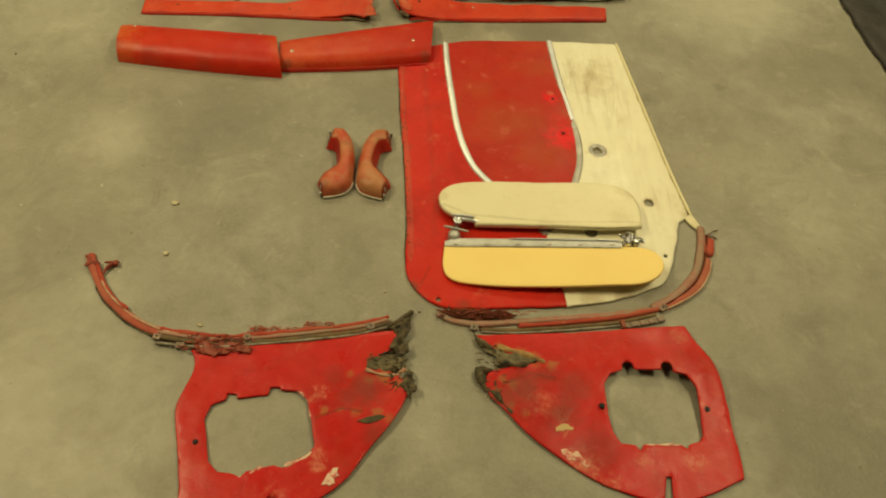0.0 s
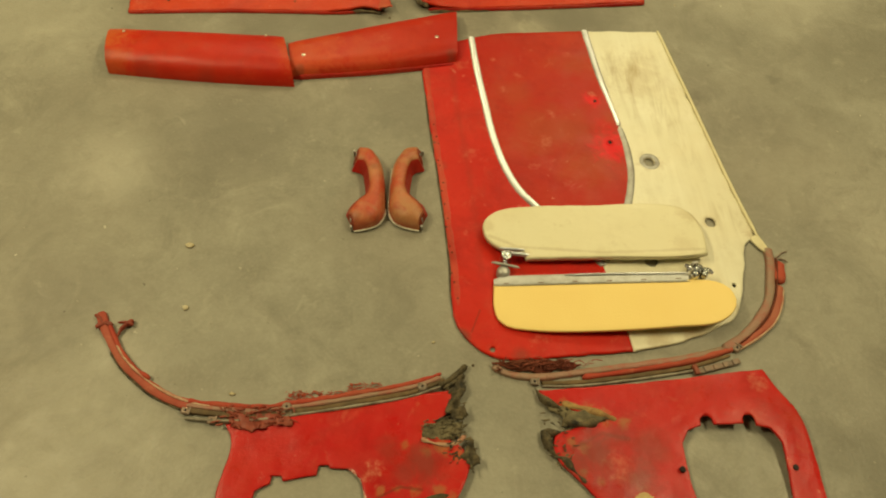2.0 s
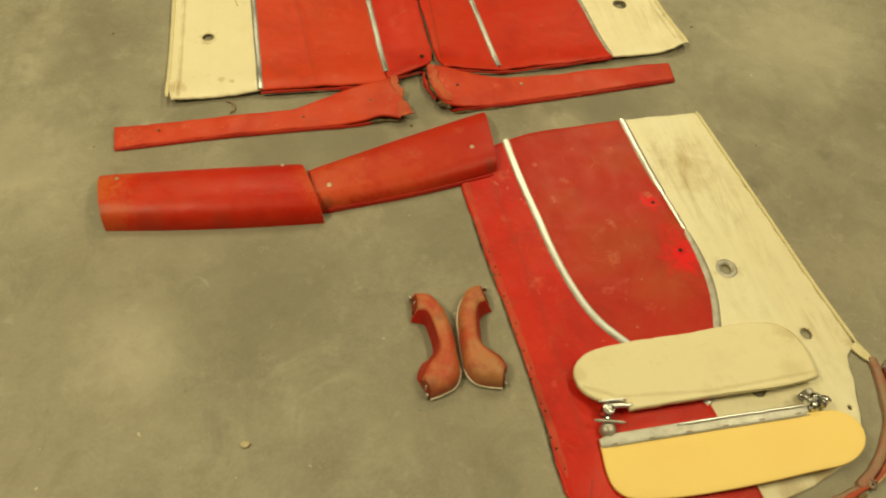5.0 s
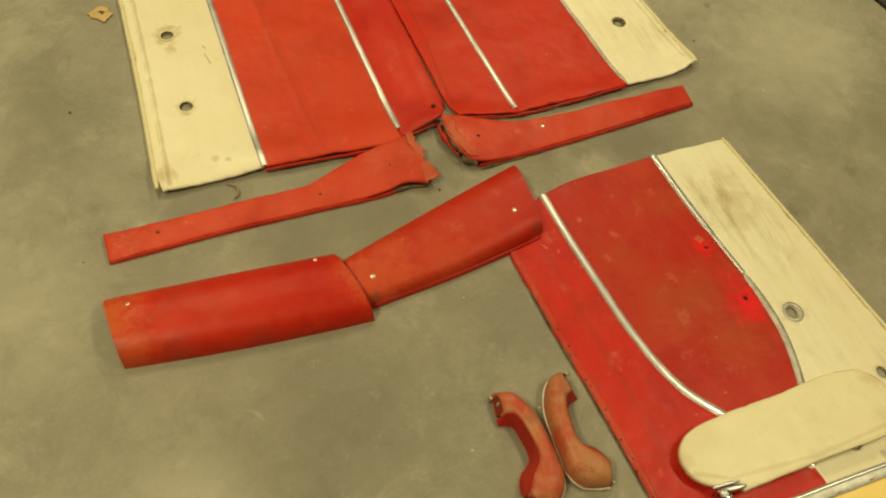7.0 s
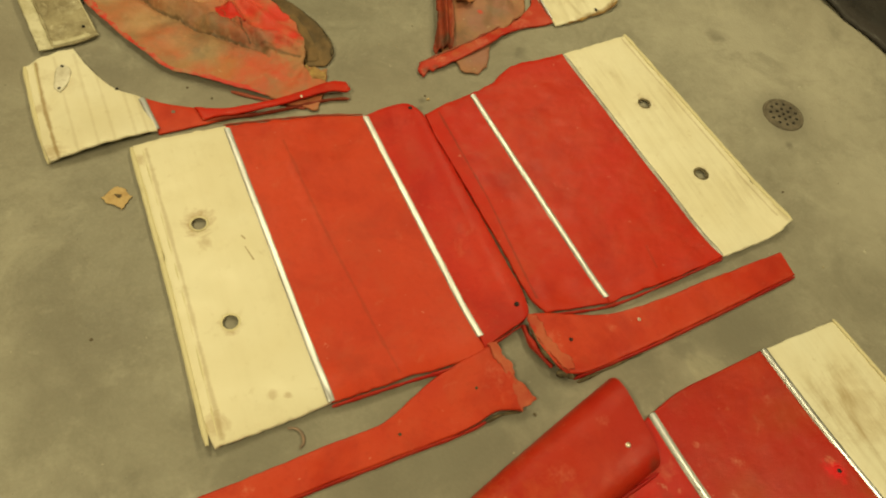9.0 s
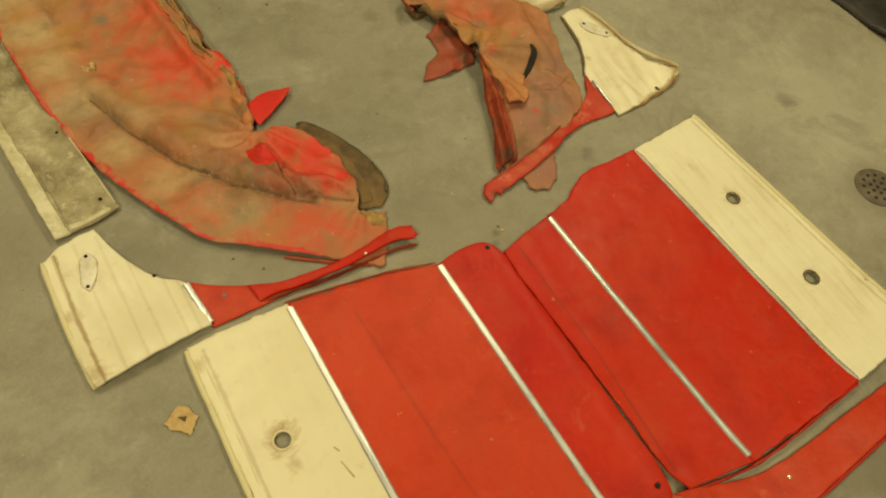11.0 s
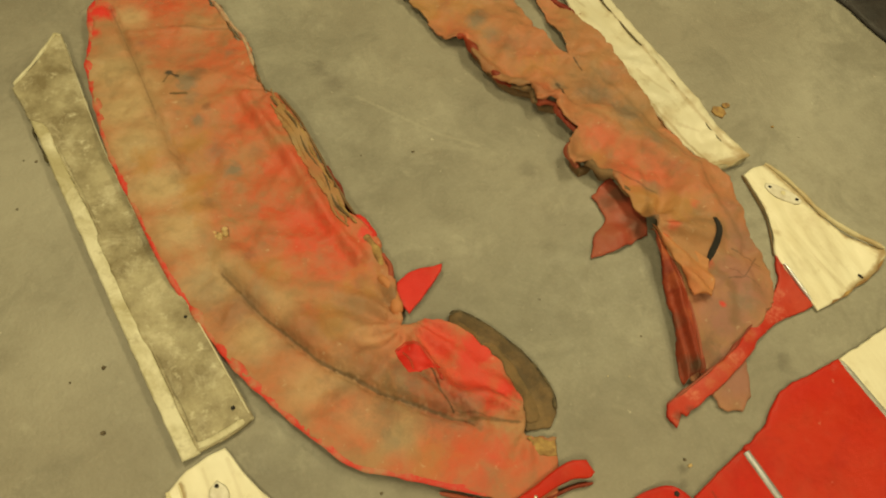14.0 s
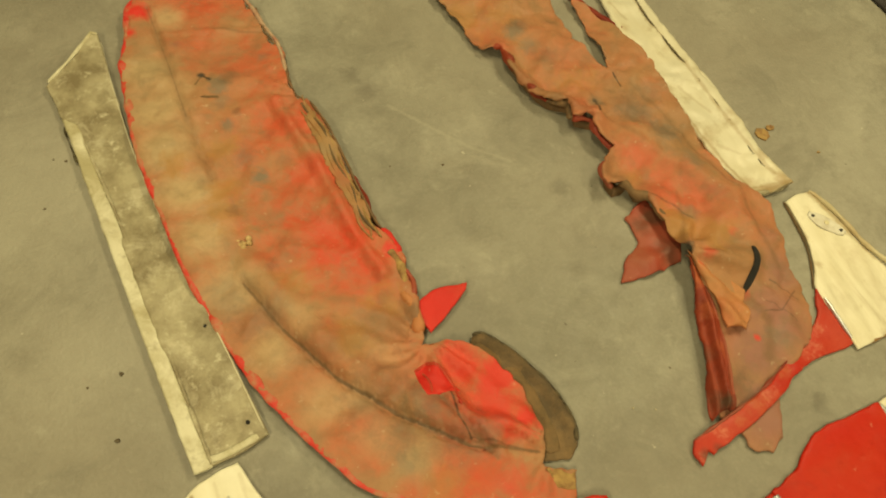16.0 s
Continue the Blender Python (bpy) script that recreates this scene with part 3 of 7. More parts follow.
RED_HEM = vinyl("red_hem", (0.46, 0.034, 0.020), (0.50, 0.095, 0.055), (0.25, 0.018, 0.010), 0.9, 0.5, dirt=[(-0.098 + 0.008 * math.sin(k * 5.1) + 0.010 * (k < 4) - 0.002 * k, 0.93 + 0.043 * k + 0.015 * math.sin(k * 2.7), 0.003 + 0.002 * (k % 3), 0.7) for k in range(14)])
RED_P = vinyl("red_pad", (0.442, 0.0207, 0.0088), (0.538, 0.0477, 0.0153), (0.305, 0.0111, 0.0062), 0.7, 0.10, [(-0.96, 1.71, 0.07, 0.75), (-0.93, 1.63, 0.05, 0.5), (-0.46, 1.66, 0.07, 0.6)], (0.50, 0.105, 0.026), [(-0.965, 1.64, 0.03, 0.35), (-0.86, 1.605, 0.03, 0.25), (-0.70, 1.585, 0.025, 0.2)], 0.40)
RED_P2 = vinyl("red_pad_faded", (0.420, 0.024, 0.0100), (0.490, 0.050, 0.017), (0.320, 0.014, 0.007), 0.8, 0.15, [(-0.44, 1.64, 0.10, 0.7), (-0.30, 1.66, 0.08, 0.4), (-0.40, 1.70, 0.07, 0.5)], (0.51, 0.080, 0.024), [(-0.46, 1.61, 0.012, 0.4), (-0.06, 1.67, 0.015, 0.4)], 0.42, pale=[(-0.25, 1.72, 0.02, 0.3), (-0.12, 1.78, 0.012, 0.4)])
ARM = paint("worn_armrest", lambda nt, v: blend(nt, spots(nt, v, [(-0.245, 1.118, 0.020, 0.6), (-0.30, 1.13, 0.015, 0.5), (-0.14, 1.13, 0.016, 0.5), (-0.26, 1.27, 0.012, 0.4)], 0.6, 30), blend(nt, times(nt, fuzz(nt, v, 24, 6, 0.7, 0.48, 0.66, 0.6), 0.65), blend(nt, times(nt, fuzz(nt, v, 13, 6, 0.65, 0.46, 0.60, 0.5), 0.85), blend(nt, fuzz(nt, v, 9, 6, 0.65, 0.40, 0.60, 0.7), (0.44, 0.070, 0.030), (0.46, 0.165, 0.070)), (0.40, 0.185, 0.080)), (0.33, 0.045, 0.024)), (0.20, 0.085, 0.040)), 0.42, 0.0, ((420, 0.0007), (34, 0.0016), (12, 0.004)), 0.3)
RED_DARK = vinyl("maroon_fold", (0.17, 0.022, 0.012), (0.30, 0.068, 0.032), (0.055, 0.012, 0.009), 0.9, 0.2, [(0.105, 3.12, 0.035, 0.7), (0.085, 3.04, 0.025, 0.5), (0.06, 2.96, 0.02, 0.4)], (0.42, 0.11, 0.040), [(0.005, 2.86, 0.03, 0.8), (0.02, 2.96, 0.02, 0.5)], 0.5)
RED_DUST = vinyl("red_dusty", (0.34, 0.075, 0.048), (0.30, 0.125, 0.075), (0.24, 0.034, 0.026), 0.9, 0.3, dirt=[(0.09, 3.20, 0.04, 0.6), (0.06, 3.28, 0.03, 0.5), (0.10, 3.30, 0.03, 0.7)])
TORNRED = vinyl("torn_pale_red", (0.46, 0.085, 0.045), (0.50, 0.19, 0.105), (0.36, 0.036, 0.020), 0.9, 0.6, rough=0.7)
RED_CRIM = vinyl("red_crimson", (0.36, 0.013, 0.013), (0.42, 0.05, 0.025), (0.18, 0.010, 0.009), 0.7, 0.3)
RED_MAT = vinyl("red_matted", (0.24, 0.055, 0.040), (0.30, 0.12, 0.075), (0.10, 0.025, 0.02), 0.9, 0.5)
RED_Q = vinyl("red_scuffed", (0.45, 0.034, 0.019), (0.50, 0.095, 0.050), (0.30, 0.018, 0.012), 0.8, 0.5, [(0.07, 2.845, 0.03, 0.5), (0.17, 2.875, 0.02, 0.5), (0.02, 2.82, 0.015, 0.5)], (0.46, 0.13, 0.05), [(-0.08, 2.785, 0.015, 0.6), (-0.05, 2.79, 0.012, 0.5)], pale=[(0.10, 2.85, 0.03, 0.6), (0.25, 2.90, 0.03, 0.7), (0.30, 2.93, 0.02, 0.8), (-0.03, 2.81, 0.02, 0.7), (-0.085, 2.79, 0.012, 1.0)])
RED_FLAG = vinyl("red_flag", (0.60, 0.032, 0.026), (0.60, 0.060, 0.040), (0.44, 0.018, 0.014), 0.4, 0.05)
RAILP = paint("pale_channel", lambda nt, v: blend(nt, times(nt, fuzz(nt, v, 22, 6, 0.7, 0.5, 0.72), 0.7), blend(nt, fuzz(nt, v, 7, 5, 0.6), (0.25, 0.175, 0.115), (0.32, 0.140, 0.095)), (0.38, 0.05, 0.030)), 0.55, 0.0, ((90, 0.002), (300, 0.001)))
RED_FUZZ = vinyl("red_fuzz", (0.37, 0.050, 0.034), (0.38, 0.13, 0.080), (0.17, 0.024, 0.016), 0.9, 0.6, rough=0.75)
RED_WIDE = vinyl("red_dull_flap", (0.36, 0.085, 0.058), (0.36, 0.17, 0.11), (0.24, 0.034, 0.026), 0.9, 0.6, rough=0.65)
# Darkened so the tangled cloth carries the rail's shadows in its colour.
RED_THREAD = vinyl("maroon_thread", (0.085, 0.022, 0.014), (0.16, 0.06, 0.036), (0.03, 0.012, 0.009), 0.8, 0.3, rough=0.85)
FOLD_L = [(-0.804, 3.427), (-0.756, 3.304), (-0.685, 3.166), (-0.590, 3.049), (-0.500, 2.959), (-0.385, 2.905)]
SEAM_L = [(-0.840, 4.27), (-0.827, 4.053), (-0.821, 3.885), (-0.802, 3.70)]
# Dark lines along FOLD_L and SEAM_L paint crease shade, with some grime.
COVER_L = hide("cover_worn_left", (0.37, 0.198, 0.092), (0.44, 0.155, 0.068), (0.55, 0.075, 0.029),
               [(-0.50, 2.90, 0.09, 0.9), (-0.40, 2.83, 0.06, 0.9), (-0.55, 2.88, 0.05, 0.9), (-0.66, 3.02, 0.07, 0.5), (-0.55, 2.93, 0.07, 0.75), (-0.47, 2.83, 0.09, 0.9), (-0.43, 2.78, 0.06, 0.8), (-0.72, 3.06, 0.04, 0.4), (-0.60, 3.78, 0.12, 0.85), (-0.61, 3.60, 0.16, 1.0), (-0.58, 3.40, 0.16, 1.0), (-0.63, 4.02, 0.14, 0.75), (-0.44, 3.02, 0.13, 1.0), (-0.68, 4.30, 0.16, 0.7), (-0.48, 2.84, 0.10, 0.75), (-0.62, 2.92, 0.05, 0.6), (-0.69, 3.47, 0.09, 0.7), (-0.70, 3.76, 0.10, 0.5), (-0.73, 4.10, 0.11, 0.5), (-0.66, 3.26, 0.09, 0.5), (-0.56, 3.14, 0.08, 0.6), (-0.57, 2.90, 0.08, 0.6), (-0.80, 3.55, 0.05, 0.5)],
               [(-0.415, 3.01, 0.075, 0.7), (-0.46, 3.13, 0.05, 0.7), (-0.495, 3.40, 0.022, 0.9), (-0.40, 3.06, 0.06, 0.9), (-0.385, 2.97, 0.04, 0.9), (-0.42, 2.98, 0.05, 0.7), (-0.45, 3.10, 0.04, 0.7), (-0.44, 2.88, 0.04, 0.4), (-0.865, 4.255, 0.035, 1.0), (-0.895, 4.19, 0.025, 0.9), (-0.50, 2.83, 0.03, 0.3), (-0.60, 3.48, 0.08, 0.35), (-0.575, 3.64, 0.06, 0.35), (-0.59, 3.78, 0.04, 0.2), (-0.55, 3.36, 0.05, 0.3)],
               [(-0.62, 3.11, 0.09, 0.28), (-0.53, 3.02, 0.08, 0.32), (-0.70, 3.24, 0.06, 0.2), (-0.56, 3.24, 0.06, 0.22), (-0.60, 3.02, 0.05, 0.3), (-0.52, 2.98, 0.04, 0.4), (-0.66, 3.10, 0.04, 0.3), (-0.50, 3.24, 0.03, 0.4), (-0.55, 3.30, 0.02, 0.3), (-0.762, 3.995, 0.010, 1.0), (-0.748, 3.975, 0.008, 0.7), (-0.70, 3.965, 0.025, 0.35), (-0.71, 3.86, 0.014, 0.35), (-0.82, 3.70, 0.03, 0.15), (-0.64, 3.70, 0.022, 0.25), (-0.66, 3.78, 0.02, 0.2), (-0.81, 3.33, 0.05, 0.28), (-0.74, 3.44, 0.02, 0.3), (-0.78, 3.60, 0.02, 0.3)],
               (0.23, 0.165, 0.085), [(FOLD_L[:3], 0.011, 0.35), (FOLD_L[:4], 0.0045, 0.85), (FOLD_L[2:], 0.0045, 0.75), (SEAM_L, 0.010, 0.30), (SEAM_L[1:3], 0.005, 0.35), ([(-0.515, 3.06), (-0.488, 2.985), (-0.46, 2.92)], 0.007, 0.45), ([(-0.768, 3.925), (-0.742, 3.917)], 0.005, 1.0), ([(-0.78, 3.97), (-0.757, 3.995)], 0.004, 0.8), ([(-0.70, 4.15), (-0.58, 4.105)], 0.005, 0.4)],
               [(-0.885, 4.05, 0.08, 1.0), (-0.885, 3.92, 0.08, 1.0), (-0.88, 3.80, 0.08, 1.0), (-0.865, 3.68, 0.075, 1.0), (-0.85, 3.55, 0.07, 0.9), (-0.83, 3.42, 0.07, 0.9), (-0.79, 3.26, 0.06, 0.8), (-0.72, 3.13, 0.06, 0.6), (-0.65, 3.03, 0.05, 0.45), (-0.72, 3.31, 0.06, 0.5), (-0.80, 4.22, 0.05, 0.8), (-0.66, 3.12, 0.05, 0.6), (-0.60, 2.97, 0.05, 0.5), (-0.58, 3.16, 0.06, 0.5), (-0.84, 3.98, 0.06, 0.7), (-0.835, 3.85, 0.05, 0.6), (-0.83, 3.62, 0.05, 0.6), (-0.855, 4.12, 0.05, 0.6)], (0.46, 0.318, 0.170),
               ochre=[(-0.869, 3.752, 0.035, 0.7), (-0.76, 3.777, 0.05, 0.6), (-0.788, 3.659, 0.045, 0.7), (-0.798, 3.59, 0.04, 0.6), (-0.64, 3.24, 0.05, 0.5), (-0.57, 2.90, 0.04, 0.4), (-0.70, 3.40, 0.04, 0.4), (-0.545, 3.30, 0.04, 0.6)],
               slate=[(-0.733, 3.953, 0.035, 0.8), (-0.724, 3.739, 0.03, 0.6), (-0.701, 3.671, 0.024, 0.9), (-0.737, 3.832, 0.018, 0.8), (-0.732, 3.896, 0.03, 0.5), (-0.80, 4.12, 0.02, 0.5), (-0.61, 4.02, 0.02, 0.5), (-0.84, 3.40, 0.06, 0.4), (-0.77, 3.34, 0.05, 0.4), (-0.55, 3.07, 0.05, 0.5), (-0.47, 2.96, 0.04, 0.5), (-0.62, 2.97, 0.03, 0.4)],
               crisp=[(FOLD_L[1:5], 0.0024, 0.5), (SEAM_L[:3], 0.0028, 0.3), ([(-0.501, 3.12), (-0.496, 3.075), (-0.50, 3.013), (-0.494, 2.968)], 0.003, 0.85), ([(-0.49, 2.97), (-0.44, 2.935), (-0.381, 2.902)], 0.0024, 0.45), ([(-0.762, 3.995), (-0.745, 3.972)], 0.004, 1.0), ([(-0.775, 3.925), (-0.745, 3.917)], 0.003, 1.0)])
# Crease rows paint the shade of folds, torn hem and tan flap.
COVER_R = hide("cover_worn_right", (0.37, 0.185, 0.082), (0.43, 0.150, 0.068), (0.52, 0.105, 0.050), [(0.10, 3.75, 0.10, 0.3), (0.08, 3.62, 0.05, 0.5), (0.132, 3.446, 0.07, 0.9), (0.171, 3.339, 0.10, 0.9), (0.20, 3.31, 0.08, 0.8), (-0.03, 3.87, 0.05, 0.6), (0.255, 3.251, 0.07, 0.5), (0.06, 3.83, 0.04, 0.5)],
               [(0.23, 3.19, 0.014, 0.5), (0.14, 3.155, 0.016, 0.5), (0.155, 2.955, 0.009, 0.8), (0.18, 3.05, 0.014, 0.5)], [(0.05, 3.93, 0.035, 0.3), (0.13, 3.64, 0.008, 0.9), (0.20, 3.6, 0.06, 0.25), (0.24, 3.50, 0.05, 0.2), (0.08, 3.80, 0.04, 0.25), (0.26, 3.30, 0.03, 0.2), (0.10, 3.18, 0.014, 0.9), (0.06, 2.88, 0.04, 0.35)], (0.19, 0.13, 0.062),
               [([(0.09, 3.63), (0.13, 3.56), (0.17, 3.48)], 0.010, 0.25), ([(0.10, 3.19), (0.15, 3.26), (0.18, 3.33)], 0.009, 0.3), ([(0.24, 3.66), (0.28, 3.52), (0.31, 3.38), (0.32, 3.28)], 0.008, 0.3), ([(0.175, 3.06), (0.20, 2.98), (0.16, 2.91)], 0.016, 0.45), ([(0.31, 3.25), (0.29, 3.17), (0.30, 3.08)], 0.008, 0.35), ([(-0.06, 3.88), (0.0, 3.70), (0.07, 3.60)], 0.022, 0.4), ([(0.08, 3.50), (0.04, 3.42), (0.10, 3.33)], 0.018, 0.45)],
               [(0.22, 2.98, 0.10, 1.0), (0.08, 2.82, 0.10, 1.0), (0.29, 3.07, 0.06, 0.9), (0.14, 2.93, 0.09, 1.0), (0.31, 3.15, 0.03, 0.5)], (0.31, 0.140, 0.100),
               ochre=[(0.13, 3.25, 0.06, 0.7), (0.19, 3.20, 0.06, 0.6), (0.10, 3.40, 0.03, 0.5), (-0.08, 4.0, 0.08, 0.5), (0.02, 3.98, 0.06, 0.4), (0.12, 3.72, 0.06, 0.5)],
               slate=[(0.031, 3.919, 0.035, 0.8), (0.053, 3.861, 0.03, 0.6), (0.247, 3.495, 0.045, 0.7), (0.207, 3.576, 0.05, 0.6), (0.125, 3.637, 0.025, 0.5), (0.26, 3.40, 0.04, 0.5), (0.17, 3.27, 0.03, 0.5), (0.27, 3.62, 0.05, 0.4), (0.20, 2.94, 0.03, 0.5)],
               crisp=[([(0.217, 3.707), (0.214, 3.66)], 0.003, 0.9), ([(0.128, 3.632), (0.118, 3.60)], 0.005, 1.0), ([(0.30, 3.02), (0.24, 2.99), (0.20, 3.0)], 0.0025, 0.5), ([(0.30, 3.00), (0.255, 3.06)], 0.002, 0.5), ([(0.265, 2.96), (0.22, 3.02)], 0.002, 0.4), ([(0.10, 3.345), (0.15, 3.30), (0.17, 3.25)], 0.004, 0.5)])
SEAM = paint("seam_brown", lambda nt, v: blend(nt, fuzz(nt, v, 40, 5, 0.7), (0.22, 0.12, 0.05), (0.12, 0.075, 0.035)), 0.8, 0.0, ((150, 0.001),))
LINING = hide("brown_lining", (0.34, 0.20, 0.08), (0.34, 0.15, 0.06), (0.40, 0.09, 0.04), [(-0.52, 3.6, 0.05, 0.5)], [(-0.50, 3.43, 0.015, 0.7)])
WELT = paint("broken_red_welt", lambda nt, v: blend(nt, fuzz(nt, v, 13, 6, 0.7, 0.38, 0.54), (0.42, 0.18, 0.09), (0.55, 0.032, 0.018)), 0.6, 0.0, ((60, 0.003),))
SUEDE = paint("brown_backing", lambda nt, v: blend(nt, times(nt, fuzz(nt, v, 16, 6, 0.72, 0.42, 0.68), 0.8), (0.095, 0.063, 0.030), (0.24, 0.145, 0.060)), 0.85, 0.0, ((60, 0.002), (300, 0.001)))
SUEDE2 = paint("olive_backing", lambda nt, v: blend(nt, fuzz(nt, v, 20, 6, 0.72, 0.42, 0.64), (0.20, 0.115, 0.045), (0.13, 0.085, 0.036)), 0.85, 0.0, ((60, 0.003), (300, 0.001)))
TANFLAP = hide("tan_flap", (0.46, 0.20, 0.075), (0.48, 0.16, 0.06), (0.50, 0.09, 0.035), [(0.15, 3.1, 0.03, 0.5)], [(0.12, 3.14, 0.012, 0.4)], grey=(0.36, 0.15, 0.065))


# ---------- shapes ----------
def arc(pts, closed=True, step=0.012, rough=0.0, seed=0, sharp=50.0):
    """A smooth line through pattern points, with corners kept where it turns hard."""
    p = [Vector((a[0], a[1])) for a in pts]
    n = len(p)
    out = []
    tang = []
    for i in range(n):
        a, b = p[i - 1] if (closed or i) else p[i], p[(i + 1) % n] if (closed or i < n - 1) else p[i]
        u, w = p[i] - a, b - p[i]
        if u.length < 1e-6 or w.length < 1e-6:
            tang.append(None)
        elif math.degrees(u.angle(w)) > sharp:
            tang.append(None)
        else:
            tang.append((u.normalized() + w.normalized()).normalized())
    for i in range(n if closed else n - 1):
        a, b = p[i], p[(i + 1) % n]
        seg = b - a
        ta = (tang[i] or seg.normalized()) * seg.length
        tb = (tang[(i + 1) % n] or seg.normalized()) * seg.length
        k = max(1, int(round(seg.length / step)))
        for j in range(k):
            s = j / k
            h = (2 * s**3 - 3 * s**2 + 1) * a + (s**3 - 2 * s**2 + s) * ta + (-2 * s**3 + 3 * s**2) * b + (s**3 - s**2) * tb
            if rough:
                q = Vector((h.x * 38, h.y * 38, seed * 7.3))
                q2 = Vector((h.x * 110, h.y * 110, seed * 3.1))
                h = h + Vector((noise.noise(q), noise.noise(q + Vector((9, 5, 2))))) * rough + Vector((noise.noise(q2), noise.noise(q2 + Vector((4, 1, 8))))) * rough * 0.6
            out.append((h.x, h.y))
    if not closed:
        out.append((p[-1].x, p[-1].y))
    return out


def gap(x, y, line, closed=False):
    """Distance of many places from a line."""
    a = np.array(line, float)
    b = np.roll(a, -1, 0) if closed else a[1:]
    a = a if closed else a[:-1]
    best = np.full(len(x), 9.0)
    for (ax, ay), (bx, by) in zip(a, b):
        dx, dy = bx - ax, by - ay
        q = max(dx * dx + dy * dy, 1e-12)
        s = np.clip(((x - ax) * dx + (y - ay) * dy) / q, 0, 1)
        best = np.minimum(best, np.hypot(x - ax - s * dx, y - ay - s * dy))
    return best


def inside(x, y, poly):
    got = np.zeros(len(x), bool)
    px, py = poly[-1]
    for qx, qy in poly:
        if qy != py:
            got ^= ((qy > y) != (py > y)) & (x < (px - qx) * (y - qy) / (py - qy) + qx)
        px, py = qx, qy
    return got


def wave(x, y, scale, seed=0.0):
    return np.array([noise.noise(Vector((a * scale, b * scale, seed))) for a, b in zip(x, y)])


def crumple(x, y, scale, seed, turn=0.0, squash=1.0):
    """Soft folds: rounded swells parted by sharper creases."""
    c, s = math.cos(turn), math.sin(turn)
    u, v = x * c + y * s, (-x * s + y * c) * squash
    return 1.0 - 2.2 * np.abs(wave(u, v, scale, seed))


def ridge(x, y, line, wide, high):
    return high * np.exp(-(gap(x, y, arc(line, False, 0.03)) / wide) ** 2)


def sheet(pattern, thick=0.004, lift=None, cuts=(), step=0.014, edge=0.004, rough=0.0, seed=0, cut_turn=70):
    """A cut sheet of some thickness with rolled edges: lift(x, y) is the height of its underside."""
    from mathutils.geometry import delaunay_2d_cdt
    rim = arc(pattern, True, step, rough, seed)
    rings = [rim] + [arc(c, True, step * 0.6, 0.0012 if cut_turn < 70 else 0, seed, cut_turn) for c in cuts]
    pts, edges = [], []
    for ring in rings:
        o = len(pts)
        pts += ring
        edges += [(o + i, o + (i + 1) % len(ring)) for i in range(len(ring))]
    n_rim = len(pts)
    r = np.array(rim)
    gx, gy = np.meshgrid(np.arange(r[:, 0].min(), r[:, 0].max(), step), np.arange(r[:, 1].min(), r[:, 1].max(), step))
    rng = np.random.RandomState(seed + 11)
    gx = gx.ravel() + rng.uniform(-0.2, 0.2, gx.size) * step
    gy = gy.ravel() + rng.uniform(-0.2, 0.2, gy.size) * step

    def within(x, y):
        ok = inside(x, y, rim)
        for c in rings[1:]:
            ok &= ~inside(x, y, c)
        return ok

    def rimgap(x, y):
        d = gap(x, y, rim, True)
        for c in rings[1:]:
            d = np.minimum(d, gap(x, y, c, True))
        return d

    ok = within(gx, gy)
    gx, gy = gx[ok], gy[ok]
    ok = rimgap(gx, gy) > max(step * 0.5, edge * 1.5)
    gx, gy = gx[ok], gy[ok]
    inner = []
    for ring in rings:
        a = np.array(ring)
        t = np.roll(a, -1, 0) - np.roll(a, 1, 0)
        t /= np.maximum(np.hypot(t[:, 0], t[:, 1]), 1e-9)[:, None]
        for s in (1, -1):
            for e in (edge, edge * 0.35):
                inner.append(a + s * e * np.c_[-t[:, 1], t[:, 0]])
    q = np.concatenate(inner)
    ok = within(q[:, 0], q[:, 1])
    q = q[ok]
    d = rimgap(q[:, 0], q[:, 1])
    q = q[d > edge * 0.3]
    every = [Vector(a) for a in pts] + [Vector(a) for a in q] + [Vector(a) for a in zip(gx, gy)]
    vs, _, fs, *_ = delaunay_2d_cdt(every, edges, [], 0, 1e-5)
    v = np.array([(a.x, a.y) for a in vs])
    f = np.array([t for t in fs if len(t) == 3])
    c = v[f].mean(1)
    f = f[within(c[:, 0], c[:, 1])]
    x, y = v[:, 0], v[:, 1]
    low = np.full(len(x), 0.001) if lift is None else (np.full(len(x), float(lift)) if not callable(lift) else np.maximum(lift(x, y), 0.001))
    d = np.clip(rimgap(x, y) / edge, 0, 1)
    drop = min(edge, thick) * 0.75 * (1 - np.sqrt(np.clip(1 - (1 - d) ** 2, 0, 1)))
    high = low + thick - drop
    bm = bmesh.new()
    used = sorted(set(f.ravel().tolist()))
    top = {i: bm.verts.new((x[i], y[i], high[i])) for i in used}
    bot = {i: bm.verts.new((x[i], y[i], low[i])) for i in used}
    count = {}
    for a, b, c3 in f.tolist():
        bm.faces.new((top[a], top[b], top[c3]))
        bm.faces.new((bot[c3], bot[b], bot[a]))
        for e in ((a, b), (b, c3), (c3, a)):
            count[e] = count.get(e, 0) + 1
    for (a, b) in count:
        if (b, a) not in count:
            bm.faces.new((top[b], top[a], bot[a], bot[b]))
    return bm


def loft(rows, close=True, caps=True):
    """A skin over rows of points; close joins each row's ends."""
    bm = bmesh.new()
    g = [[bm.verts.new(p) for p in row] for row in rows]
    n = len(g[0])
    for a, b in zip(g, g[1:]):
        for i in range(n if close else n - 1):
            j = (i + 1) % n
            bm.faces.new((a[i], a[j], b[j], b[i]))
    if caps:
        bm.faces.new(g[0][::-1])
        bm.faces.new(g[-1])
    bmesh.ops.recalc_face_normals(bm, faces=bm.faces)
    return bm


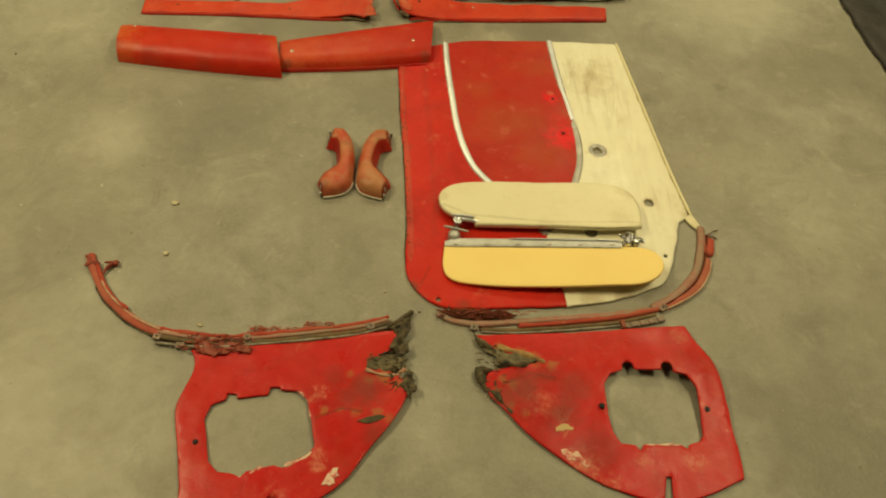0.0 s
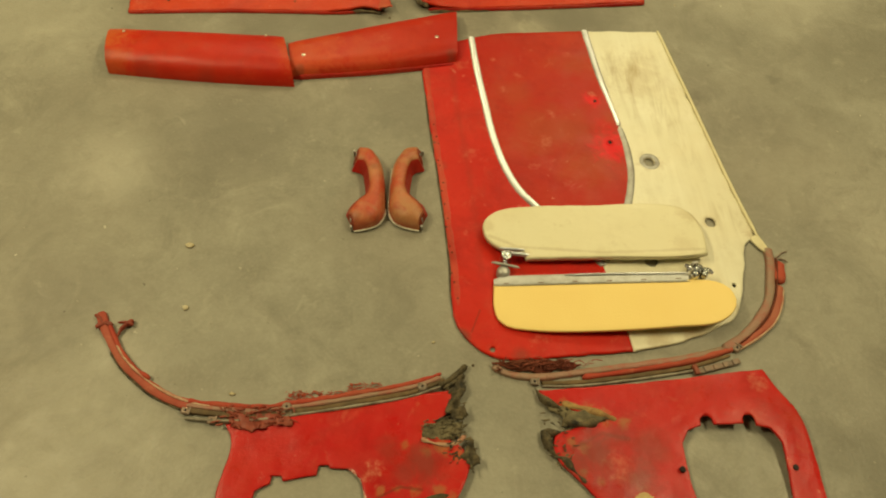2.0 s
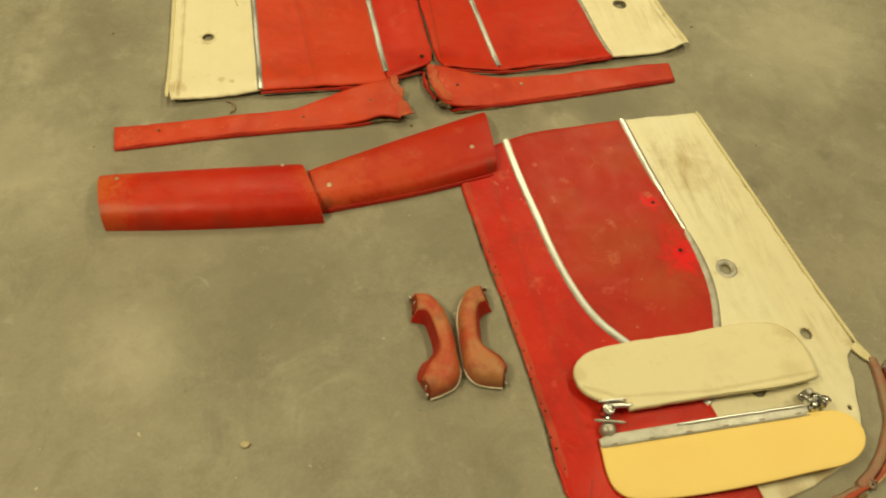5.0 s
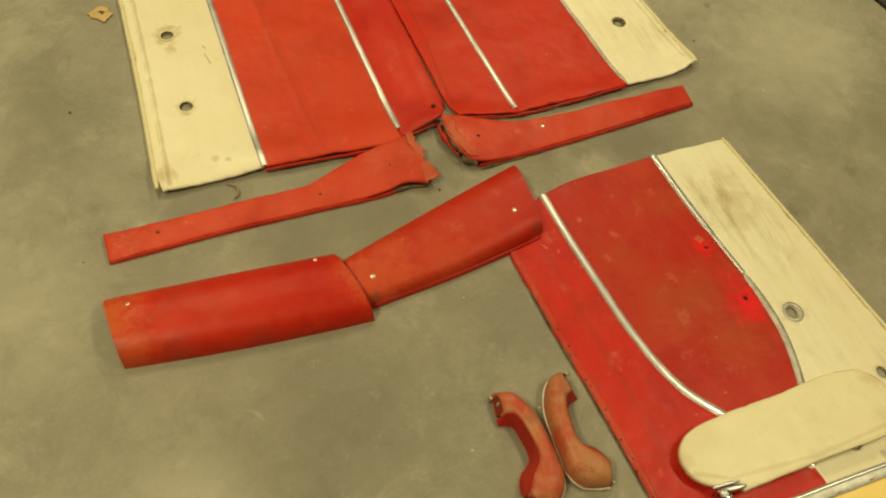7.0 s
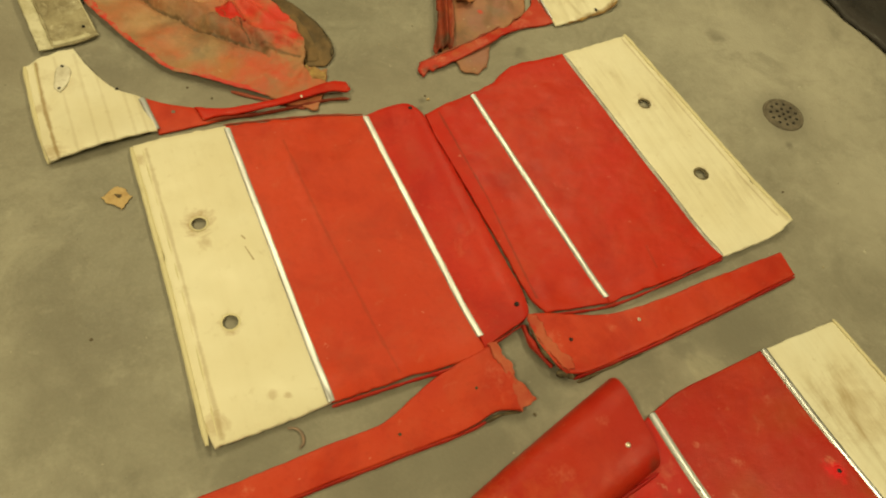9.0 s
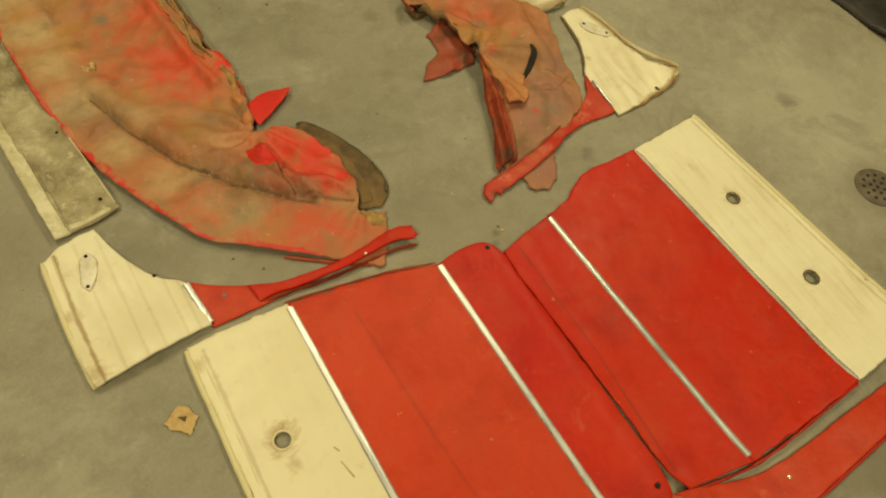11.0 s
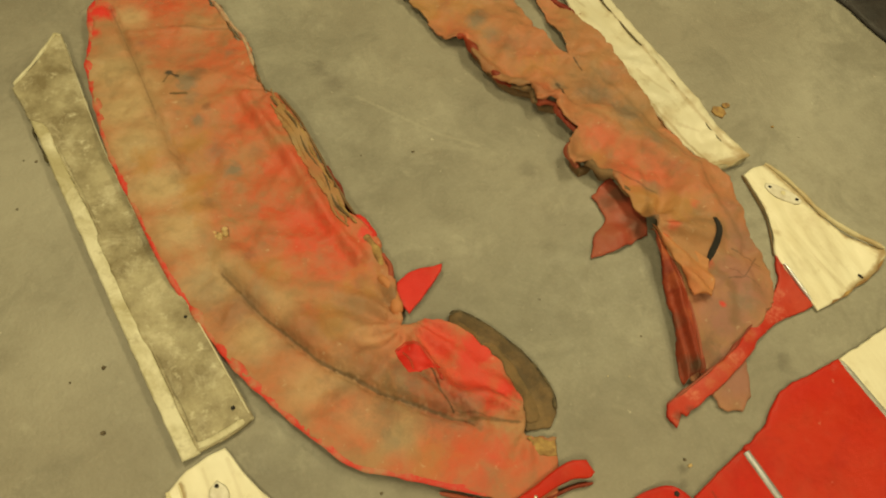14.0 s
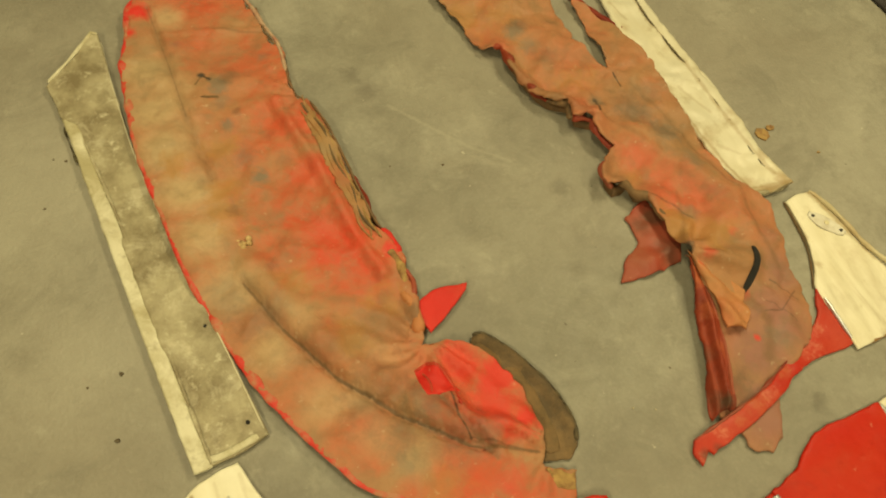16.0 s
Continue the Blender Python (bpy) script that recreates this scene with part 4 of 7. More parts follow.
def bead(line, wide, high, z=0.0, n=8, step=0.015, half=True, wob=0.0, seed=0, boxy=1.0):
    """A half-round (or round) bead along a line lying on height z (a number or a function)."""
    p = np.array(arc(line, False, step))
    t = np.gradient(p, axis=0)
    t /= np.maximum(np.hypot(t[:, 0], t[:, 1]), 1e-9)[:, None]
    zz = np.full(len(p), float(z)) if not callable(z) else z(p[:, 0], p[:, 1])
    rows = []
    for i, ((x, y), (tx, ty), h) in enumerate(zip(p, t, zz)):
        k = 1.0 + (wob * noise.noise(Vector((x * 30, y * 30, seed))) if wob else 0)
        k *= 0.55 if i in (0, len(p) - 1) else 1.0
        row = []
        for j in range(n):
            a = math.pi * j / (n - 1) if half else 2 * math.pi * j / n
            c, s = math.cos(a), math.sin(a)
            if half:
                s = max(s, 0.0) ** boxy
            row.append((x - ty * wide / 2 * c * k, y + tx * wide / 2 * c * k, h + (high * s * k if half else high / 2 * (1 + s * k))))
        rows.append(row)
    return loft(rows)


def crown(line, wide, wall, rise, z, step=0.02, n=9):
    """A flat strip with a low domed face along a line."""
    p = np.array(arc(line, False, step))
    t = np.gradient(p, axis=0)
    t /= np.maximum(np.hypot(t[:, 0], t[:, 1]), 1e-9)[:, None]
    face = [(-0.5, 0.0)] + [(k / (n - 1) - 0.5, wall + rise * (1 - (2 * k / (n - 1) - 1) ** 2)) for k in range(n)] + [(0.5, 0.0)]
    zz = np.full(len(p), float(z)) if not callable(z) else z(p[:, 0], p[:, 1])
    return loft([[(x - ty * wide * f, y + tx * wide * f, b + h) for f, h in face] for (x, y), (tx, ty), b in zip(p, t, zz)])


def moulding(owner, line, z, wide=0.016, label="bright chrome strip"):
    """A dull base strip with a polished crown: highlight and grey sides set as two metals."""
    base = part("chrome_strip", crown(line, wide, 0.0018, 0.0006, z), GROOVE, owner, label)
    part("bright_ridge", crown(line, wide * 0.62, 0.0034, 0.0009, z), CHROME, base)
    return base


def disc(x, y, z, r, high, n=14, dome=0.0):
    rows = [[(x + r * k * math.cos(2 * math.pi * i / n), y + r * k * math.sin(2 * math.pi * i / n), z + h) for i in range(n)]
            for k, h in ((1, 0), (1, high * 0.7), (0.85, high), (0.3, high + dome))]
    return loft(rows)


def ring(x, y, z, r, wide, high, n=20, tall=1.0):
    rows = []
    for i in range(n + 1):
        a = 2 * math.pi * i / n
        rows.append([(x + (r + wide / 2 * math.cos(b)) * math.cos(a), y + (r + wide / 2 * math.cos(b)) * math.sin(a) * tall, z + high * math.sin(b)) for b in (0, 0.8, 1.57, 2.35, 3.14)])
    return loft(rows, False, False)


def box(x, y, z, sx, sy, sz, turn=0.0, soft=0.002):
    bm = bmesh.new()
    bmesh.ops.create_cube(bm, size=1.0, matrix=Matrix.Translation((x, y, z + sz / 2)) @ Matrix.Rotation(turn, 4, "Z") @ Matrix.Diagonal((sx, sy, sz, 1)))
    if soft:
        bmesh.ops.bevel(bm, geom=bm.edges[:], offset=soft, segments=2, affect="EDGES", profile=0.5)
    return bm


def joined(*bms):
    out = bmesh.new()
    for b in bms:
        me = bpy.data.meshes.new("part_piece")
        b.to_mesh(me)
        b.free()
        out.from_mesh(me)
        bpy.data.meshes.remove(me)
    return out


def finish(bm, name, material, base, smooth=True):
    for v in bm.verts:
        v.co -= base
    for e in bm.edges:
        if len(e.link_faces) == 2 and e.calc_face_angle(0) > 0.9:
            e.smooth = False
    me = bpy.data.meshes.new(name)
    bm.to_mesh(me)
    bm.free()
    me.materials.append(material)
    me.polygons.foreach_set("use_smooth", [smooth] * len(me.polygons))
    return me


def thing(name, label, category, at, group="", kind=""):
    ob = new(name)
    ob.empty_display_size = 0.05
    ob.location = (at[0], at[1], at[2] if len(at) > 2 else 0.0)
    return tagged(ob, label, category, group, kind)


def root(ob):
    while ob.parent:
        ob = ob.parent
    return ob


def part(name, bm, material, parent, label="", smooth=True, kind=""):
    ob = new(name, finish(bm, name, material, root(parent).location, smooth))
    ob.parent = parent
    return tagged(ob, label, kind=kind)


def single(name, bm, material, label, category, at, group="", kind="", smooth=True):
    base = Vector((at[0], at[1], at[2] if len(at) > 2 else 0.0))
    ob = new(name, finish(bm, name, material, base, smooth))
    ob.location = base
    return tagged(ob, label, category, group, kind)


def tangle(rng, x0, x1, y0, y1, count, z, wide=0.0022, reach=0.007):
    """Loose matted threads lying across a patch."""
    bms = []
    for _ in range(count):
        x, y, a = rng.uniform(x0, x1), rng.uniform(y0, y1), rng.uniform(-0.7, 0.7) + rng.choice((0, math.pi))
        l = [(x, y)]
        for _ in range(rng.randint(2, 4)):
            a += rng.uniform(-0.9, 0.9)
            l.append((l[-1][0] + reach * math.cos(a), l[-1][1] + 0.6 * reach * math.sin(a)))
        bms.append(bead(l, wide * rng.uniform(0.6, 1.4), wide, z + rng.uniform(0, 0.005), 5, 0.006, False, 0.5, x * 9))
    return joined(*bms)


# ---------- the room ----------
X0, X1, Y0, Y1 = -5.0, 5.5, -4.0, 8.5


def slab(name, x0, x1, y0, y1, z0, z1, material, label):
    bm = box((x0 + x1) / 2, (y0 + y1) / 2, z0, x1 - x0, y1 - y0, z1 - z0, 0, 0)
    return single(name, bm, material, label, name.split("_")[0], ((x0 + x1) / 2, (y0 + y1) / 2, z0), "", "structure", False)


slab("floor", X0, X1, Y0, Y1, -0.15, 0.0, CONCRETE, "worn grey-brown concrete workshop floor with stains")
slab("ceiling", X0, X1, Y0, Y1, CEILING, CEILING + 0.15, PLASTER, "plain pale workshop ceiling")
slab("wall_south", X0, X1, Y0 - 0.2, Y0, 0.0, CEILING, PLASTER, "plain pale plastered wall")
slab("wall_north", X0, X1, Y1, Y1 + 0.2, 0.0, CEILING, PLASTER, "plain pale plastered wall")
slab("wall_west", X0 - 0.2, X0, Y0, Y1, 0.0, CEILING, PLASTER, "plain pale plastered wall")
slab("wall_east", X1, X1 + 0.2, Y0, Y1, 0.0, CEILING, PLASTER, "plain pale plastered wall")
for fx, fy, fw in FIXTURES:
    fix = thing("ceiling_light", "white fluorescent tube fitting on the ceiling", "lamp", (fx, fy, CEILING), "tube fittings on the ceiling")
    part("housing", joined(box(fx, fy, CEILING - 0.06, 0.48, 1.4, 0.059), box(fx, fy - 0.69, CEILING - 0.09, 0.46, 0.02, 0.04), box(fx, fy + 0.69, CEILING - 0.09, 0.46, 0.02, 0.04)), WHITE, fix)

# dark sheet for an unidentified dark area at the side of the laid-out parts
single("tarpaulin", sheet([(1.40, 1.2), (1.385, 1.73), (1.365, 2.13), (1.355, 2.5), (1.31, 2.76), (1.285, 2.98), (1.24, 3.17), (1.18, 3.35), (1.135, 3.72), (1.15, 4.4), (1.9, 4.6), (2.4, 4.2), (2.5, 1.3)], 0.012,
       lambda x, y: 0.002 + 0.03 * np.clip(x - 1.3, 0, 1) + 0.02 * np.maximum(wave(x, y, 6), 0), (), 0.05, 0.012, 0.01, 5),
       DARK_SHEET, "dark brown crumpled sheet lying on the concrete", "tarpaulin", (1.7, 2.8))

# floor drain
DX, DY = 0.846, 2.378
drain = thing("floor_drain", "round rusty steel drain grate set in the concrete", "drain", (DX, DY))
part("grate", disc(DX, DY, 0.0, 0.052, 0.003, 28), DRAINM, drain)
part("rim", ring(DX, DY, 0.0, 0.055, 0.010, 0.004, 28), DRAINM, drain)
for rr, k in ((0.0, 1), (0.019, 6), (0.038, 11)):
    for i in range(k):
        a = 6.283 * i / k + rr * 9
        part("drain_hole", disc(DX + rr * math.cos(a), DY + rr * math.sin(a), 0.0025, 0.0048, 0.0012, 8), BLACK, drain)

# ---------- front kick panels ----------
kick = thing("kick_panel", "red fibreboard kick panel with speaker cut-out and frayed corner", "car panel", (-0.35, 0.5), "kick panels")
HOLE_L = [(-0.471, 0.505), (-0.464, 0.534), (-0.438, 0.546), (-0.436, 0.561), (-0.419, 0.561), (-0.415, 0.551), (-0.354, 0.561), (-0.351, 0.578), (-0.334, 0.578), (-0.330, 0.572), (-0.292, 0.570), (-0.272, 0.549),
          (-0.262, 0.512), (-0.248, 0.455), (-0.255, 0.439), (-0.283, 0.424), (-0.303, 0.410), (-0.320, 0.414), (-0.371, 0.400), (-0.380, 0.388), (-0.394, 0.394), (-0.424, 0.398), (-0.446, 0.419), (-0.457, 0.459)]
part("board", sheet([(-0.533, 0.66), (-0.517, 0.630), (-0.526, 0.565), (-0.533, 0.534), (-0.511, 0.446), (-0.485, 0.348), (-0.478, 0.315), (-0.39, 0.303), (-0.325, 0.302), (-0.323, 0.352), (-0.306, 0.352), (-0.304, 0.304), (-0.269, 0.320), (-0.226, 0.352),
                     (-0.184, 0.386), (-0.144, 0.445), (-0.092, 0.517), (-0.066, 0.575), (-0.092, 0.612), (-0.14, 0.63), (-0.135, 0.65), (-0.10, 0.68), (-0.100, 0.718), (-0.272, 0.700), (-0.425, 0.678)],
                    0.005, lambda x, y: 0.003 + 0.012 * np.clip((x + 0.3) / 0.25, 0, 1) ** 2 + 0.004 * wave(x, y, 9, 2), [HOLE_L], 0.013, 0.0025, 0.0016, 3, 28), RED_K, kick)
part("bare_backing", sheet([(-0.160, 0.628), (-0.150, 0.656), (-0.112, 0.662), (-0.080, 0.655), (-0.083, 0.628), (-0.115, 0.619)], 0.003, lambda x, y: 0.010 + 0.006 * wave(x, y, 40, 4), (), 0.006, 0.002, 0.006, 4), CARDGREY, kick, "grey-olive bare backing")
part("frayed_edge", sheet([(-0.130, 0.662), (-0.106, 0.690), (-0.092, 0.735), (-0.068, 0.752), (-0.076, 0.715), (-0.080, 0.690), (-0.072, 0.668), (-0.088, 0.662), (-0.105, 0.668)], 0.004, lambda x, y: 0.014 + 0.014 * wave(x, y, 60, 4), (), 0.004, 0.002, 0.016, 4), FIBRE, kick, "black frayed fibre")
part("frayed_edge", sheet([(-0.078, 0.628), (-0.060, 0.622), (-0.050, 0.600), (-0.052, 0.572), (-0.078, 0.558), (-0.088, 0.585), (-0.070, 0.605)], 0.004, lambda x, y: 0.016 + 0.014 * wave(x, y, 60, 7), (), 0.004, 0.002, 0.016, 9), FIBRE, kick, "black frayed fibre")
part("fibre_threads", tangle(random.Random(8), -0.115, -0.078, 0.575, 0.730, 80, 0.012, 0.0026, 0.0032), FIBRE, kick, "black frayed threads", kind="stuff")
part("fibre_threads", tangle(random.Random(9), -0.155, -0.080, 0.622, 0.662, 50, 0.014, 0.0024, 0.0032), CARDGREY, kick, "grey frayed threads", kind="stuff")
part("torn_lip", bead([(-0.160, 0.622), (-0.130, 0.612), (-0.095, 0.612), (-0.075, 0.628)], 0.010, 0.004, 0.014, 6, 0.007, True, 1.2, 2), CLOTH, kick, "tan torn lip")
part("chipped_rim", bead([(-0.330, 0.574), (-0.30, 0.573), (-0.28, 0.562), (-0.268, 0.54), (-0.260, 0.512)], 0.0058, 0.0025, 0.0066, 6, 0.004, True, 1.7, 1), PALEPINK, kick, "pale chipped edge of the cut-out")
part("chipped_rim", bead([(-0.253, 0.50), (-0.245, 0.455), (-0.256, 0.436), (-0.284, 0.420), (-0.30, 0.412)], 0.0062, 0.0025, 0.0066, 6, 0.004, True, 1.7, 2), PALEPINK, kick, "pale chipped edge of the cut-out")
part("chipped_rim", bead([(-0.34, 0.410), (-0.385, 0.388), (-0.42, 0.396)], 0.005, 0.003, 0.0060, 6, 0.004, True, 1.7, 5), PALEPINK, kick, "pale chipped edge of the cut-out")
part("tear", sheet([(-0.168, 0.507), (-0.150, 0.515), (-0.122, 0.520), (-0.110, 0.516), (-0.125, 0.508), (-0.150, 0.502)], 0.002, lambda x, y: 0.0075 + 0.012 * np.clip((x + 0.3) / 0.25, 0, 1) ** 2, (), 0.008, 0.001, 0.001, 4), GRIME, kick, "olive-black open tear")
part("bare_patch", sheet([(-0.228, 0.378), (-0.215, 0.402), (-0.196, 0.412), (-0.192, 0.398), (-0.206, 0.380)], 0.0012, lambda x, y: 0.0074 + 0.012 * np.clip((x + 0.3) / 0.25, 0, 1) ** 2, (), 0.003, 0.001, 0.010, 4), PALEPINK, kick, "pale bare patch")
for hx, hy in ((-0.478, 0.456), (-0.243, 0.512)):
    part("screw_hole", disc(hx, hy, 0.006, 0.0055, 0.0035, 10), BLACK, kick)

kick2 = thing("kick_panel", "bright red fibreboard kick panel with speaker cut-out and torn tip", "car panel", (0.4, 0.55), "kick panels")
HOLE_R = [(0.343, 0.605), (0.357, 0.628), (0.384, 0.636), (0.385, 0.649), (0.391, 0.655), (0.402, 0.655), (0.408, 0.649), (0.409, 0.637), (0.467, 0.637), (0.468, 0.648), (0.474, 0.654), (0.485, 0.654), (0.491, 0.647), (0.492, 0.633), (0.518, 0.627), (0.535, 0.600), (0.534, 0.547), (0.531, 0.498), (0.523, 0.485),
          (0.500, 0.478), (0.494, 0.468), (0.482, 0.476), (0.405, 0.474), (0.398, 0.462), (0.388, 0.473), (0.362, 0.476), (0.349, 0.498), (0.343, 0.554)]


def kick2_rise(x, y):
    return 0.004 + 0.022 * np.exp(-(((x - 0.50) / 0.16) ** 2 + ((y - 0.66) / 0.13) ** 2)) + 0.003 * wave(x, y, 9, 7)


part("board", sheet([(0.075, 0.718), (0.107, 0.690), (0.15, 0.672), (0.205, 0.654), (0.14, 0.640), (0.10, 0.629), (0.088, 0.597), (0.104, 0.571), (0.120, 0.553), (0.180, 0.487), (0.243, 0.437), (0.305, 0.399), (0.347, 0.380),
                     (0.425, 0.364), (0.430, 0.366), (0.440, 0.412), (0.450, 0.412), (0.446, 0.364), (0.497, 0.370), (0.580, 0.404), (0.594, 0.410), (0.595, 0.413), (0.597, 0.424), (0.596, 0.500), (0.594, 0.562), (0.589, 0.640), (0.578, 0.672), (0.556, 0.708), (0.543, 0.748), (0.541, 0.753), (0.530, 0.752), (0.399, 0.739), (0.246, 0.728)],
                    0.005, kick2_rise, [HOLE_R], 0.013, 0.0025, 0.0014, 8, 28), RED_K, kick2)
part("bare_backing", sheet([(0.085, 0.700), (0.12, 0.682), (0.170, 0.674), (0.212, 0.655), (0.160, 0.644), (0.115, 0.642), (0.122, 0.662), (0.09, 0.68)], 0.003, lambda x, y: 0.008 + 0.006 * wave(x, y, 40, 4), (), 0.006, 0.002, 0.006, 14), CARDGREY, kick2, "grey-olive bare backing")
part("frayed_edge", bead([(0.070, 0.722), (0.082, 0.700), (0.108, 0.684), (0.125, 0.668), (0.118, 0.652), (0.150, 0.646), (0.185, 0.650)], 0.010, 0.008, 0.008, 7, 0.006, True, 1.5, 3), FIBRE, kick2, "black frayed fibre")
part("torn_lip", bead([(0.120, 0.690), (0.160, 0.678), (0.190, 0.668), (0.222, 0.655)], 0.011, 0.004, 0.010, 6, 0.007, True, 1.2, 5), TORNTAN, kick2, "tan torn lip")
part("torn_tip", bead([(0.110, 0.632), (0.078, 0.630), (0.084, 0.605), (0.094, 0.588), (0.112, 0.578), (0.124, 0.560), (0.145, 0.535)], 0.010, 0.008, 0.007, 7, 0.006, True, 1.6, 6), FIBRE, kick2, "black frayed fibre")
part("fibre_threads", tangle(random.Random(12), 0.078, 0.135, 0.560, 0.700, 60, 0.007, 0.0026, 0.0032), FIBRE, kick2, "black frayed threads", kind="stuff")
part("chipped_rim", bead([(0.408, 0.4735), (0.440, 0.4745), (0.480, 0.4755)], 0.0042, 0.002, lambda x, y: kick2_rise(x, y) + 0.0035, 6, 0.004, True, 1.8, 3), PALEPINK, kick2, "pale chipped edge")
part("chipped_rim", bead([(0.30, 0.418), (0.285, 0.432), (0.262, 0.455)], 0.010, 0.002, lambda x, y: kick2_rise(x, y) + 0.0042, 6, 0.004, True, 1.7, 6), PALEPINK, kick2, "pale chipped edge")
part("scuff", sheet([(0.232, 0.500), (0.246, 0.512), (0.268, 0.514), (0.262, 0.502), (0.244, 0.494)], 0.0012, lambda x, y: kick2_rise(x, y) + 0.0045, (), 0.003, 0.001, 0.008, 7), CARD, kick2, "tan scuffed spot")
part("bare_patch", sheet([(0.238, 0.462), (0.255, 0.458), (0.280, 0.438), (0.292, 0.424), (0.278, 0.424), (0.255, 0.438)], 0.0012, lambda x, y: kick2_rise(x, y) + 0.0046, (), 0.003, 0.001, 0.010, 5), PALEPINK, kick2, "pale bare patch")
for hx, hy in ((0.330, 0.553), (0.549, 0.552)):
    part("screw_hole", disc(hx, hy, 0.016, 0.006, 0.005, 10), BLACK, kick2)

# ---------- curved windlace rails ----------


def clamp(t, x, y, a):
    c = part("clamp", joined(box(x, y, 0.003, 0.018, 0.015, 0.008, a, 0.003), box(x + 0.008 * math.cos(a), y + 0.008 * math.sin(a), 0.009, 0.004, 0.016, 0.004, a, 0.001)), RUST, t, "bent steel clamp")
    part("bolt", disc(x, y, 0.0105, 0.0026, 0.0015, 8), BLACK, c)


def strand(t, name, line, wide, high, z, material, label, wob=0.3, boxy=0.5, seed=1):
    return part(name, bead(line, wide, high, z, 8, 0.006, True, wob, seed, boxy), material, t, label)


def over_board(x, y):
    return 0.0065 + 0.013 * np.clip((x + 0.3) / 0.25, 0, 1) ** 2


rng = random.Random(4)
rl = thing("windlace_rail", "red and grey bent windlace rail with torn cloth", "car trim", (-0.45, 0.72), "windlace rails")
FACE_L = [(-0.818, 0.905), (-0.804, 0.876), (-0.790, 0.852), (-0.772, 0.825), (-0.752, 0.797), (-0.728, 0.772), (-0.702, 0.750), (-0.672, 0.729), (-0.640, 0.712), (-0.598, 0.697)]
LONG_L = [(-0.610, 0.698), (-0.536, 0.688), (-0.468, 0.684), (-0.381, 0.694), (-0.323, 0.702), (-0.276, 0.710), (-0.171, 0.728), (-0.118, 0.745)]
strand(rl, "channel", FACE_L, 0.022, 0.010, 0.001, RED_WIDE, "dull red worn channel", 0.2, 0.35, 2)
strand(rl, "cloth_edge", [(-0.796, 0.882), (-0.776, 0.846), (-0.760, 0.820), (-0.740, 0.796), (-0.716, 0.773), (-0.690, 0.754)], 0.009, 0.007, 0.007, RED_FUZZ, "red cloth edge", 0.6, 0.6, 4)
strand(rl, "pale_line", [(p[0] + 0.004, p[1] + 0.004) for p in FACE_L[3:]] + [(-0.56, 0.693)], 0.005, 0.003, 0.010, CLOTH, "pale rubbed ridge", 0.6, 0.6, 7)
# Added dark strip that stands for the rail's shadow edge.
strand(rl, "under_shade", [(p[0] - 0.006, p[1] - 0.009) for p in FACE_L[3:]], 0.007, 0.004, 0.001, FIBRE, "dark strip for the shadow below the channel", 0.5, 0.6, 6)
strand(rl, "cloth_edge", [(p[0], p[1] + 0.009) for p in LONG_L], 0.010, 0.007, over_board, RED_FUZZ, "red cloth edge", 0.9, 0.5, 3)
strand(rl, "channel", LONG_L, 0.010, 0.008, over_board, RAILP, "pale worn channel face", 0.25, 0.4, 2)
strand(rl, "groove", [(p[0], p[1] - 0.009) for p in LONG_L[:-1]] + [(-0.112, 0.742)], 0.010, 0.005, over_board, SUEDE, "dark brown groove", 0.3, 0.4, 5)
strand(rl, "flange", [(-0.610, 0.672), (-0.536, 0.666), (-0.468, 0.667), (-0.390, 0.677), (-0.323, 0.686), (-0.275, 0.693), (-0.171, 0.710), (-0.120, 0.726)], 0.006, 0.006, over_board, RAILG, "grey steel flange", 0.25, 0.5, 9)
for x, y, a in ((-0.610, 0.688, -0.2), (-0.558, 0.668, -0.1), (-0.418, 0.682, 0.1), (-0.156, 0.721, 0.2)):
    clamp(rl, x, y, a)
for x, y, z in ((-0.418, 0.690, 0.010), (-0.156, 0.726, 0.014)):
    boss = part("bolt_boss", disc(x, y, z, 0.010, 0.006, 12, 0.001), RUST, rl, "rusty rivet boss")
    part("rivet", disc(x, y, z + 0.0055, 0.003, 0.0015, 8), BLACK, boss)
part("split_end", joined(bead([(-0.826, 0.898), (-0.812, 0.888), (-0.804, 0.868)], 0.009, 0.006, 0.006, 8, 0.005, True, 1.0, 1, 0.5), bead([(-0.818, 0.868), (-0.800, 0.878), (-0.786, 0.872)], 0.010, 0.006, 0.008, 8, 0.005, True, 1.2, 1, 0.5), bead([(-0.772, 0.845), (-0.766, 0.866), (-0.746, 0.884)], 0.009, 0.007, 0.006, 8, 0.005, True, 1.2, 3), bead([(-0.776, 0.878), (-0.760, 0.878), (-0.744, 0.872)], 0.008, 0.006, 0.009, 8, 0.005, True, 1.2, 4)), RED_MAT, rl, "split red cloth end")
part("matted_cloth", sheet([(-0.535, 0.688), (-0.49, 0.678), (-0.45, 0.680), (-0.41, 0.668), (-0.405, 0.650), (-0.44, 0.654), (-0.47, 0.645), (-0.52, 0.652)], 0.0025, lambda x, y: 0.010 + 0.008 * np.maximum(wave(x, y, 55, 1), -0.3), (), 0.005, 0.002, 0.010, 7), RED_MAT, rl, "matted torn red cloth")
part("loose_threads", tangle(rng, -0.54, -0.41, 0.652, 0.690, 60, 0.013, 0.0032, 0.005), RED_MAT, rl, "loose red threads", kind="stuff")
part("lint", tangle(rng, -0.42, -0.28, 0.704, 0.724, 240, 0.0005, 0.0016, 0.0022), RED_FUZZ, rl, "fuzzy red lint", kind="stuff")
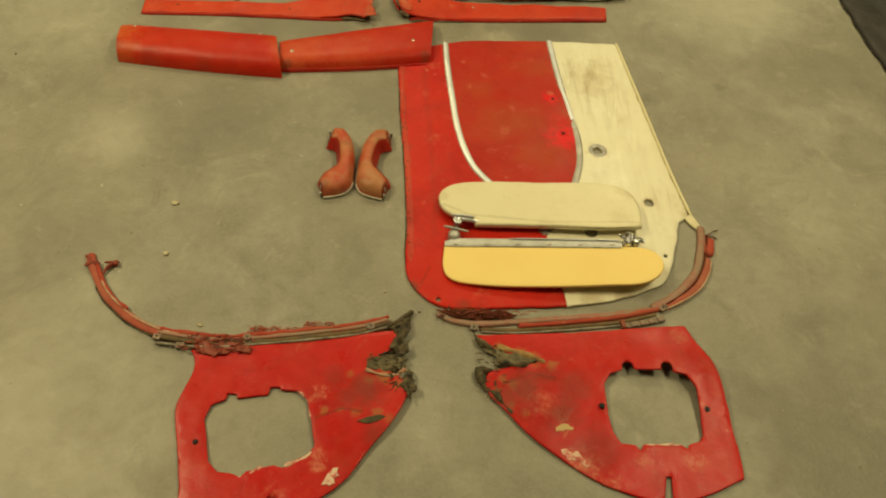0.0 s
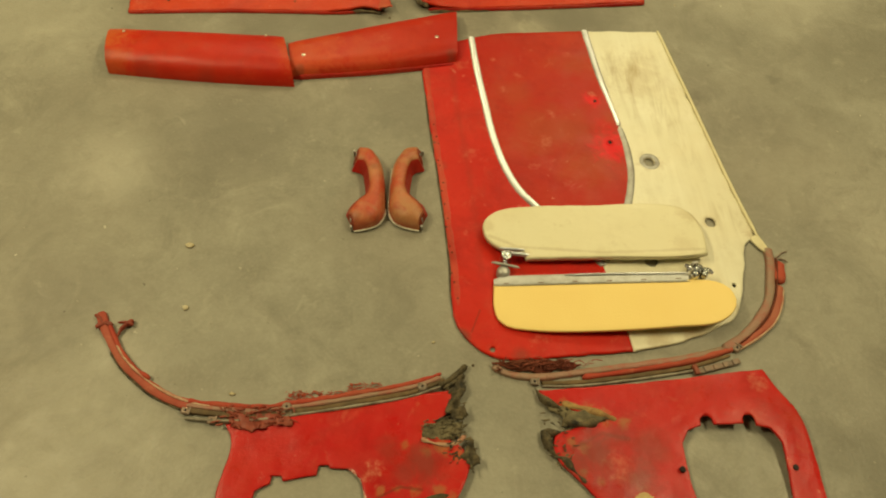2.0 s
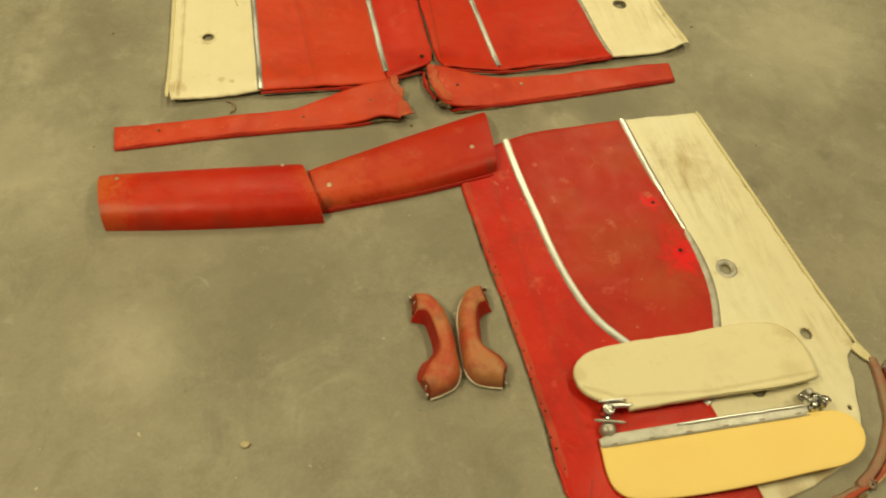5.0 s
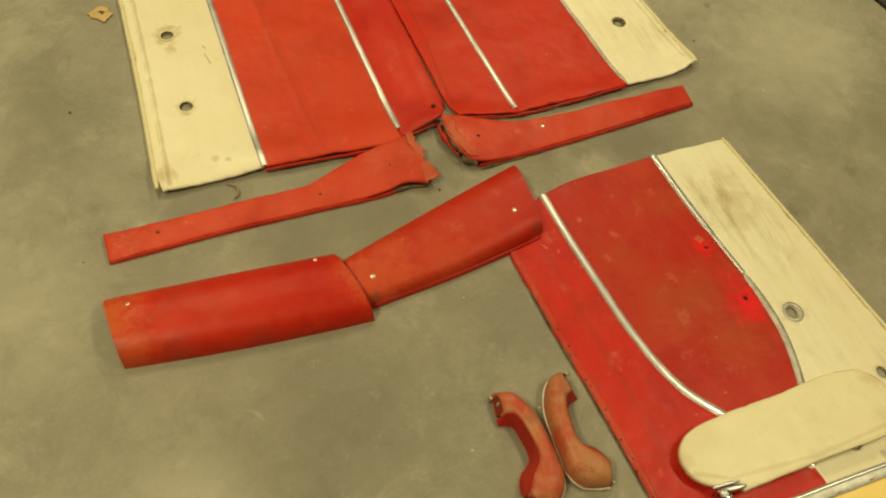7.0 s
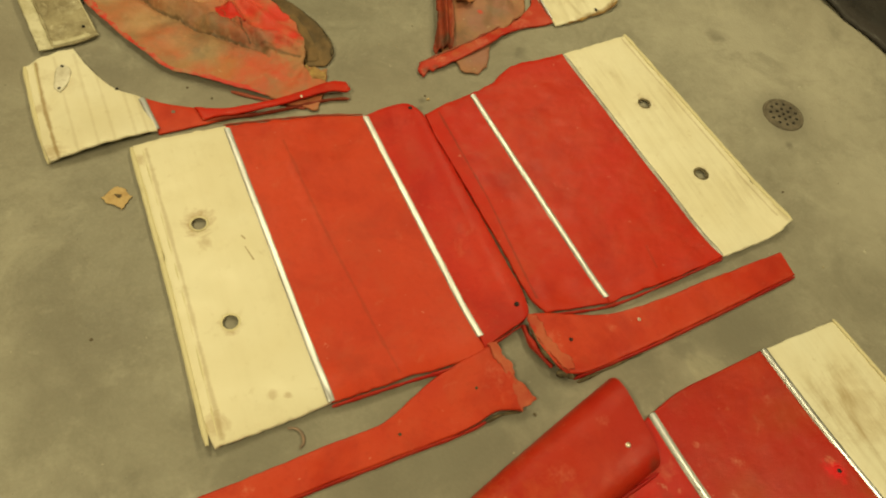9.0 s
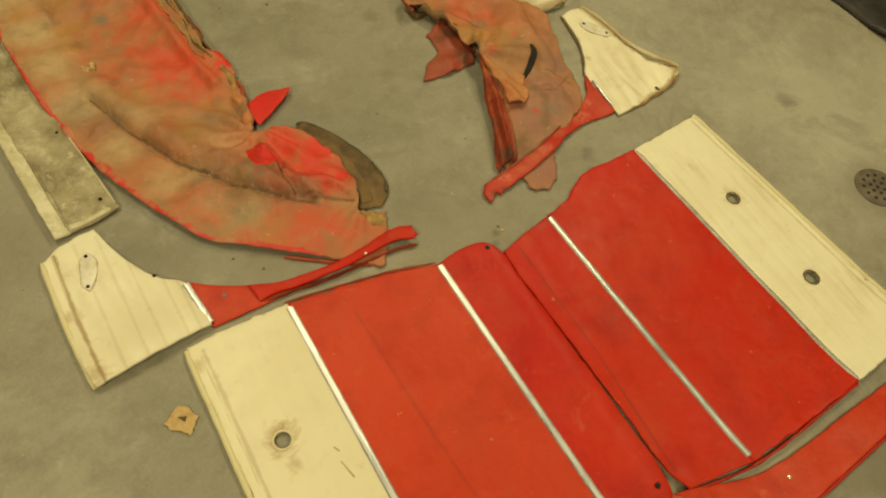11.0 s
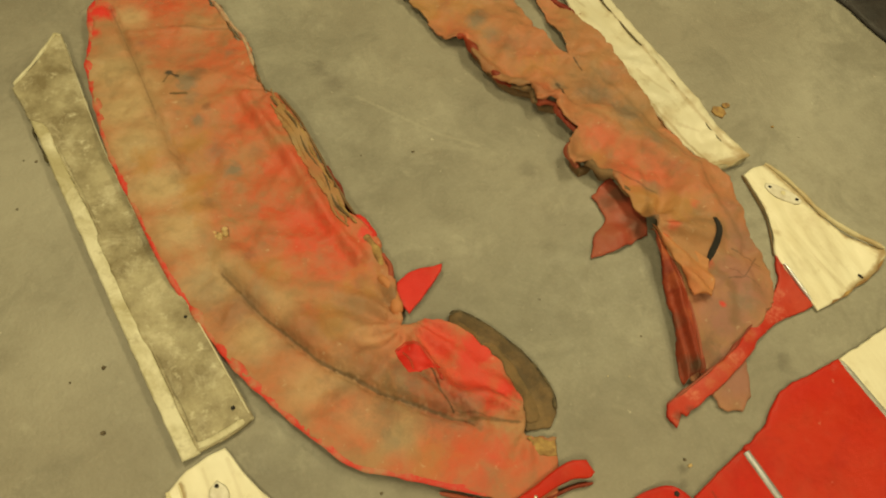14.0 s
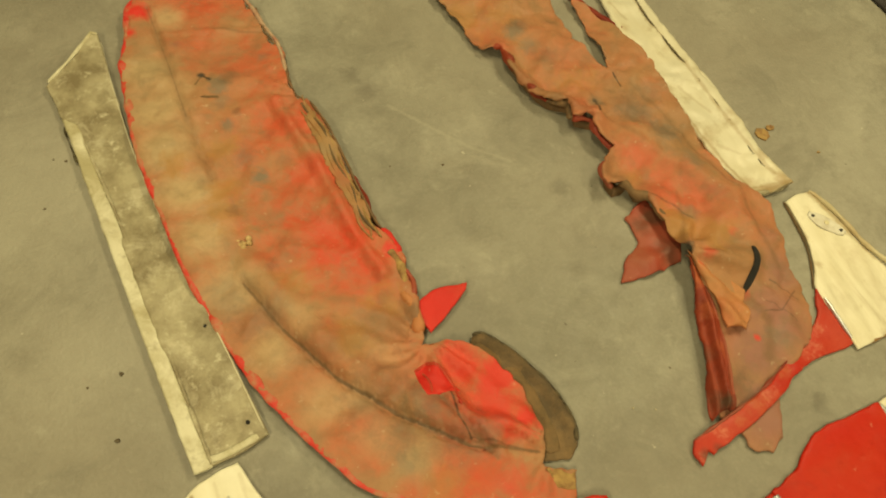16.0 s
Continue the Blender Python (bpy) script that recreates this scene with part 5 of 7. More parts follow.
part("lint", tangle(rng, -0.300, -0.235, 0.720, 0.740, 110, 0.0005, 0.0016, 0.0022), RED_FUZZ, rl, "fuzzy red lint", kind="stuff")
part("tail_end", joined(bead([(-0.125, 0.730), (-0.098, 0.744), (-0.082, 0.758), (-0.066, 0.774)], 0.014, 0.012, 0.006, 8, 0.005, True, 0.8, 6), bead([(-0.112, 0.726), (-0.090, 0.738), (-0.072, 0.752)], 0.010, 0.012, 0.004, 8, 0.005, True, 0.9, 8)), FIBRE, rl, "dark worn end")

rr_ = thing("windlace_rail", "red and grey bent windlace rail curving round the door panel", "car trim", (0.35, 0.8), "windlace rails")
IN_R = [(0.647, 1.060), (0.644, 1.026), (0.631, 0.978), (0.611, 0.922), (0.578, 0.878), (0.526, 0.832), (0.480, 0.806), (0.444, 0.796), (0.374, 0.783), (0.259, 0.768), (0.147, 0.755), (0.081, 0.748), (0.017, 0.757), (-0.012, 0.774)]
strand(rr_, "channel", IN_R[:7], 0.020, 0.010, 0.001, RAILP, "pale worn channel face", 0.15, 0.35, 2)
strand(rr_, "channel", IN_R[6:], 0.014, 0.009, 0.001, RAILP, "pale worn channel face", 0.25, 0.35, 3)
strand(rr_, "dark_seam", [(0.658, 1.030), (0.645, 0.978), (0.624, 0.924), (0.592, 0.876), (0.540, 0.832), (0.500, 0.806)], 0.004, 0.006, 0.006, RED_THREAD, "dark seam", 0.5, 0.6, 3)
strand(rr_, "cloth_flap", [(0.664, 1.022), (0.656, 0.990), (0.648, 0.966)], 0.022, 0.010, 0.001, RED_FUZZ, "red cloth flap", 0.35, 0.45, 4)
strand(rr_, "cloth_flap", [(0.646, 0.960), (0.632, 0.922), (0.606, 0.876), (0.556, 0.838), (0.512, 0.812)], 0.020, 0.009, 0.001, RED_WIDE, "dull pink cloth flap", 0.25, 0.45, 5)
strand(rr_, "pale_line", [(0.652, 0.948), (0.636, 0.908), (0.608, 0.866), (0.560, 0.829), (0.510, 0.802)], 0.005, 0.004, 0.006, CLOTH, "pale frayed edge", 0.7, 0.6, 6)
strand(rr_, "cloth_edge", [(0.500, 0.806), (0.404, 0.779), (0.339, 0.768), (0.259, 0.757), (0.170, 0.746)], 0.012, 0.010, 0.001, RED_FUZZ, "red cloth edge", 0.4, 0.5, 8)
strand(rr_, "groove", [(0.490, 0.792), (0.404, 0.768), (0.339, 0.757), (0.259, 0.746), (0.147, 0.736), (0.085, 0.736)], 0.009, 0.005, 0.001, SUEDE, "dark brown groove", 0.3, 0.4, 3)
strand(rr_, "flange", [(0.42, 0.760), (0.374, 0.753), (0.259, 0.738), (0.147, 0.728), (0.085, 0.729)], 0.006, 0.006, 0.001, RAILG, "grey steel flange", 0.25, 0.5, 4)
for x, y, a in ((0.506, 0.806, 0.9), (0.07, 0.737, -0.1)):
    clamp(rr_, x, y, a)
plate = part("hinge_plate", bead([(0.402, 0.752), (0.455, 0.765), (0.506, 0.777)], 0.013, 0.006, 0.002, 8, 0.012, True, 0.1, 2, 0.3), RUST, rr_, "rusty steel plate")
for k in range(5):
    part("plate_segment", box(0.412 + 0.021 * k, 0.755 + 0.0050 * k, 0.006, 0.017, 0.013, 0.005, 0.22, 0.002), RUST, plate)
part("plate_lug", box(0.407, 0.758, 0.004, 0.010, 0.022, 0.010, 0.2, 0.002), RED_MAT, plate)
part("matted_cloth", sheet([(-0.014, 0.778), (0.018, 0.768), (0.083, 0.757), (0.17, 0.768), (0.15, 0.782), (0.086, 0.785), (0.019, 0.783)], 0.003, lambda x, y: 0.006 + 0.007 * np.maximum(wave(x, y, 55, 1), -0.3), (), 0.006, 0.002, 0.006, 17), RED_THREAD, rr_, "dark matted torn cloth")
part("loose_threads", tangle(rng, -0.01, 0.15, 0.762, 0.782, 90, 0.010, 0.003, 0.005), RED_THREAD, rr_, "dark tangled threads", kind="stuff")
part("loose_threads", tangle(rng, 0.02, 0.19, 0.764, 0.780, 22, 0.013, 0.002), RED_MAT, rr_, "loose red threads", kind="stuff")
part("torn_end", joined(bead([(0.656, 1.030), (0.668, 1.038), (0.678, 1.046), (0.692, 1.050)], 0.005, 0.004, 0.004, 6, 0.005, True, 0.8, 3), bead([(0.664, 1.030), (0.676, 1.028), (0.684, 1.020)], 0.005, 0.004, 0.004, 6, 0.005, True, 0.8, 5)), RUST, rr_, "torn threads at the end")

# ---------- front door panel ----------
door = thing("door_panel", "red and cream door trim panel with chrome strips lying on the floor", "car panel", (0.25, 1.3))
S1 = [(0.001, 1.765), (0.007, 1.662), (0.022, 1.511), (0.036, 1.391), (0.057, 1.295), (0.084, 1.227), (0.123, 1.174), (0.185, 1.10), (0.255, 1.013)]
S2 = [(0.326, 1.801), (0.341, 1.607), (0.363, 1.436), (0.370, 1.353), (0.366, 1.274), (0.342, 1.184), (0.31, 1.11), (0.255, 1.013)]
LOW = [(0.268, 0.93), (0.280, 0.844), (0.285, 0.802)]


def door_rise(x, y):
    return 0.002 + 0.004 * np.maximum(wave(x, y, 3.0, 3), 0) + 0.0012 * wave(x, y, 14, 5)


part("red_section", sheet([(-0.130, 1.722), (-0.07, 1.74), (0.001, 1.766)] + S1[1:] + LOW + [(0.182, 0.795), (0.009, 0.789), (-0.022, 0.799), (-0.064, 0.837), (-0.083, 0.876), (-0.090, 1.023), (-0.104, 1.231), (-0.127, 1.473), (-0.137, 1.650)],
                          0.006, door_rise, [[(-0.009 + 0.006 * math.cos(a), 0.810 + 0.006 * math.sin(a)) for a in (0, 1.05, 2.1, 3.14, 4.2, 5.25)]], 0.014, 0.005, 0.002, 1), RED_A, door)
part("red_insert", sheet(S1 + S2[::-1][1:] + [(0.20, 1.793), (0.081, 1.785)], 0.0064, door_rise, (), 0.014, 0.004, 0.0, 1), RED_AI, door, "darker red centre field with bright patches")
part("cream_section", sheet(S2 + LOW + [(0.381, 0.820), (0.464, 0.848), (0.520, 0.875), (0.545, 0.916), (0.580, 1.016), (0.598, 1.069), (0.625, 1.090), (0.622, 1.117), (0.604, 1.239), (0.573, 1.500), (0.537, 1.803)], 0.006, door_rise, [
    [(cx + r * math.cos(a), cy + 1.1 * r * math.sin(a)) for a in [k * 0.628 for k in range(10)]] for cx, cy, r in ((0.420, 1.316, 0.0125), (0.530, 1.131, 0.0125), (0.367, 1.026, 0.016), (0.541, 0.958, 0.0045))], 0.014, 0.004, 0.0022, 2), CREAM_A, door, "grimy cream leathercloth")
part("edge_piping", bead([(0.540, 1.805), (0.577, 1.500), (0.608, 1.239), (0.627, 1.117), (0.632, 1.092)], 0.010, 0.010, 0.002, 8, 0.02, False), EDGE, door, "yellowed cream piping")
part("corner_tab", sheet([(0.612, 1.085), (0.634, 1.10), (0.650, 1.055), (0.640, 1.045), (0.625, 1.06)], 0.004, 0.004, (), 0.01, 0.002, 0.002, 2), EDGE, door, "bent cream corner tab")
moulding(door, S1, 0.0075, 0.018, "bright chrome strip")
moulding(door, S2[:3], 0.0075, 0.018, "bright chrome strip")
part("dull_strip", bead(S2[2:], 0.019, 0.003, 0.0075, 8, 0.015), DULL, door, "dull grey strip backing")
part("grommet", ring(0.420, 1.316, 0.0075, 0.020, 0.012, 0.0025, 18), DULL, door, "crimped steel ring")
part("left_hem", bead([(-0.128, 1.66), (-0.117, 1.473), (-0.095, 1.231), (-0.080, 1.023), (-0.074, 0.89)], 0.015, 0.0014, 0.0075, 6, 0.010, True, 0.35, 9), RED_HEM, door, "worn pale stitched hem")
part("soiled_edge", bead([(-0.136, 1.68), (-0.126, 1.473), (-0.103, 1.231), (-0.089, 1.023), (-0.082, 0.88), (-0.064, 0.84)], 0.005, 0.003, 0.003, 6, 0.015, True, 0.8, 9), FIBRE, door, "dark soiled edge")
for k in range(15):
    hy = 0.93 + 0.036 * k + 0.010 * math.sin(k * 2.7)
    part("stitch_hole", disc(-0.0735 - 0.062 * (hy - 0.89) - 0.003 * (k % 3), hy, 0.0078, 0.0022 + 0.0006 * (k % 2), 0.0016, 7), RED_THREAD, door)
for hx, hy in ((0.314, 1.521), (0.331, 1.378)):
    part("handle_hole", disc(hx, hy, 0.007, 0.0055, 0.003, 12), BLACK, door)
    part("hole_bush", ring(hx, hy, 0.0075, 0.009, 0.006, 0.003, 14), RED_AI, door)

# ---------- sun visors on the door panel ----------
vis = thing("sun_visor", "cream padded sun visor with chrome hinge on the door panel", "sun visor", (0.24, 1.08, 0.008), "sun visors")


def visor_lift(x, y):
    return 0.020 + 0.010 * np.clip(x / 0.45, 0, 1) + 0.002 * wave(x, y, 8, 1)


part("pad", sheet([(-0.010, 1.113), (-0.010, 1.080), (0.013, 1.048), (0.06, 1.035), (0.074, 1.032), (0.078, 1.015), (0.25, 1.015), (0.468, 1.018), (0.485, 1.021), (0.488, 1.073), (0.480, 1.115), (0.450, 1.148), (0.391, 1.160), (0.24, 1.158), (0.088, 1.157), (0.020, 1.145)],
                  0.014, visor_lift, (), 0.012, 0.005, 0.0012, 1), VISOR, vis)
part("edge_seam", bead([(0.09, 1.0185), (0.25, 1.0185), (0.468, 1.0215), (0.481, 1.026), (0.484, 1.073), (0.476, 1.112), (0.447, 1.143), (0.39, 1.155)], 0.004, 0.0014, lambda x, y: visor_lift(x, y) + 0.0125, 6, 0.010, True, 0.4, 3), EDGE, vis, "yellowed stitched seam")
part("hinge_rod", joined(bead([(0.025, 1.031), (0.05, 1.028), (0.085, 1.024)], 0.010, 0.010, 0.028, 10, 0.01, False), bead([(0.018, 1.040), (0.045, 1.039), (0.075, 1.036)], 0.006, 0.006, 0.033, 8, 0.01, False)), CHROME, vis, "chrome hinge rod")
hb = part("hinge_bracket", joined(disc(0.034, 1.022, 0.010, 0.013, 0.030, 16, 0.003), bead([(0.034, 1.022), (0.030, 1.004), (0.026, 0.990)], 0.014, 0.014, 0.014, 10, 0.006, False, 0.3, 2)), KNUCKLE, vis, "chrome hinge knuckle")
part("cross_bar", bead([(0.000, 1.006), (0.028, 1.000), (0.060, 0.992)], 0.006, 0.005, 0.030, 8, 0.008, False, 0.3, 1), DULL, hb)
part("bracket_foot", disc(0.026, 0.988, 0.009, 0.015, 0.020, 16, 0.003), DULL, hb, "small steel foot plate")
part("rivet", disc(0.034, 1.020, 0.040, 0.004, 0.002, 8), BLACK, hb)

vis2 = thing("sun_visor", "yellow board sun visor with metal edge on the door panel", "sun visor", (0.24, 0.9, 0.008), "sun visors")


def board_lift(x, y):
    return 0.010 + 0.034 * np.clip(x / 0.46, 0, 1.1)


def sink(pts):
    """Where a raised point lies: drawn in a little towards the low end."""
    return [(x * 0.984, y - 0.016 * x) for x, y in pts]


part("board", sheet(sink([(0.003, 0.958), (0.000, 0.900), (0.006, 0.876), (0.024, 0.858), (0.074, 0.847), (0.171, 0.841), (0.389, 0.847), (0.470, 0.854), (0.508, 0.878), (0.521, 0.906), (0.514, 0.933), (0.490, 0.951), (0.428, 0.958), (0.21, 0.958)]), 0.007, board_lift, (), 0.016, 0.003, 0.0, 1), YELLOW, vis2, "bare yellow board")
part("metal_edge", bead(sink([(0.004, 0.966), (0.21, 0.9655), (0.430, 0.963)]), 0.026, 0.0115, lambda x, y: board_lift(x, y) + 0.001, 10, 0.02, True, 0.0, 0, 0.25), PALEMETAL, vis2, "grey metal edge channel")
part("edge_rod", bead(sink([(0.16, 0.974), (0.28, 0.973), (0.43, 0.970)]), 0.006, 0.005, lambda x, y: board_lift(x, y) + 0.011, 8, 0.03, False), CHROME, vis2, "chrome rod")
part("edge_lip", bead(sink([(0.004, 0.9555), (0.21, 0.9545), (0.430, 0.9525)]), 0.004, 0.0025, lambda x, y: board_lift(x, y) + 0.0075, 6, 0.03), DULL, vis2, "folded lower lip")
for k in range(6):
    sx, sy = sink([(0.03 + 0.075 * k, 0.9575)])[0]
    part("staple", box(sx, sy, 0.0215 + float(board_lift(sx, sy)) - 0.010, 0.012, 0.002, 0.0015, 0, 0.0004), RUST, vis2)
kx, ky = sink([(0.452, 0.980)])[0]
kb = part("hinge_bracket", joined(disc(kx, ky, 0.030, 0.014, 0.030, 16, 0.004), disc(kx - 0.008, ky - 0.013, 0.036, 0.010, 0.024, 14, 0.004), disc(kx + 0.012, ky - 0.010, 0.036, 0.010, 0.022, 14, 0.004), bead([(kx - 0.022, ky + 0.016), (kx, ky), (kx + 0.024, ky + 0.002), (kx + 0.036, ky - 0.006)], 0.012, 0.009, 0.042, 8, 0.006, False, 0.3, 2)), KNUCKLE, vis2, "chrome hinge knuckle")
for fx, fy in ((kx - 0.006, ky - 0.026), (kx + 0.004, ky + 0.020)):
    part("bracket_foot", disc(fx, fy, 0.009, 0.009, 0.036, 12, 0.002), DULL, kb, "small steel foot post")

# ---------- long padded trims ----------


def pad(t, name, left, right, high, material, lean=0.0, wall=0.012, bow=0.0, flat=(2.6, 0.62), n=26, m=26):
    """An arched padded trim between two end lines (front point, back point)."""
    rows = []
    for i in range(n + 1):
        s = i / n
        fx, fy = [left[0][k] * (1 - s) + right[0][k] * s for k in (0, 1)]
        bx, by = [left[1][k] * (1 - s) + right[1][k] * s for k in (0, 1)]
        fy -= bow * 4 * s * (1 - s)
        by += 0.3 * bow * 4 * s * (1 - s)
        h = high[0] * (1 - s) + high[1] * s
        e = 0.94 if i in (0, n) else (0.985 if i in (1, n - 1) else 1.0)
        row = []
        for j in range(m + 1):
            v = j / m
            z = h * e * max(0.0, 1 - abs(2 * (v ** (1 - lean)) - 1) ** flat[0]) ** flat[1]
            row.append((fx + (bx - fx) * v, fy + (by - fy) * v, 0.002 + z + 0.0008 * noise.noise(Vector((s * 9, v * 5, h)))))
        under = [(fx + (bx - fx) * v, fy + (by - fy) * v, 0.001 + max(0, h * e - wall) * max(0.0, 1 - abs(2 * v - 1) ** 2.6) ** 0.6) for v in [k / 8 for k in range(8, -1, -1)]]
        rows.append(row + under)
    return part(name, loft(rows, True, False), material, t)


p1 = thing("padded_trim", "thick arched red padded dashboard trim on the floor", "car trim", (-0.72, 1.66), "padded trims")
pad(p1, "pad", [(-0.955, 1.612), (-0.972, 1.768)], [(-0.473, 1.570), (-0.515, 1.745)], (0.050, 0.055), RED_P, 0.12, 0.010, 0.006)
for sx, sy, sz in ((-0.925, 1.722, 0.0455), (-0.556, 1.722, 0.038)):
    part("screw", disc(sx, sy, sz, 0.0045, 0.004, 10, 0.001), SCREW, p1)
p2 = thing("padded_trim", "tapered orange-red padded trim with one end resting on the door panel", "car trim", (-0.27, 1.72), "padded trims")
pad(p2, "pad", [(-0.481, 1.600), (-0.500, 1.722)], [(-0.044, 1.664), (-0.038, 1.864)], (0.035, 0.044), RED_P2, 0.06, 0.008, 0.010, (3.6, 0.52))
part("folded_edge", bead([(-0.478, 1.600), (-0.27, 1.622), (-0.044, 1.658)], 0.010, 0.012, 0.001, 8, 0.02, True, 0.1, 3), RED_CRIM, p2, "darker crimson lower edge")
for sx, sy, sz in ((-0.452, 1.652, 0.035), (-0.098, 1.722, 0.042)):
    part("screw", disc(sx, sy, sz, 0.006, 0.004, 12, 0.001), SCREW, p2, "bright screw head")

# ---------- curved armrests ----------


def armrest(label, mirror, base):
    """A padded grip bent like a C: rounded outer face, flared inner wall, hollow ends."""
    t = thing("armrest", label, "armrest", base, "armrests")
    rows = [((-0.306, 1.346), (-0.316, 1.284)), ((-0.276, 1.338), (-0.300, 1.279)), ((-0.256, 1.318), (-0.288, 1.271)), ((-0.241, 1.285), (-0.284, 1.250)), ((-0.235, 1.240), (-0.281, 1.228)),
            ((-0.234, 1.190), (-0.281, 1.210)), ((-0.236, 1.150), (-0.290, 1.196)), ((-0.252, 1.124), (-0.307, 1.186)), ((-0.280, 1.112), (-0.317, 1.172)), ((-0.305, 1.107), (-0.324, 1.153))]

    def put(x, y):
        if not mirror:
            return x, y
        x, y = -0.456 - x, y
        c, s = math.cos(-0.03), math.sin(-0.03)
        dx, dy = x + 0.18, y - 1.23
        return -0.18 + c * dx - s * dy, 1.232 + s * dx + c * dy

    n = 34
    out = arc([a for a, _ in rows], False, 0.004)
    inn = arc([b for _, b in rows], False, 0.004)
    pairs = [(put(*out[round(i * (len(out) - 1) / n)]), put(*inn[round(i * (len(inn) - 1) / n)])) for i in range(n + 1)]
    OUTER = [(0.10, 0.003), (0.0, 0.005), (0.0, 0.014), (0.03, 0.025), (0.12, 0.035), (0.28, 0.041), (0.48, 0.043), (0.66, 0.041), (0.76, 0.037), (0.78, 0.030), (0.70, 0.004)]
    INNER = [(0.765, 0.0375), (0.80, 0.034), (0.86, 0.024), (0.94, 0.012), (1.0, 0.003), (0.80, 0.003)]

    def section(a, b, profile, k=1.0, slant=(0.0, 0.0)):
        return [(a[0] + (b[0] - a[0]) * f - slant[0] * z / 0.043, a[1] + (b[1] - a[1]) * f - slant[1] * z / 0.043, 0.0015 + z * k + 0.0012 * noise.noise(Vector((a[0] * 30, a[1] * 30, f * 3)))) for f, z in profile]

    size = [0.86 + 0.14 * min(1.0, i / 4, (n - i) / 4) for i in range(n + 1)]

    def facing(p, q):
        return Vector((p[0][0] + p[1][0] - q[0][0] - q[1][0], p[0][1] + p[1][1] - q[0][1] - q[1][1])).normalized()

    head, tail = facing(pairs[0], pairs[1]), facing(pairs[-1], pairs[-2])
    lean = [head * 0.016 * max(0.0, 1 - i / 7) + tail * 0.008 * max(0.0, 1 - (n - i) / 5) for i in range(n + 1)]
    part("body", loft([section(a, b, OUTER, k, l) for (a, b), k, l in zip(pairs, size, lean)]), ARM, t)
    part("inner_wall", loft([section(a, b, INNER, k, l) for (a, b), k, l in zip(pairs, size, lean)]), RED_CRIM, t, "unfaded crimson inner side")
    for (a, b), away, l in ((pairs[0], head, lean[0]), (pairs[-1], tail, lean[-1])):
        ring_ = [(0.12, 0.008), (0.12, 0.026), (0.30, 0.033), (0.64, 0.032), (0.72, 0.020), (0.74, 0.008)]
        face = part("end_face", loft([[(x + away.x * g, y + away.y * g, z) for x, y, z in section(a, b, ring_, 0.9, l)] for g in (-0.003, 0.0014)]), RED_DARK, t, "dark hollow mounting end")
        mx, my = a[0] * 0.6 + b[0] * 0.4 - l.x * 0.5, a[1] * 0.6 + b[1] * 0.4 - l.y * 0.5
        part("mount_bolt", joined(disc(mx, my, 0.012, 0.0035, 0.014, 8, 0.002), box(a[0] * 0.85 + b[0] * 0.15 + away.x * 0.002, a[1] * 0.85 + b[1] * 0.15 + away.y * 0.002, 0.003, 0.005, 0.007, 0.016, 0.3, 0.001)), DULL, face)
    o = [put(x, y) for x, y in out]
    lo = int(len(o) * (0.10 if mirror else 0.66))
    part("piping", bead([(x - 0.0015 * (1 if mirror else -1), y - 0.001) for x, y in o[lo::3] + [o[-1]]], 0.004, 0.004, 0.005, 8, 0.006, False), WHITE, t, "white edge piping")
    return t


armrest("red armrest with worn ends lying on its side", False, (-0.27, 1.23))
armrest("red armrest with white edge piping lying on its side", True, (-0.18, 1.23))

# ---------- tapered red strips ----------
stl = thing("trim_strip", "long faded red trim strip widening to a curled end", "car trim", (-0.55, 1.92), "trim strips")
part("strip", sheet([(-0.957, 1.924), (-0.823, 1.927), (-0.639, 1.934), (-0.510, 1.940), (-0.44, 1.968), (-0.374, 1.992), (-0.30, 2.004), (-0.247, 2.013), (-0.243, 1.938), (-0.238, 1.880), (-0.257, 1.862), (-0.306, 1.880), (-0.342, 1.872), (-0.515, 1.868), (-0.715, 1.866), (-0.953, 1.853)],
                    0.008, lambda x, y: 0.002 + 0.016 * np.clip((x + 0.42) / 0.18, 0, 1) + 0.004 * wave(x, y, 14, 3), (), 0.011, 0.004, 0.0016, 12), RED_S, stl)
part("folded_edge", bead([(-0.953, 1.853), (-0.715, 1.864), (-0.515, 1.866), (-0.342, 1.868), (-0.306, 1.876)], 0.007, 0.007, 0.001, 8, 0.012, True, 0.3, 3), RED_CRIM, stl, "darker crimson folded edge")
part("torn_lip", sheet([(-0.262, 2.010), (-0.243, 2.016), (-0.236, 1.97), (-0.233, 1.93), (-0.224, 1.872), (-0.240, 1.862), (-0.262, 1.858), (-0.258, 1.876), (-0.252, 1.91), (-0.256, 1.96)], 0.003, lambda x, y: 0.0235 + 0.004 * wave(x, y, 40, 3), (), 0.006, 0.002, 0.009, 4), TORNRED, stl, "frayed pale end")
# Dark bead for the dark underside of the curled end.
part("dark_lining", bead([(-0.33, 1.870), (-0.29, 1.872), (-0.25, 1.864)], 0.007, 0.004, 0.006, 6, 0.008, True, 1.0, 2), FIBRE, stl, "dark strip under the curled end")
for hx, hy in ((-0.322, 1.936), (-0.497, 1.905), (-0.670, 1.900), (-0.850, 1.900)):
    part("screw_hole", disc(hx, hy, 0.0085 if hx < -0.4 else 0.0185, 0.0034, 0.0025, 10), GRIME, stl)
stri = thing("trim_strip", "long red trim strip with a torn curled end", "car trim", (0.2, 1.96), "trim strips")
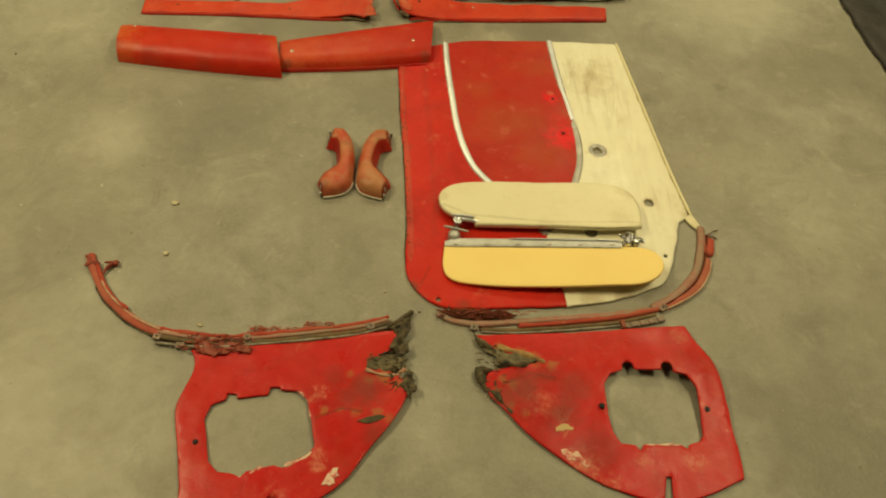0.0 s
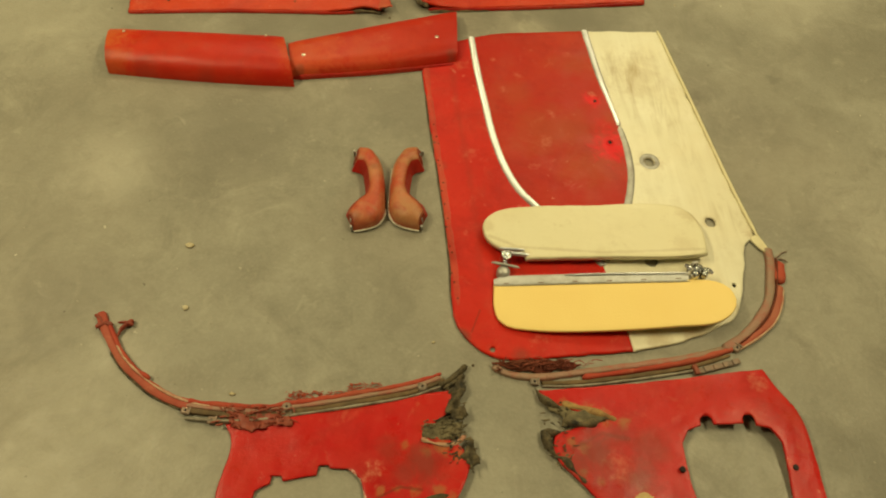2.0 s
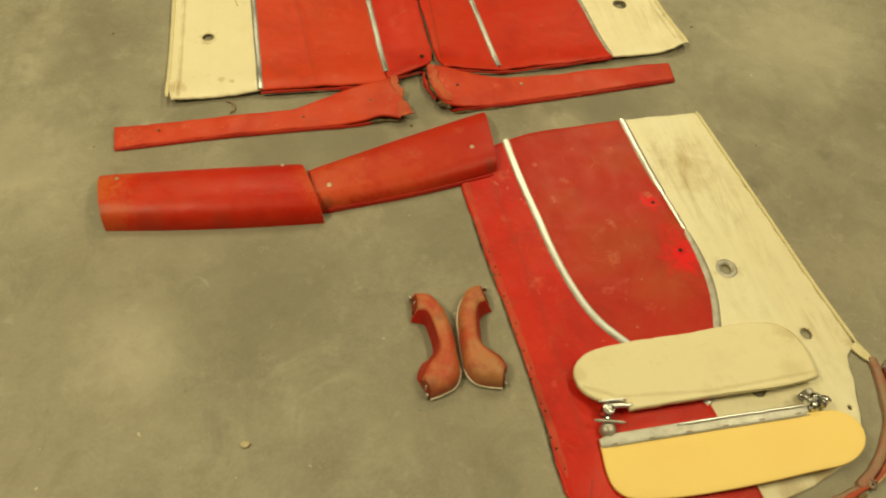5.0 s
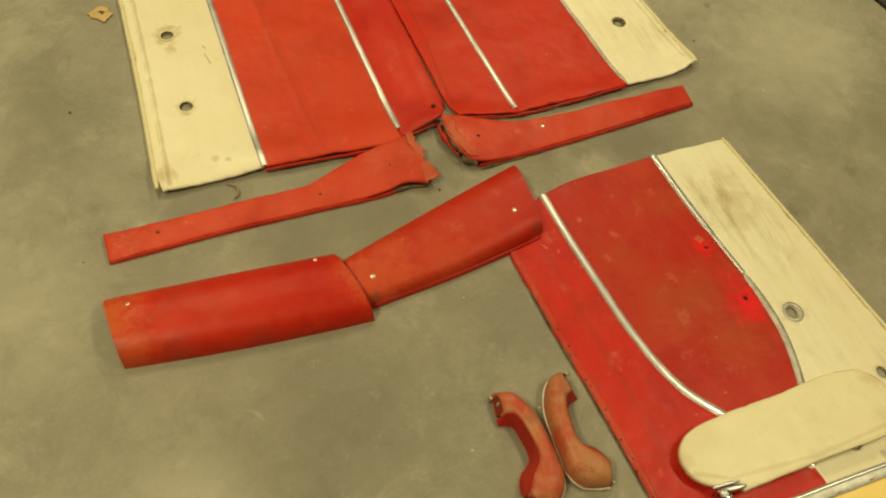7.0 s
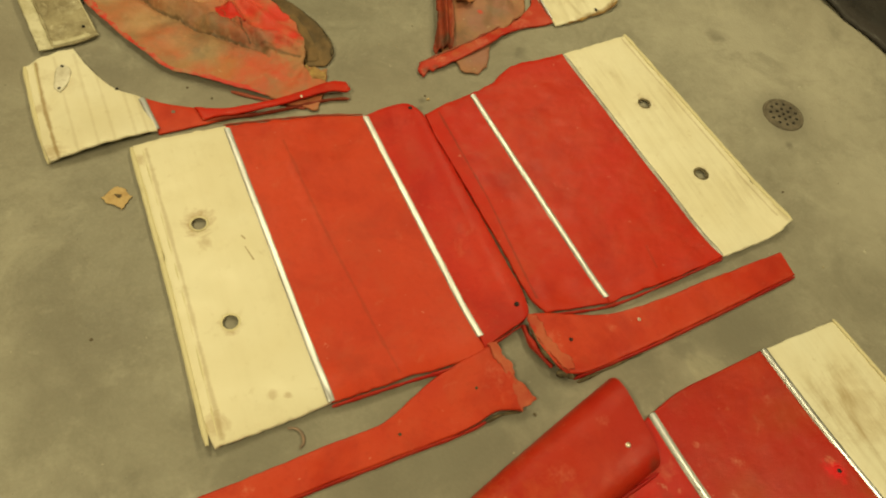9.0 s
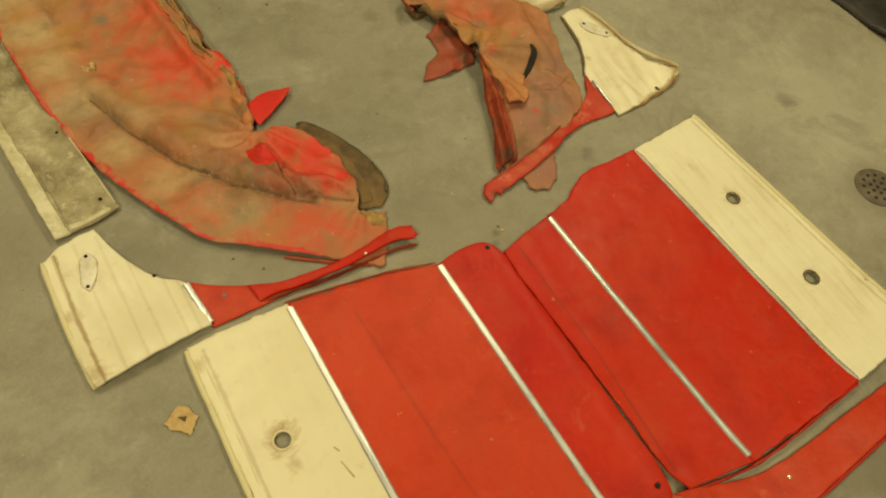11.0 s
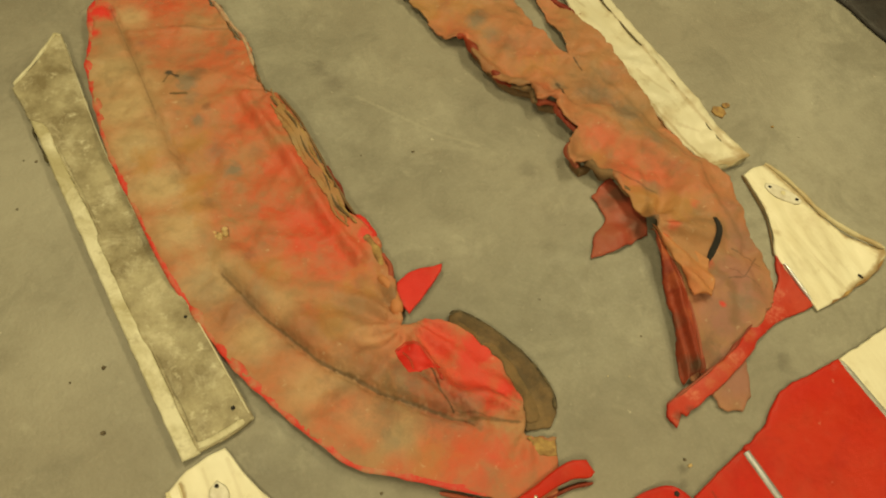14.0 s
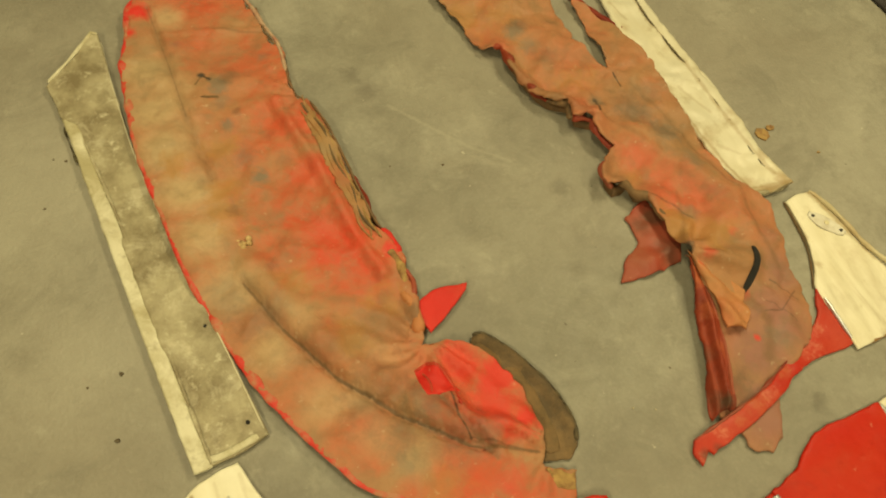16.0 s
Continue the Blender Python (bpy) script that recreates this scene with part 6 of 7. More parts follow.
part("strip", sheet([(-0.150, 2.048), (-0.107, 2.040), (-0.03, 2.012), (0.03, 1.995), (0.101, 1.988), (0.321, 1.994), (0.534, 1.999), (0.527, 1.934), (0.297, 1.914), (0.046, 1.896), (-0.108, 1.892), (-0.134, 1.900), (-0.150, 1.941), (-0.160, 2.010)],
                    0.008, lambda x, y: 0.003 + 0.016 * np.clip((0.0 - x) / 0.16, 0, 1) + 0.003 * wave(x, y, 12, 6), (), 0.011, 0.004, 0.0016, 13), RED_S, stri)
part("rolled_end", sheet([(-0.152, 2.050), (-0.138, 2.040), (-0.130, 1.99), (-0.122, 1.945), (-0.108, 1.912), (-0.112, 1.896), (-0.132, 1.902), (-0.142, 1.925), (-0.150, 1.96), (-0.158, 2.00)], 0.003, lambda x, y: 0.0255 + 0.005 * wave(x, y, 40, 5), (), 0.006, 0.002, 0.010, 3), TORNRED, stri, "pale torn rolled end")
part("crimson_tip", bead([(-0.166, 2.032), (-0.168, 1.995), (-0.160, 1.955), (-0.150, 1.925)], 0.012, 0.010, 0.010, 8, 0.005, True, 1.0, 5, 0.6), RED_CRIM, stri, "unfaded crimson lining")
# Dark beads added where the torn gap lies in shade.
part("torn_gap", joined(bead([(-0.158, 2.02), (-0.158, 1.96), (-0.148, 1.925)], 0.007, 0.004, 0.024, 6, 0.008, True, 0.8, 8), bead([(-0.150, 1.908), (-0.128, 1.902), (-0.118, 1.888)], 0.016, 0.010, 0.012, 6, 0.007, True, 1.0, 9)), FIBRE, stri, "dark strips for the shaded torn gap")
part("folded_edge", bead([(-0.115, 1.889), (0.046, 1.893), (0.297, 1.911), (0.527, 1.931)], 0.008, 0.008, 0.001, 8, 0.012, True, 0.3, 3), RED_CRIM, stri, "darker crimson folded edge")
part("frayed_edge", bead([(-0.11, 1.880), (-0.05, 1.883), (0.06, 1.889)], 0.006, 0.004, 0.0015, 6, 0.008, True, 1.2, 3), FIBRE, stri, "dark frayed lining")
for hx, hy, m_ in ((-0.086, 1.965, BLACK), (0.090, 1.959, SCREW)):
    part("screw_hole", disc(hx, hy, 0.010 if hx > 0 else 0.019, 0.0045, 0.0025, 10), m_, stri)

# ---------- rear side panels ----------


def side_rise(x, y):
    return 0.004 + 0.015 * np.exp(-((y - 2.02) / 0.06) ** 2) * np.clip(wave(x, y, 5, 2) + 0.7, 0.2, 1.4) + 0.0015 * wave(x, y, 10, 8)


pb = thing("side_panel", "orange-red and cream rear side panel with two chrome strips", "car panel", (-0.48, 2.36), "rear side panels")


def strip_seat(x, y):
    return side_rise(x, y) + 0.0052


def holes(rows):
    return [[(cx + r * math.cos(k * 0.628), cy + r * math.sin(k * 0.628)) for k in range(10)] for cx, cy, r in rows]


part("cream_section", sheet([(-0.828, 2.742), (-0.72, 2.745), (-0.615, 2.742), (-0.607, 2.37), (-0.600, 2.006), (-0.72, 2.000), (-0.822, 1.996), (-0.828, 2.029), (-0.824, 2.364), (-0.826, 2.636)], 0.006, side_rise, holes([(-0.737, 2.487, 0.017), (-0.733, 2.237, 0.017)]), 0.012, 0.004, 0.0035, 21), CREAM_B, pb, "rust-stained cream leathercloth")
part("red_section", sheet([(-0.615, 2.742), (-0.416, 2.714), (-0.289, 2.684), (-0.278, 2.36), (-0.268, 2.008), (-0.307, 2.000), (-0.443, 2.004), (-0.600, 2.006), (-0.607, 2.37)], 0.006, lambda x, y: side_rise(x, y) + 0.0025 * np.exp(-(gap(x, y, [(-0.50, 2.62), (-0.46, 2.02)]) / 0.006) ** 2), (), 0.012, 0.004, 0.0035, 22), RED_B, pb, "faded orange-red leathercloth")


def inner_rise(x, y):
    return side_rise(x, y) + 0.014 * np.exp(-((x + 0.17) / 0.045) ** 2)


part("inner_section", sheet([(-0.289, 2.684), (-0.233, 2.693), (-0.175, 2.682), (-0.152, 2.650), (-0.149, 2.571), (-0.142, 2.46), (-0.137, 2.34), (-0.134, 2.20), (-0.134, 2.085), (-0.153, 2.044), (-0.231, 2.020), (-0.268, 2.008), (-0.278, 2.36)], 0.006, inner_rise, (), 0.012, 0.004, 0.0018, 23), RED_B2, pb, "rolled red inner field")
# Panel edge thickness; its dark crimson also paints the shadow line below.
part("bottom_fold", bead([(-0.60, 2.000), (-0.443, 1.997), (-0.32, 1.995), (-0.25, 2.012), (-0.17, 2.032)], 0.007, 0.005, lambda x, y: side_rise(x, y) - 0.002, 8, 0.006, True, 0.6, 4), RED_CRIM, pb, "ragged panel edge with its shadow line painted crimson")
part("side_hem", bead([(-0.830, 2.735), (-0.828, 2.364), (-0.833, 2.005)], 0.012, 0.009, lambda x, y: strip_seat(x, y) - 0.006, 8, 0.02, False, 0.3, 2), EDGE, pb, "yellowed cream hem")
part("hem_line", bead([(-0.808, 2.72), (-0.806, 2.364), (-0.812, 2.01)], 0.003, 0.0012, strip_seat, 6, 0.012, True, 0.9, 2), EDGE, pb, "rust-brown stitch line")
moulding(pb, [(-0.615, 2.731), (-0.607, 2.37), (-0.599, 2.007)], strip_seat, 0.015, "bright chrome strip")
moulding(pb, [(-0.288, 2.678), (-0.278, 2.36), (-0.267, 2.036)], strip_seat, 0.015, "bright chrome strip")
for hx, hy in ((-0.737, 2.487), (-0.733, 2.237)):
    part("hole_rim", ring(hx, hy, 0.0095, 0.018, 0.005, 0.0015, 18), EDGE, pb)
part("soiled_edge", bead([(-0.62, 2.747), (-0.52, 2.734), (-0.42, 2.719), (-0.29, 2.690)], 0.006, 0.004, 0.006, 6, 0.012, True, 0.9, 4), RED_MAT, pb, "soiled edge")
part("torn_notch", sheet([(-0.315, 1.995), (-0.30, 2.018), (-0.288, 2.012), (-0.295, 1.988)], 0.004, 0.012, (), 0.008, 0.002, 0.004, 4), FIBRE, pb, "dark torn notch")
for hx, hy in ((-0.165, 2.075), (-0.175, 2.665)):
    part("screw_hole", disc(hx, hy, 0.021 if hy > 2.4 else 0.030, 0.0055, 0.003, 10), BLACK, pb)

pc = thing("side_panel", "bright red and cream rear side panel with a chrome strip", "car panel", (0.23, 2.38), "rear side panels")


def pc_rise(x, y):
    return side_rise(x, y) + 0.004 * np.exp(-((x + 0.09) / 0.03) ** 2)


part("red_section", sheet([(0.005, 2.682), (0.07, 2.70), (0.145, 2.741), (0.24, 2.750), (0.322, 2.750), (0.347, 2.39), (0.372, 2.030), (0.240, 2.021), (0.044, 2.016), (0.025, 2.35)], 0.006, pc_rise, (), 0.012, 0.004, 0.0035, 31), RED_C, pc, "bright red leathercloth")
part("inner_section", sheet([(-0.141, 2.646), (-0.125, 2.650), (-0.06, 2.668), (0.005, 2.682), (0.025, 2.35), (0.044, 2.016), (-0.108, 2.038), (-0.119, 2.075), (-0.124, 2.20), (-0.130, 2.34), (-0.136, 2.46), (-0.143, 2.571)], 0.006, pc_rise, (), 0.012, 0.004, 0.0018, 32), RED_C, pc)
part("cream_section", sheet([(0.322, 2.750), (0.44, 2.762), (0.540, 2.774), (0.577, 2.40), (0.608, 2.062), (0.544, 2.042), (0.46, 2.035), (0.372, 2.030), (0.347, 2.39)], 0.006, lambda x, y: side_rise(x, y) + 0.012 * np.clip((x - 0.52) / 0.08, 0, 1) * np.clip((2.2 - y) / 0.16, 0, 1), holes([(0.456, 2.521, 0.015), (0.473, 2.265, 0.016)]), 0.012, 0.004, 0.0035, 33), CREAM_C, pc, "streaked cream leathercloth")
moulding(pc, [(0.005, 2.674), (0.024, 2.35), (0.044, 2.030)], strip_seat, 0.015, "bright chrome strip")
part("dull_strip", bead([(0.322, 2.745), (0.347, 2.39), (0.372, 2.035)], 0.012, 0.003, strip_seat, 8, 0.02), DULL, pc, "dull grey strip")
part("side_hem", bead([(0.543, 2.774), (0.578, 2.42), (0.612, 2.062)], 0.012, 0.010, lambda x, y: 0.004 + 0.012 * np.clip((2.2 - y) / 0.16, 0, 1), 8, 0.02, False, 0.3, 2), EDGE, pc, "raised cream hem")
# Same crimson edge, with the shadow line put into its colour.
part("bottom_fold", bead([(-0.11, 2.034), (0.04, 2.010), (0.24, 2.018), (0.37, 2.028)], 0.006, 0.005, lambda x, y: side_rise(x, y) - 0.002, 8, 0.006, True, 0.6, 7), RED_CRIM, pc, "ragged panel edge with its shadow line painted crimson")
for hx, hy in ((0.456, 2.521), (0.473, 2.265)):
    part("hole_rim", ring(hx, hy, 0.0085, 0.018, 0.008, 0.002, 18), CARDGREY, pc)
# Black bead put in the gap, where only shade lies.
part("gap_shade", bead([(-0.146, 2.63), (-0.134, 2.34), (-0.128, 2.08)], 0.003, 0.003, 0.003, 6, 0.02, True, 0.5, 5), BLACK, pc, "black strip for the shaded gap between the panels")

# ---------- rear quarter pieces ----------
ql = thing("quarter_trim", "pleated cream and red rear quarter trim with a fixing plate", "car trim", (-0.85, 2.9), "rear quarter trims")


def ql_rise(x, y):
    return 0.004 + 0.0016 * np.sin((x * 0.98 + y * 0.17) * 2 * math.pi / 0.045) + 0.020 * np.exp(-((x + 0.88) ** 2 / 0.02 + (y - 2.75) ** 2 / 0.008))


part("cream_section", sheet([(-1.013, 3.045), (-0.985, 3.064), (-0.94, 3.078), (-0.901, 3.083), (-0.884, 3.027), (-0.854, 2.962), (-0.816, 2.907), (-0.782, 2.884), (-0.765, 2.762), (-0.851, 2.752), (-0.930, 2.742), (-0.997, 2.735), (-1.003, 2.76), (-1.010, 2.9)], 0.006, ql_rise, (), 0.011, 0.004, 0.001, 41), CREAM_Q, ql)
part("red_section", sheet([(-0.782, 2.884), (-0.72, 2.842), (-0.655, 2.812), (-0.600, 2.790), (-0.560, 2.768), (-0.63, 2.762), (-0.765, 2.759)], 0.005, 0.003, (), 0.012, 0.003, 0.001, 42), RED_S, ql, "red leathercloth tongue")
part("red_band", sheet([(-0.671, 2.814), (-0.616, 2.794), (-0.558, 2.785), (-0.497, 2.778), (-0.440, 2.782), (-0.392, 2.791), (-0.336, 2.800), (-0.301, 2.789), (-0.298, 2.762), (-0.309, 2.757), (-0.338, 2.767), (-0.396, 2.766), (-0.457, 2.759), (-0.510, 2.759), (-0.571, 2.764), (-0.629, 2.772), (-0.661, 2.769)], 0.006, lambda x, y: 0.010 + 0.012 * np.clip((x + 0.6) / 0.12, 0, 1) + 0.002 * wave(x, y, 15, 1), (), 0.011, 0.004, 0.0015, 43), RED_C, ql, "narrow bright red band")
part("band_screw", disc(-0.423, 2.768, 0.027, 0.004, 0.003, 10, 0.001), SCREW, ql, "bright screw head")
part("band_lining", bead([(-0.655, 2.768), (-0.60, 2.765), (-0.53, 2.758), (-0.42, 2.757), (-0.345, 2.757), (-0.305, 2.748)], 0.008, 0.006, 0.006, 6, 0.01, True, 0.5, 2), RED_DARK, ql, "dark strip under the curled end under the band")
moulding(ql, [(-0.780, 2.872), (-0.773, 2.82), (-0.766, 2.768)], 0.0125, 0.015, "short chrome strip")
plate = part("fixing_plate", sheet([(-0.960, 2.955), (-0.949, 2.940), (-0.935, 2.955), (-0.920, 2.985), (-0.917, 3.010), (-0.930, 3.030), (-0.945, 3.020), (-0.955, 2.985)], 0.004, lambda x, y: 0.011 + 0 * x, (), 0.008, 0.003, 0, 44), WHITE, ql, "small white diamond fixing plate")
for hx, hy in ((-0.933, 3.020), (-0.949, 2.950)):
    part("plate_hole", disc(hx, hy, 0.0145, 0.004, 0.0015, 8), BLACK, plate)
part("screw_hole", disc(-0.828, 2.920, 0.0095, 0.004, 0.002, 8), BLACK, ql)
part("screw_hole", disc(-0.720, 2.817, 0.0075, 0.005, 0.002, 8), RUST, ql)
part("side_hem", bead([(-1.014, 3.045), (-1.012, 2.9), (-1.001, 2.738)], 0.012, 0.010, 0.003, 8, 0.02, False, 0.3, 2), EDGE, ql, "yellowed cream hem")
part("hem_line", bead([(-0.993, 3.05), (-0.992, 2.9), (-0.981, 2.74)], 0.003, 0.0012, 0.009, 6, 0.012, True, 0.9, 2), EDGE, ql, "rust-brown stitch line")

qr = thing("quarter_trim", "streaked cream and red rear quarter trim with a fixing plate", "car trim", (0.4, 3.0), "rear quarter trims")
part("cream_section", sheet([(0.434, 3.229), (0.47, 3.238), (0.504, 3.236), (0.522, 3.178), (0.538, 3.059), (0.560, 2.99), (0.612, 2.918), (0.590, 2.900), (0.572, 2.896), (0.556, 2.884), (0.50, 2.876), (0.46, 2.868), (0.357, 2.858), (0.361, 3.013), (0.390, 3.06), (0.412, 3.105), (0.428, 3.174)], 0.006,
                            lambda x, y: 0.004 + 0.0013 * np.sin((x * 0.98 - y * 0.2) * 2 * math.pi / 0.04) + 0.015 * np.clip((x - 0.53) / 0.06, 0, 1) * np.clip((3.0 - y) / 0.1, 0, 1), (), 0.011, 0.004, 0.0015, 51), CREAM_C, qr)
part("red_section", sheet([(0.361, 3.013), (0.345, 2.995), (0.325, 2.96), (0.198, 2.894), (0.098, 2.857), (-0.014, 2.831), (-0.086, 2.818), (-0.098, 2.796), (-0.095, 2.77), (-0.07, 2.79), (-0.063, 2.78), (-0.031, 2.789), (0.023, 2.8), (0.119, 2.828), (0.197, 2.862), (0.291, 2.873), (0.345, 2.872), (0.356, 2.873)], 0.006,
                          lambda x, y: 0.003 + 0.012 * np.exp(-((x - 0.08) / 0.14) ** 2) + 0.003 * wave(x, y, 22, 4), (), 0.009, 0.004, 0.0035, 52), RED_Q, qr, "scuffed red leathercloth tongue with a ragged end")
part("worn_rim", bead([(0.198, 2.894), (0.098, 2.857), (-0.014, 2.831), (-0.086, 2.818)], 0.006, 0.003, lambda x, y: 0.0075 + 0.012 * np.exp(-((x - 0.08) / 0.14) ** 2), 6, 0.006, True, 1.2, 3), RED_MAT, qr, "worn dark rim")
part("chrome_strip", bead([(0.361, 2.985), (0.358, 2.93), (0.357, 2.885)], 0.009, 0.006, 0.0105, 8, 0.02), CHROME, qr, "short chrome strip")
plate = part("fixing_plate", sheet([(0.457, 3.178), (0.468, 3.186), (0.490, 3.170), (0.515, 3.128), (0.520, 3.108), (0.507, 3.104), (0.485, 3.118), (0.460, 3.155)], 0.004, lambda x, y: 0.010 + 0 * x, (), 0.008, 0.003, 0, 53), WHITE, qr, "small white diamond fixing plate")
for hx, hy in ((0.468, 3.172), (0.508, 3.116)):
    part("plate_hole", disc(hx, hy, 0.0135, 0.0045, 0.0015, 8), BLACK, plate)
part("plate_boss", disc(0.488, 3.145, 0.0135, 0.006, 0.002, 10), EDGE, plate)
part("dark_edge", bead([(0.432, 3.232), (0.424, 3.174), (0.408, 3.105), (0.386, 3.06), (0.357, 3.013)], 0.005, 0.004, 0.002, 6, 0.01, True, 0.6, 3), SUEDE, qr, "dark strip under the curled end at the edge")
part("soiled_edge", bead([(0.604, 2.921), (0.585, 2.902), (0.560, 2.886), (0.51, 2.877), (0.46, 2.869), (0.38, 2.862)], 0.007, 0.003, lambda x, y: 0.006 + 0.014 * np.clip((x - 0.54) / 0.06, 0, 1), 6, 0.006, True, 1.3, 4), TORNTAN, qr, "brown soiled edge")
part("torn_nick", bead([(0.512, 2.882), (0.508, 2.895)], 0.006, 0.003, 0.012, 6, 0.005, True), BLACK, qr, "black torn nick")
part("side_hem", bead([(0.507, 3.236), (0.528, 3.178), (0.543, 3.059), (0.566, 2.99), (0.606, 2.922)], 0.012, 0.012, lambda x, y: 0.003 + 0.016 * np.clip((x - 0.53) / 0.06, 0, 1), 8, 0.012, False, 0.4, 2), GRIMHEM, qr, "soiled curled hem")

# ---------- long mildewed rail cover ----------
sl = thing("pillar_trim", "long mildewed cream trim piece with a raised clean flange", "car trim", (-0.96, 3.6))
part("face", sheet([(-1.104, 4.080), (-1.088, 4.098), (-1.04, 4.142), (-0.984, 4.216), (-0.968, 4.214), (-0.961, 4.047), (-0.944, 3.780), (-0.910, 3.526), (-0.870, 3.311), (-0.836, 3.112), (-0.900, 3.094), (-0.955, 3.090), (-0.975, 3.257), (-1.022, 3.656), (-1.054, 3.880), (-1.062, 3.935), (-1.080, 3.962), (-1.092, 4.02)], 0.006,
                   lambda x, y: 0.010 + 0.006 * wave(x, y, 3, 2) + 0.002 * wave(x, y, 20, 2) + 0.010 * np.clip((y - 4.05) / 0.15, 0, 1), (), 0.016, 0.004, 0.002, 61), SLAB, sl, "mildewed dirty face")
part("flange", sheet([(-1.083, 3.968), (-1.074, 3.900), (-1.046, 3.656), (-0.998, 3.257), (-0.976, 3.084), (-0.944, 3.088), (-0.966, 3.257), (-1.012, 3.656), (-1.046, 3.880), (-1.056, 3.948)], 0.006, lambda x, y: 0.0105 + 0.006 * np.maximum(wave(x, y, 9, 3), 0) + 0.004 * np.exp(-((x + 0.118 * y - 0.0 + 0.612) / 0.010) ** 2), (), 0.009, 0.005, 0.0016, 63), CREAM_S, sl, "cleaner cream flange")
part("torn_rim", bead([(-1.060, 3.950), (-1.075, 3.966), (-1.082, 3.945), (-1.078, 3.90), (-1.068, 3.84)], 0.006, 0.004, 0.010, 6, 0.006, True, 1.2, 3), GRIME, sl, "broken dark edge")
part("flange_seam", bead([(-1.044, 3.880), (-1.010, 3.656), (-0.964, 3.257), (-0.944, 3.095)], 0.006, 0.0012, 0.0165, 6, 0.010, True, 0.6, 3), SLAB, sl, "grimy seam")
part("top_lip", bead([(-1.098, 4.088), (-1.04, 4.145), (-0.982, 4.214), (-0.968, 4.205)], 0.008, 0.004, lambda x, y: 0.016 + 0.010 * np.clip((y - 4.05) / 0.15, 0, 1), 6, 0.008, True, 0.7, 3), CREAM_S, sl, "turned pale lip")
part("edge_line", bead([(-0.966, 4.19), (-0.963, 4.047), (-0.946, 3.780), (-0.912, 3.526), (-0.872, 3.311), (-0.842, 3.125)], 0.004, 0.004, 0.013, 6, 0.02, True, 0.5, 3), CREAM_L, sl)
part("end_tab", bead([(-0.950, 3.102), (-0.92, 3.102), (-0.855, 3.114)], 0.013, 0.0025, 0.0145, 8, 0.008, True, 0.5, 3, 0.5), CREAM_S, sl, "folded cream end")
for hx, hy in ((-0.866, 3.145), (-0.896, 3.36), (-0.935, 3.60)):
    part("screw_hole", disc(hx, hy, 0.014, 0.004, 0.004, 8), BLACK, sl)

lr = thing("pillar_trim", "long narrow wrinkled cream trim piece", "car trim", (0.39, 3.7))
part("face", sheet([(0.322, 4.30), (0.325, 4.12), (0.327, 3.976), (0.316, 3.887), (0.324, 3.751), (0.330, 3.614), (0.330, 3.470), (0.343, 3.338), (0.361, 3.273), (0.384, 3.262), (0.472, 3.263), (0.455, 3.365), (0.458, 3.486), (0.452, 3.669), (0.442, 3.827), (0.443, 3.942), (0.45, 4.14), (0.455, 4.30)], 0.007,
                   lambda x, y: 0.004 + 0.004 + 0.006 * crumple(x, y, 13, 3, 0.3, 0.7) + 0.003 * wave(x, y, 36, 3) + 0.006 * np.clip((x - 0.40) / 0.04, 0, 1), (), 0.009, 0.005, 0.003, 71), CREAM_L, lr)
part("outer_fold", bead([(0.452, 4.28), (0.446, 4.0), (0.441, 3.827), (0.452, 3.669), (0.458, 3.486), (0.454, 3.365), (0.468, 3.268)], 0.020, 0.012, 0.006, 8, 0.015, True, 0.4, 4), CREAM_L, lr, "folded outer edge")
part("long_seam", bead([(0.428, 4.28), (0.420, 4.0), (0.415, 3.827), (0.425, 3.669), (0.431, 3.486), (0.428, 3.365), (0.440, 3.275)], 0.005, 0.004, lambda x, y: 0.020 + 0 * x, 6, 0.010, True, 0.7, 4), CARDGREY, lr, "grimy stitched seam")
part("end_fold", bead([(0.362, 3.276), (0.39, 3.268), (0.43, 3.266), (0.468, 3.270)], 0.014, 0.010, 0.008, 8, 0.006, True, 0.8, 4), SLAB, lr, "dirty folded end")
part("dark_lining", bead([(0.324, 3.80), (0.331, 3.70), (0.330, 3.62), (0.327, 3.50), (0.340, 3.36), (0.360, 3.275), (0.39, 3.260)], 0.012, 0.006, 0.002, 6, 0.012, True, 0.7, 6), SUEDE, lr, "brown lining at the edge")
for hx, hy in ((0.333, 3.70), (0.345, 3.45)):
    part("screw_hole", disc(hx, hy, 0.013, 0.004, 0.003, 8), BLACK, lr)

# ---------- worn soft covers ----------


def gathers(x, y, at, reach, count, high, seed=0.0):
    """Wrinkles that run together at a point."""
    dx, dy = x - at[0], y - at[1]
    r = np.hypot(dx, dy)
    a = np.arctan2(dy, dx) + 0.5 * wave(x, y, 7, seed)
    return high * np.exp(-(r / reach) ** 2) * np.clip(r / 0.03, 0, 1) * np.sin(count * a)


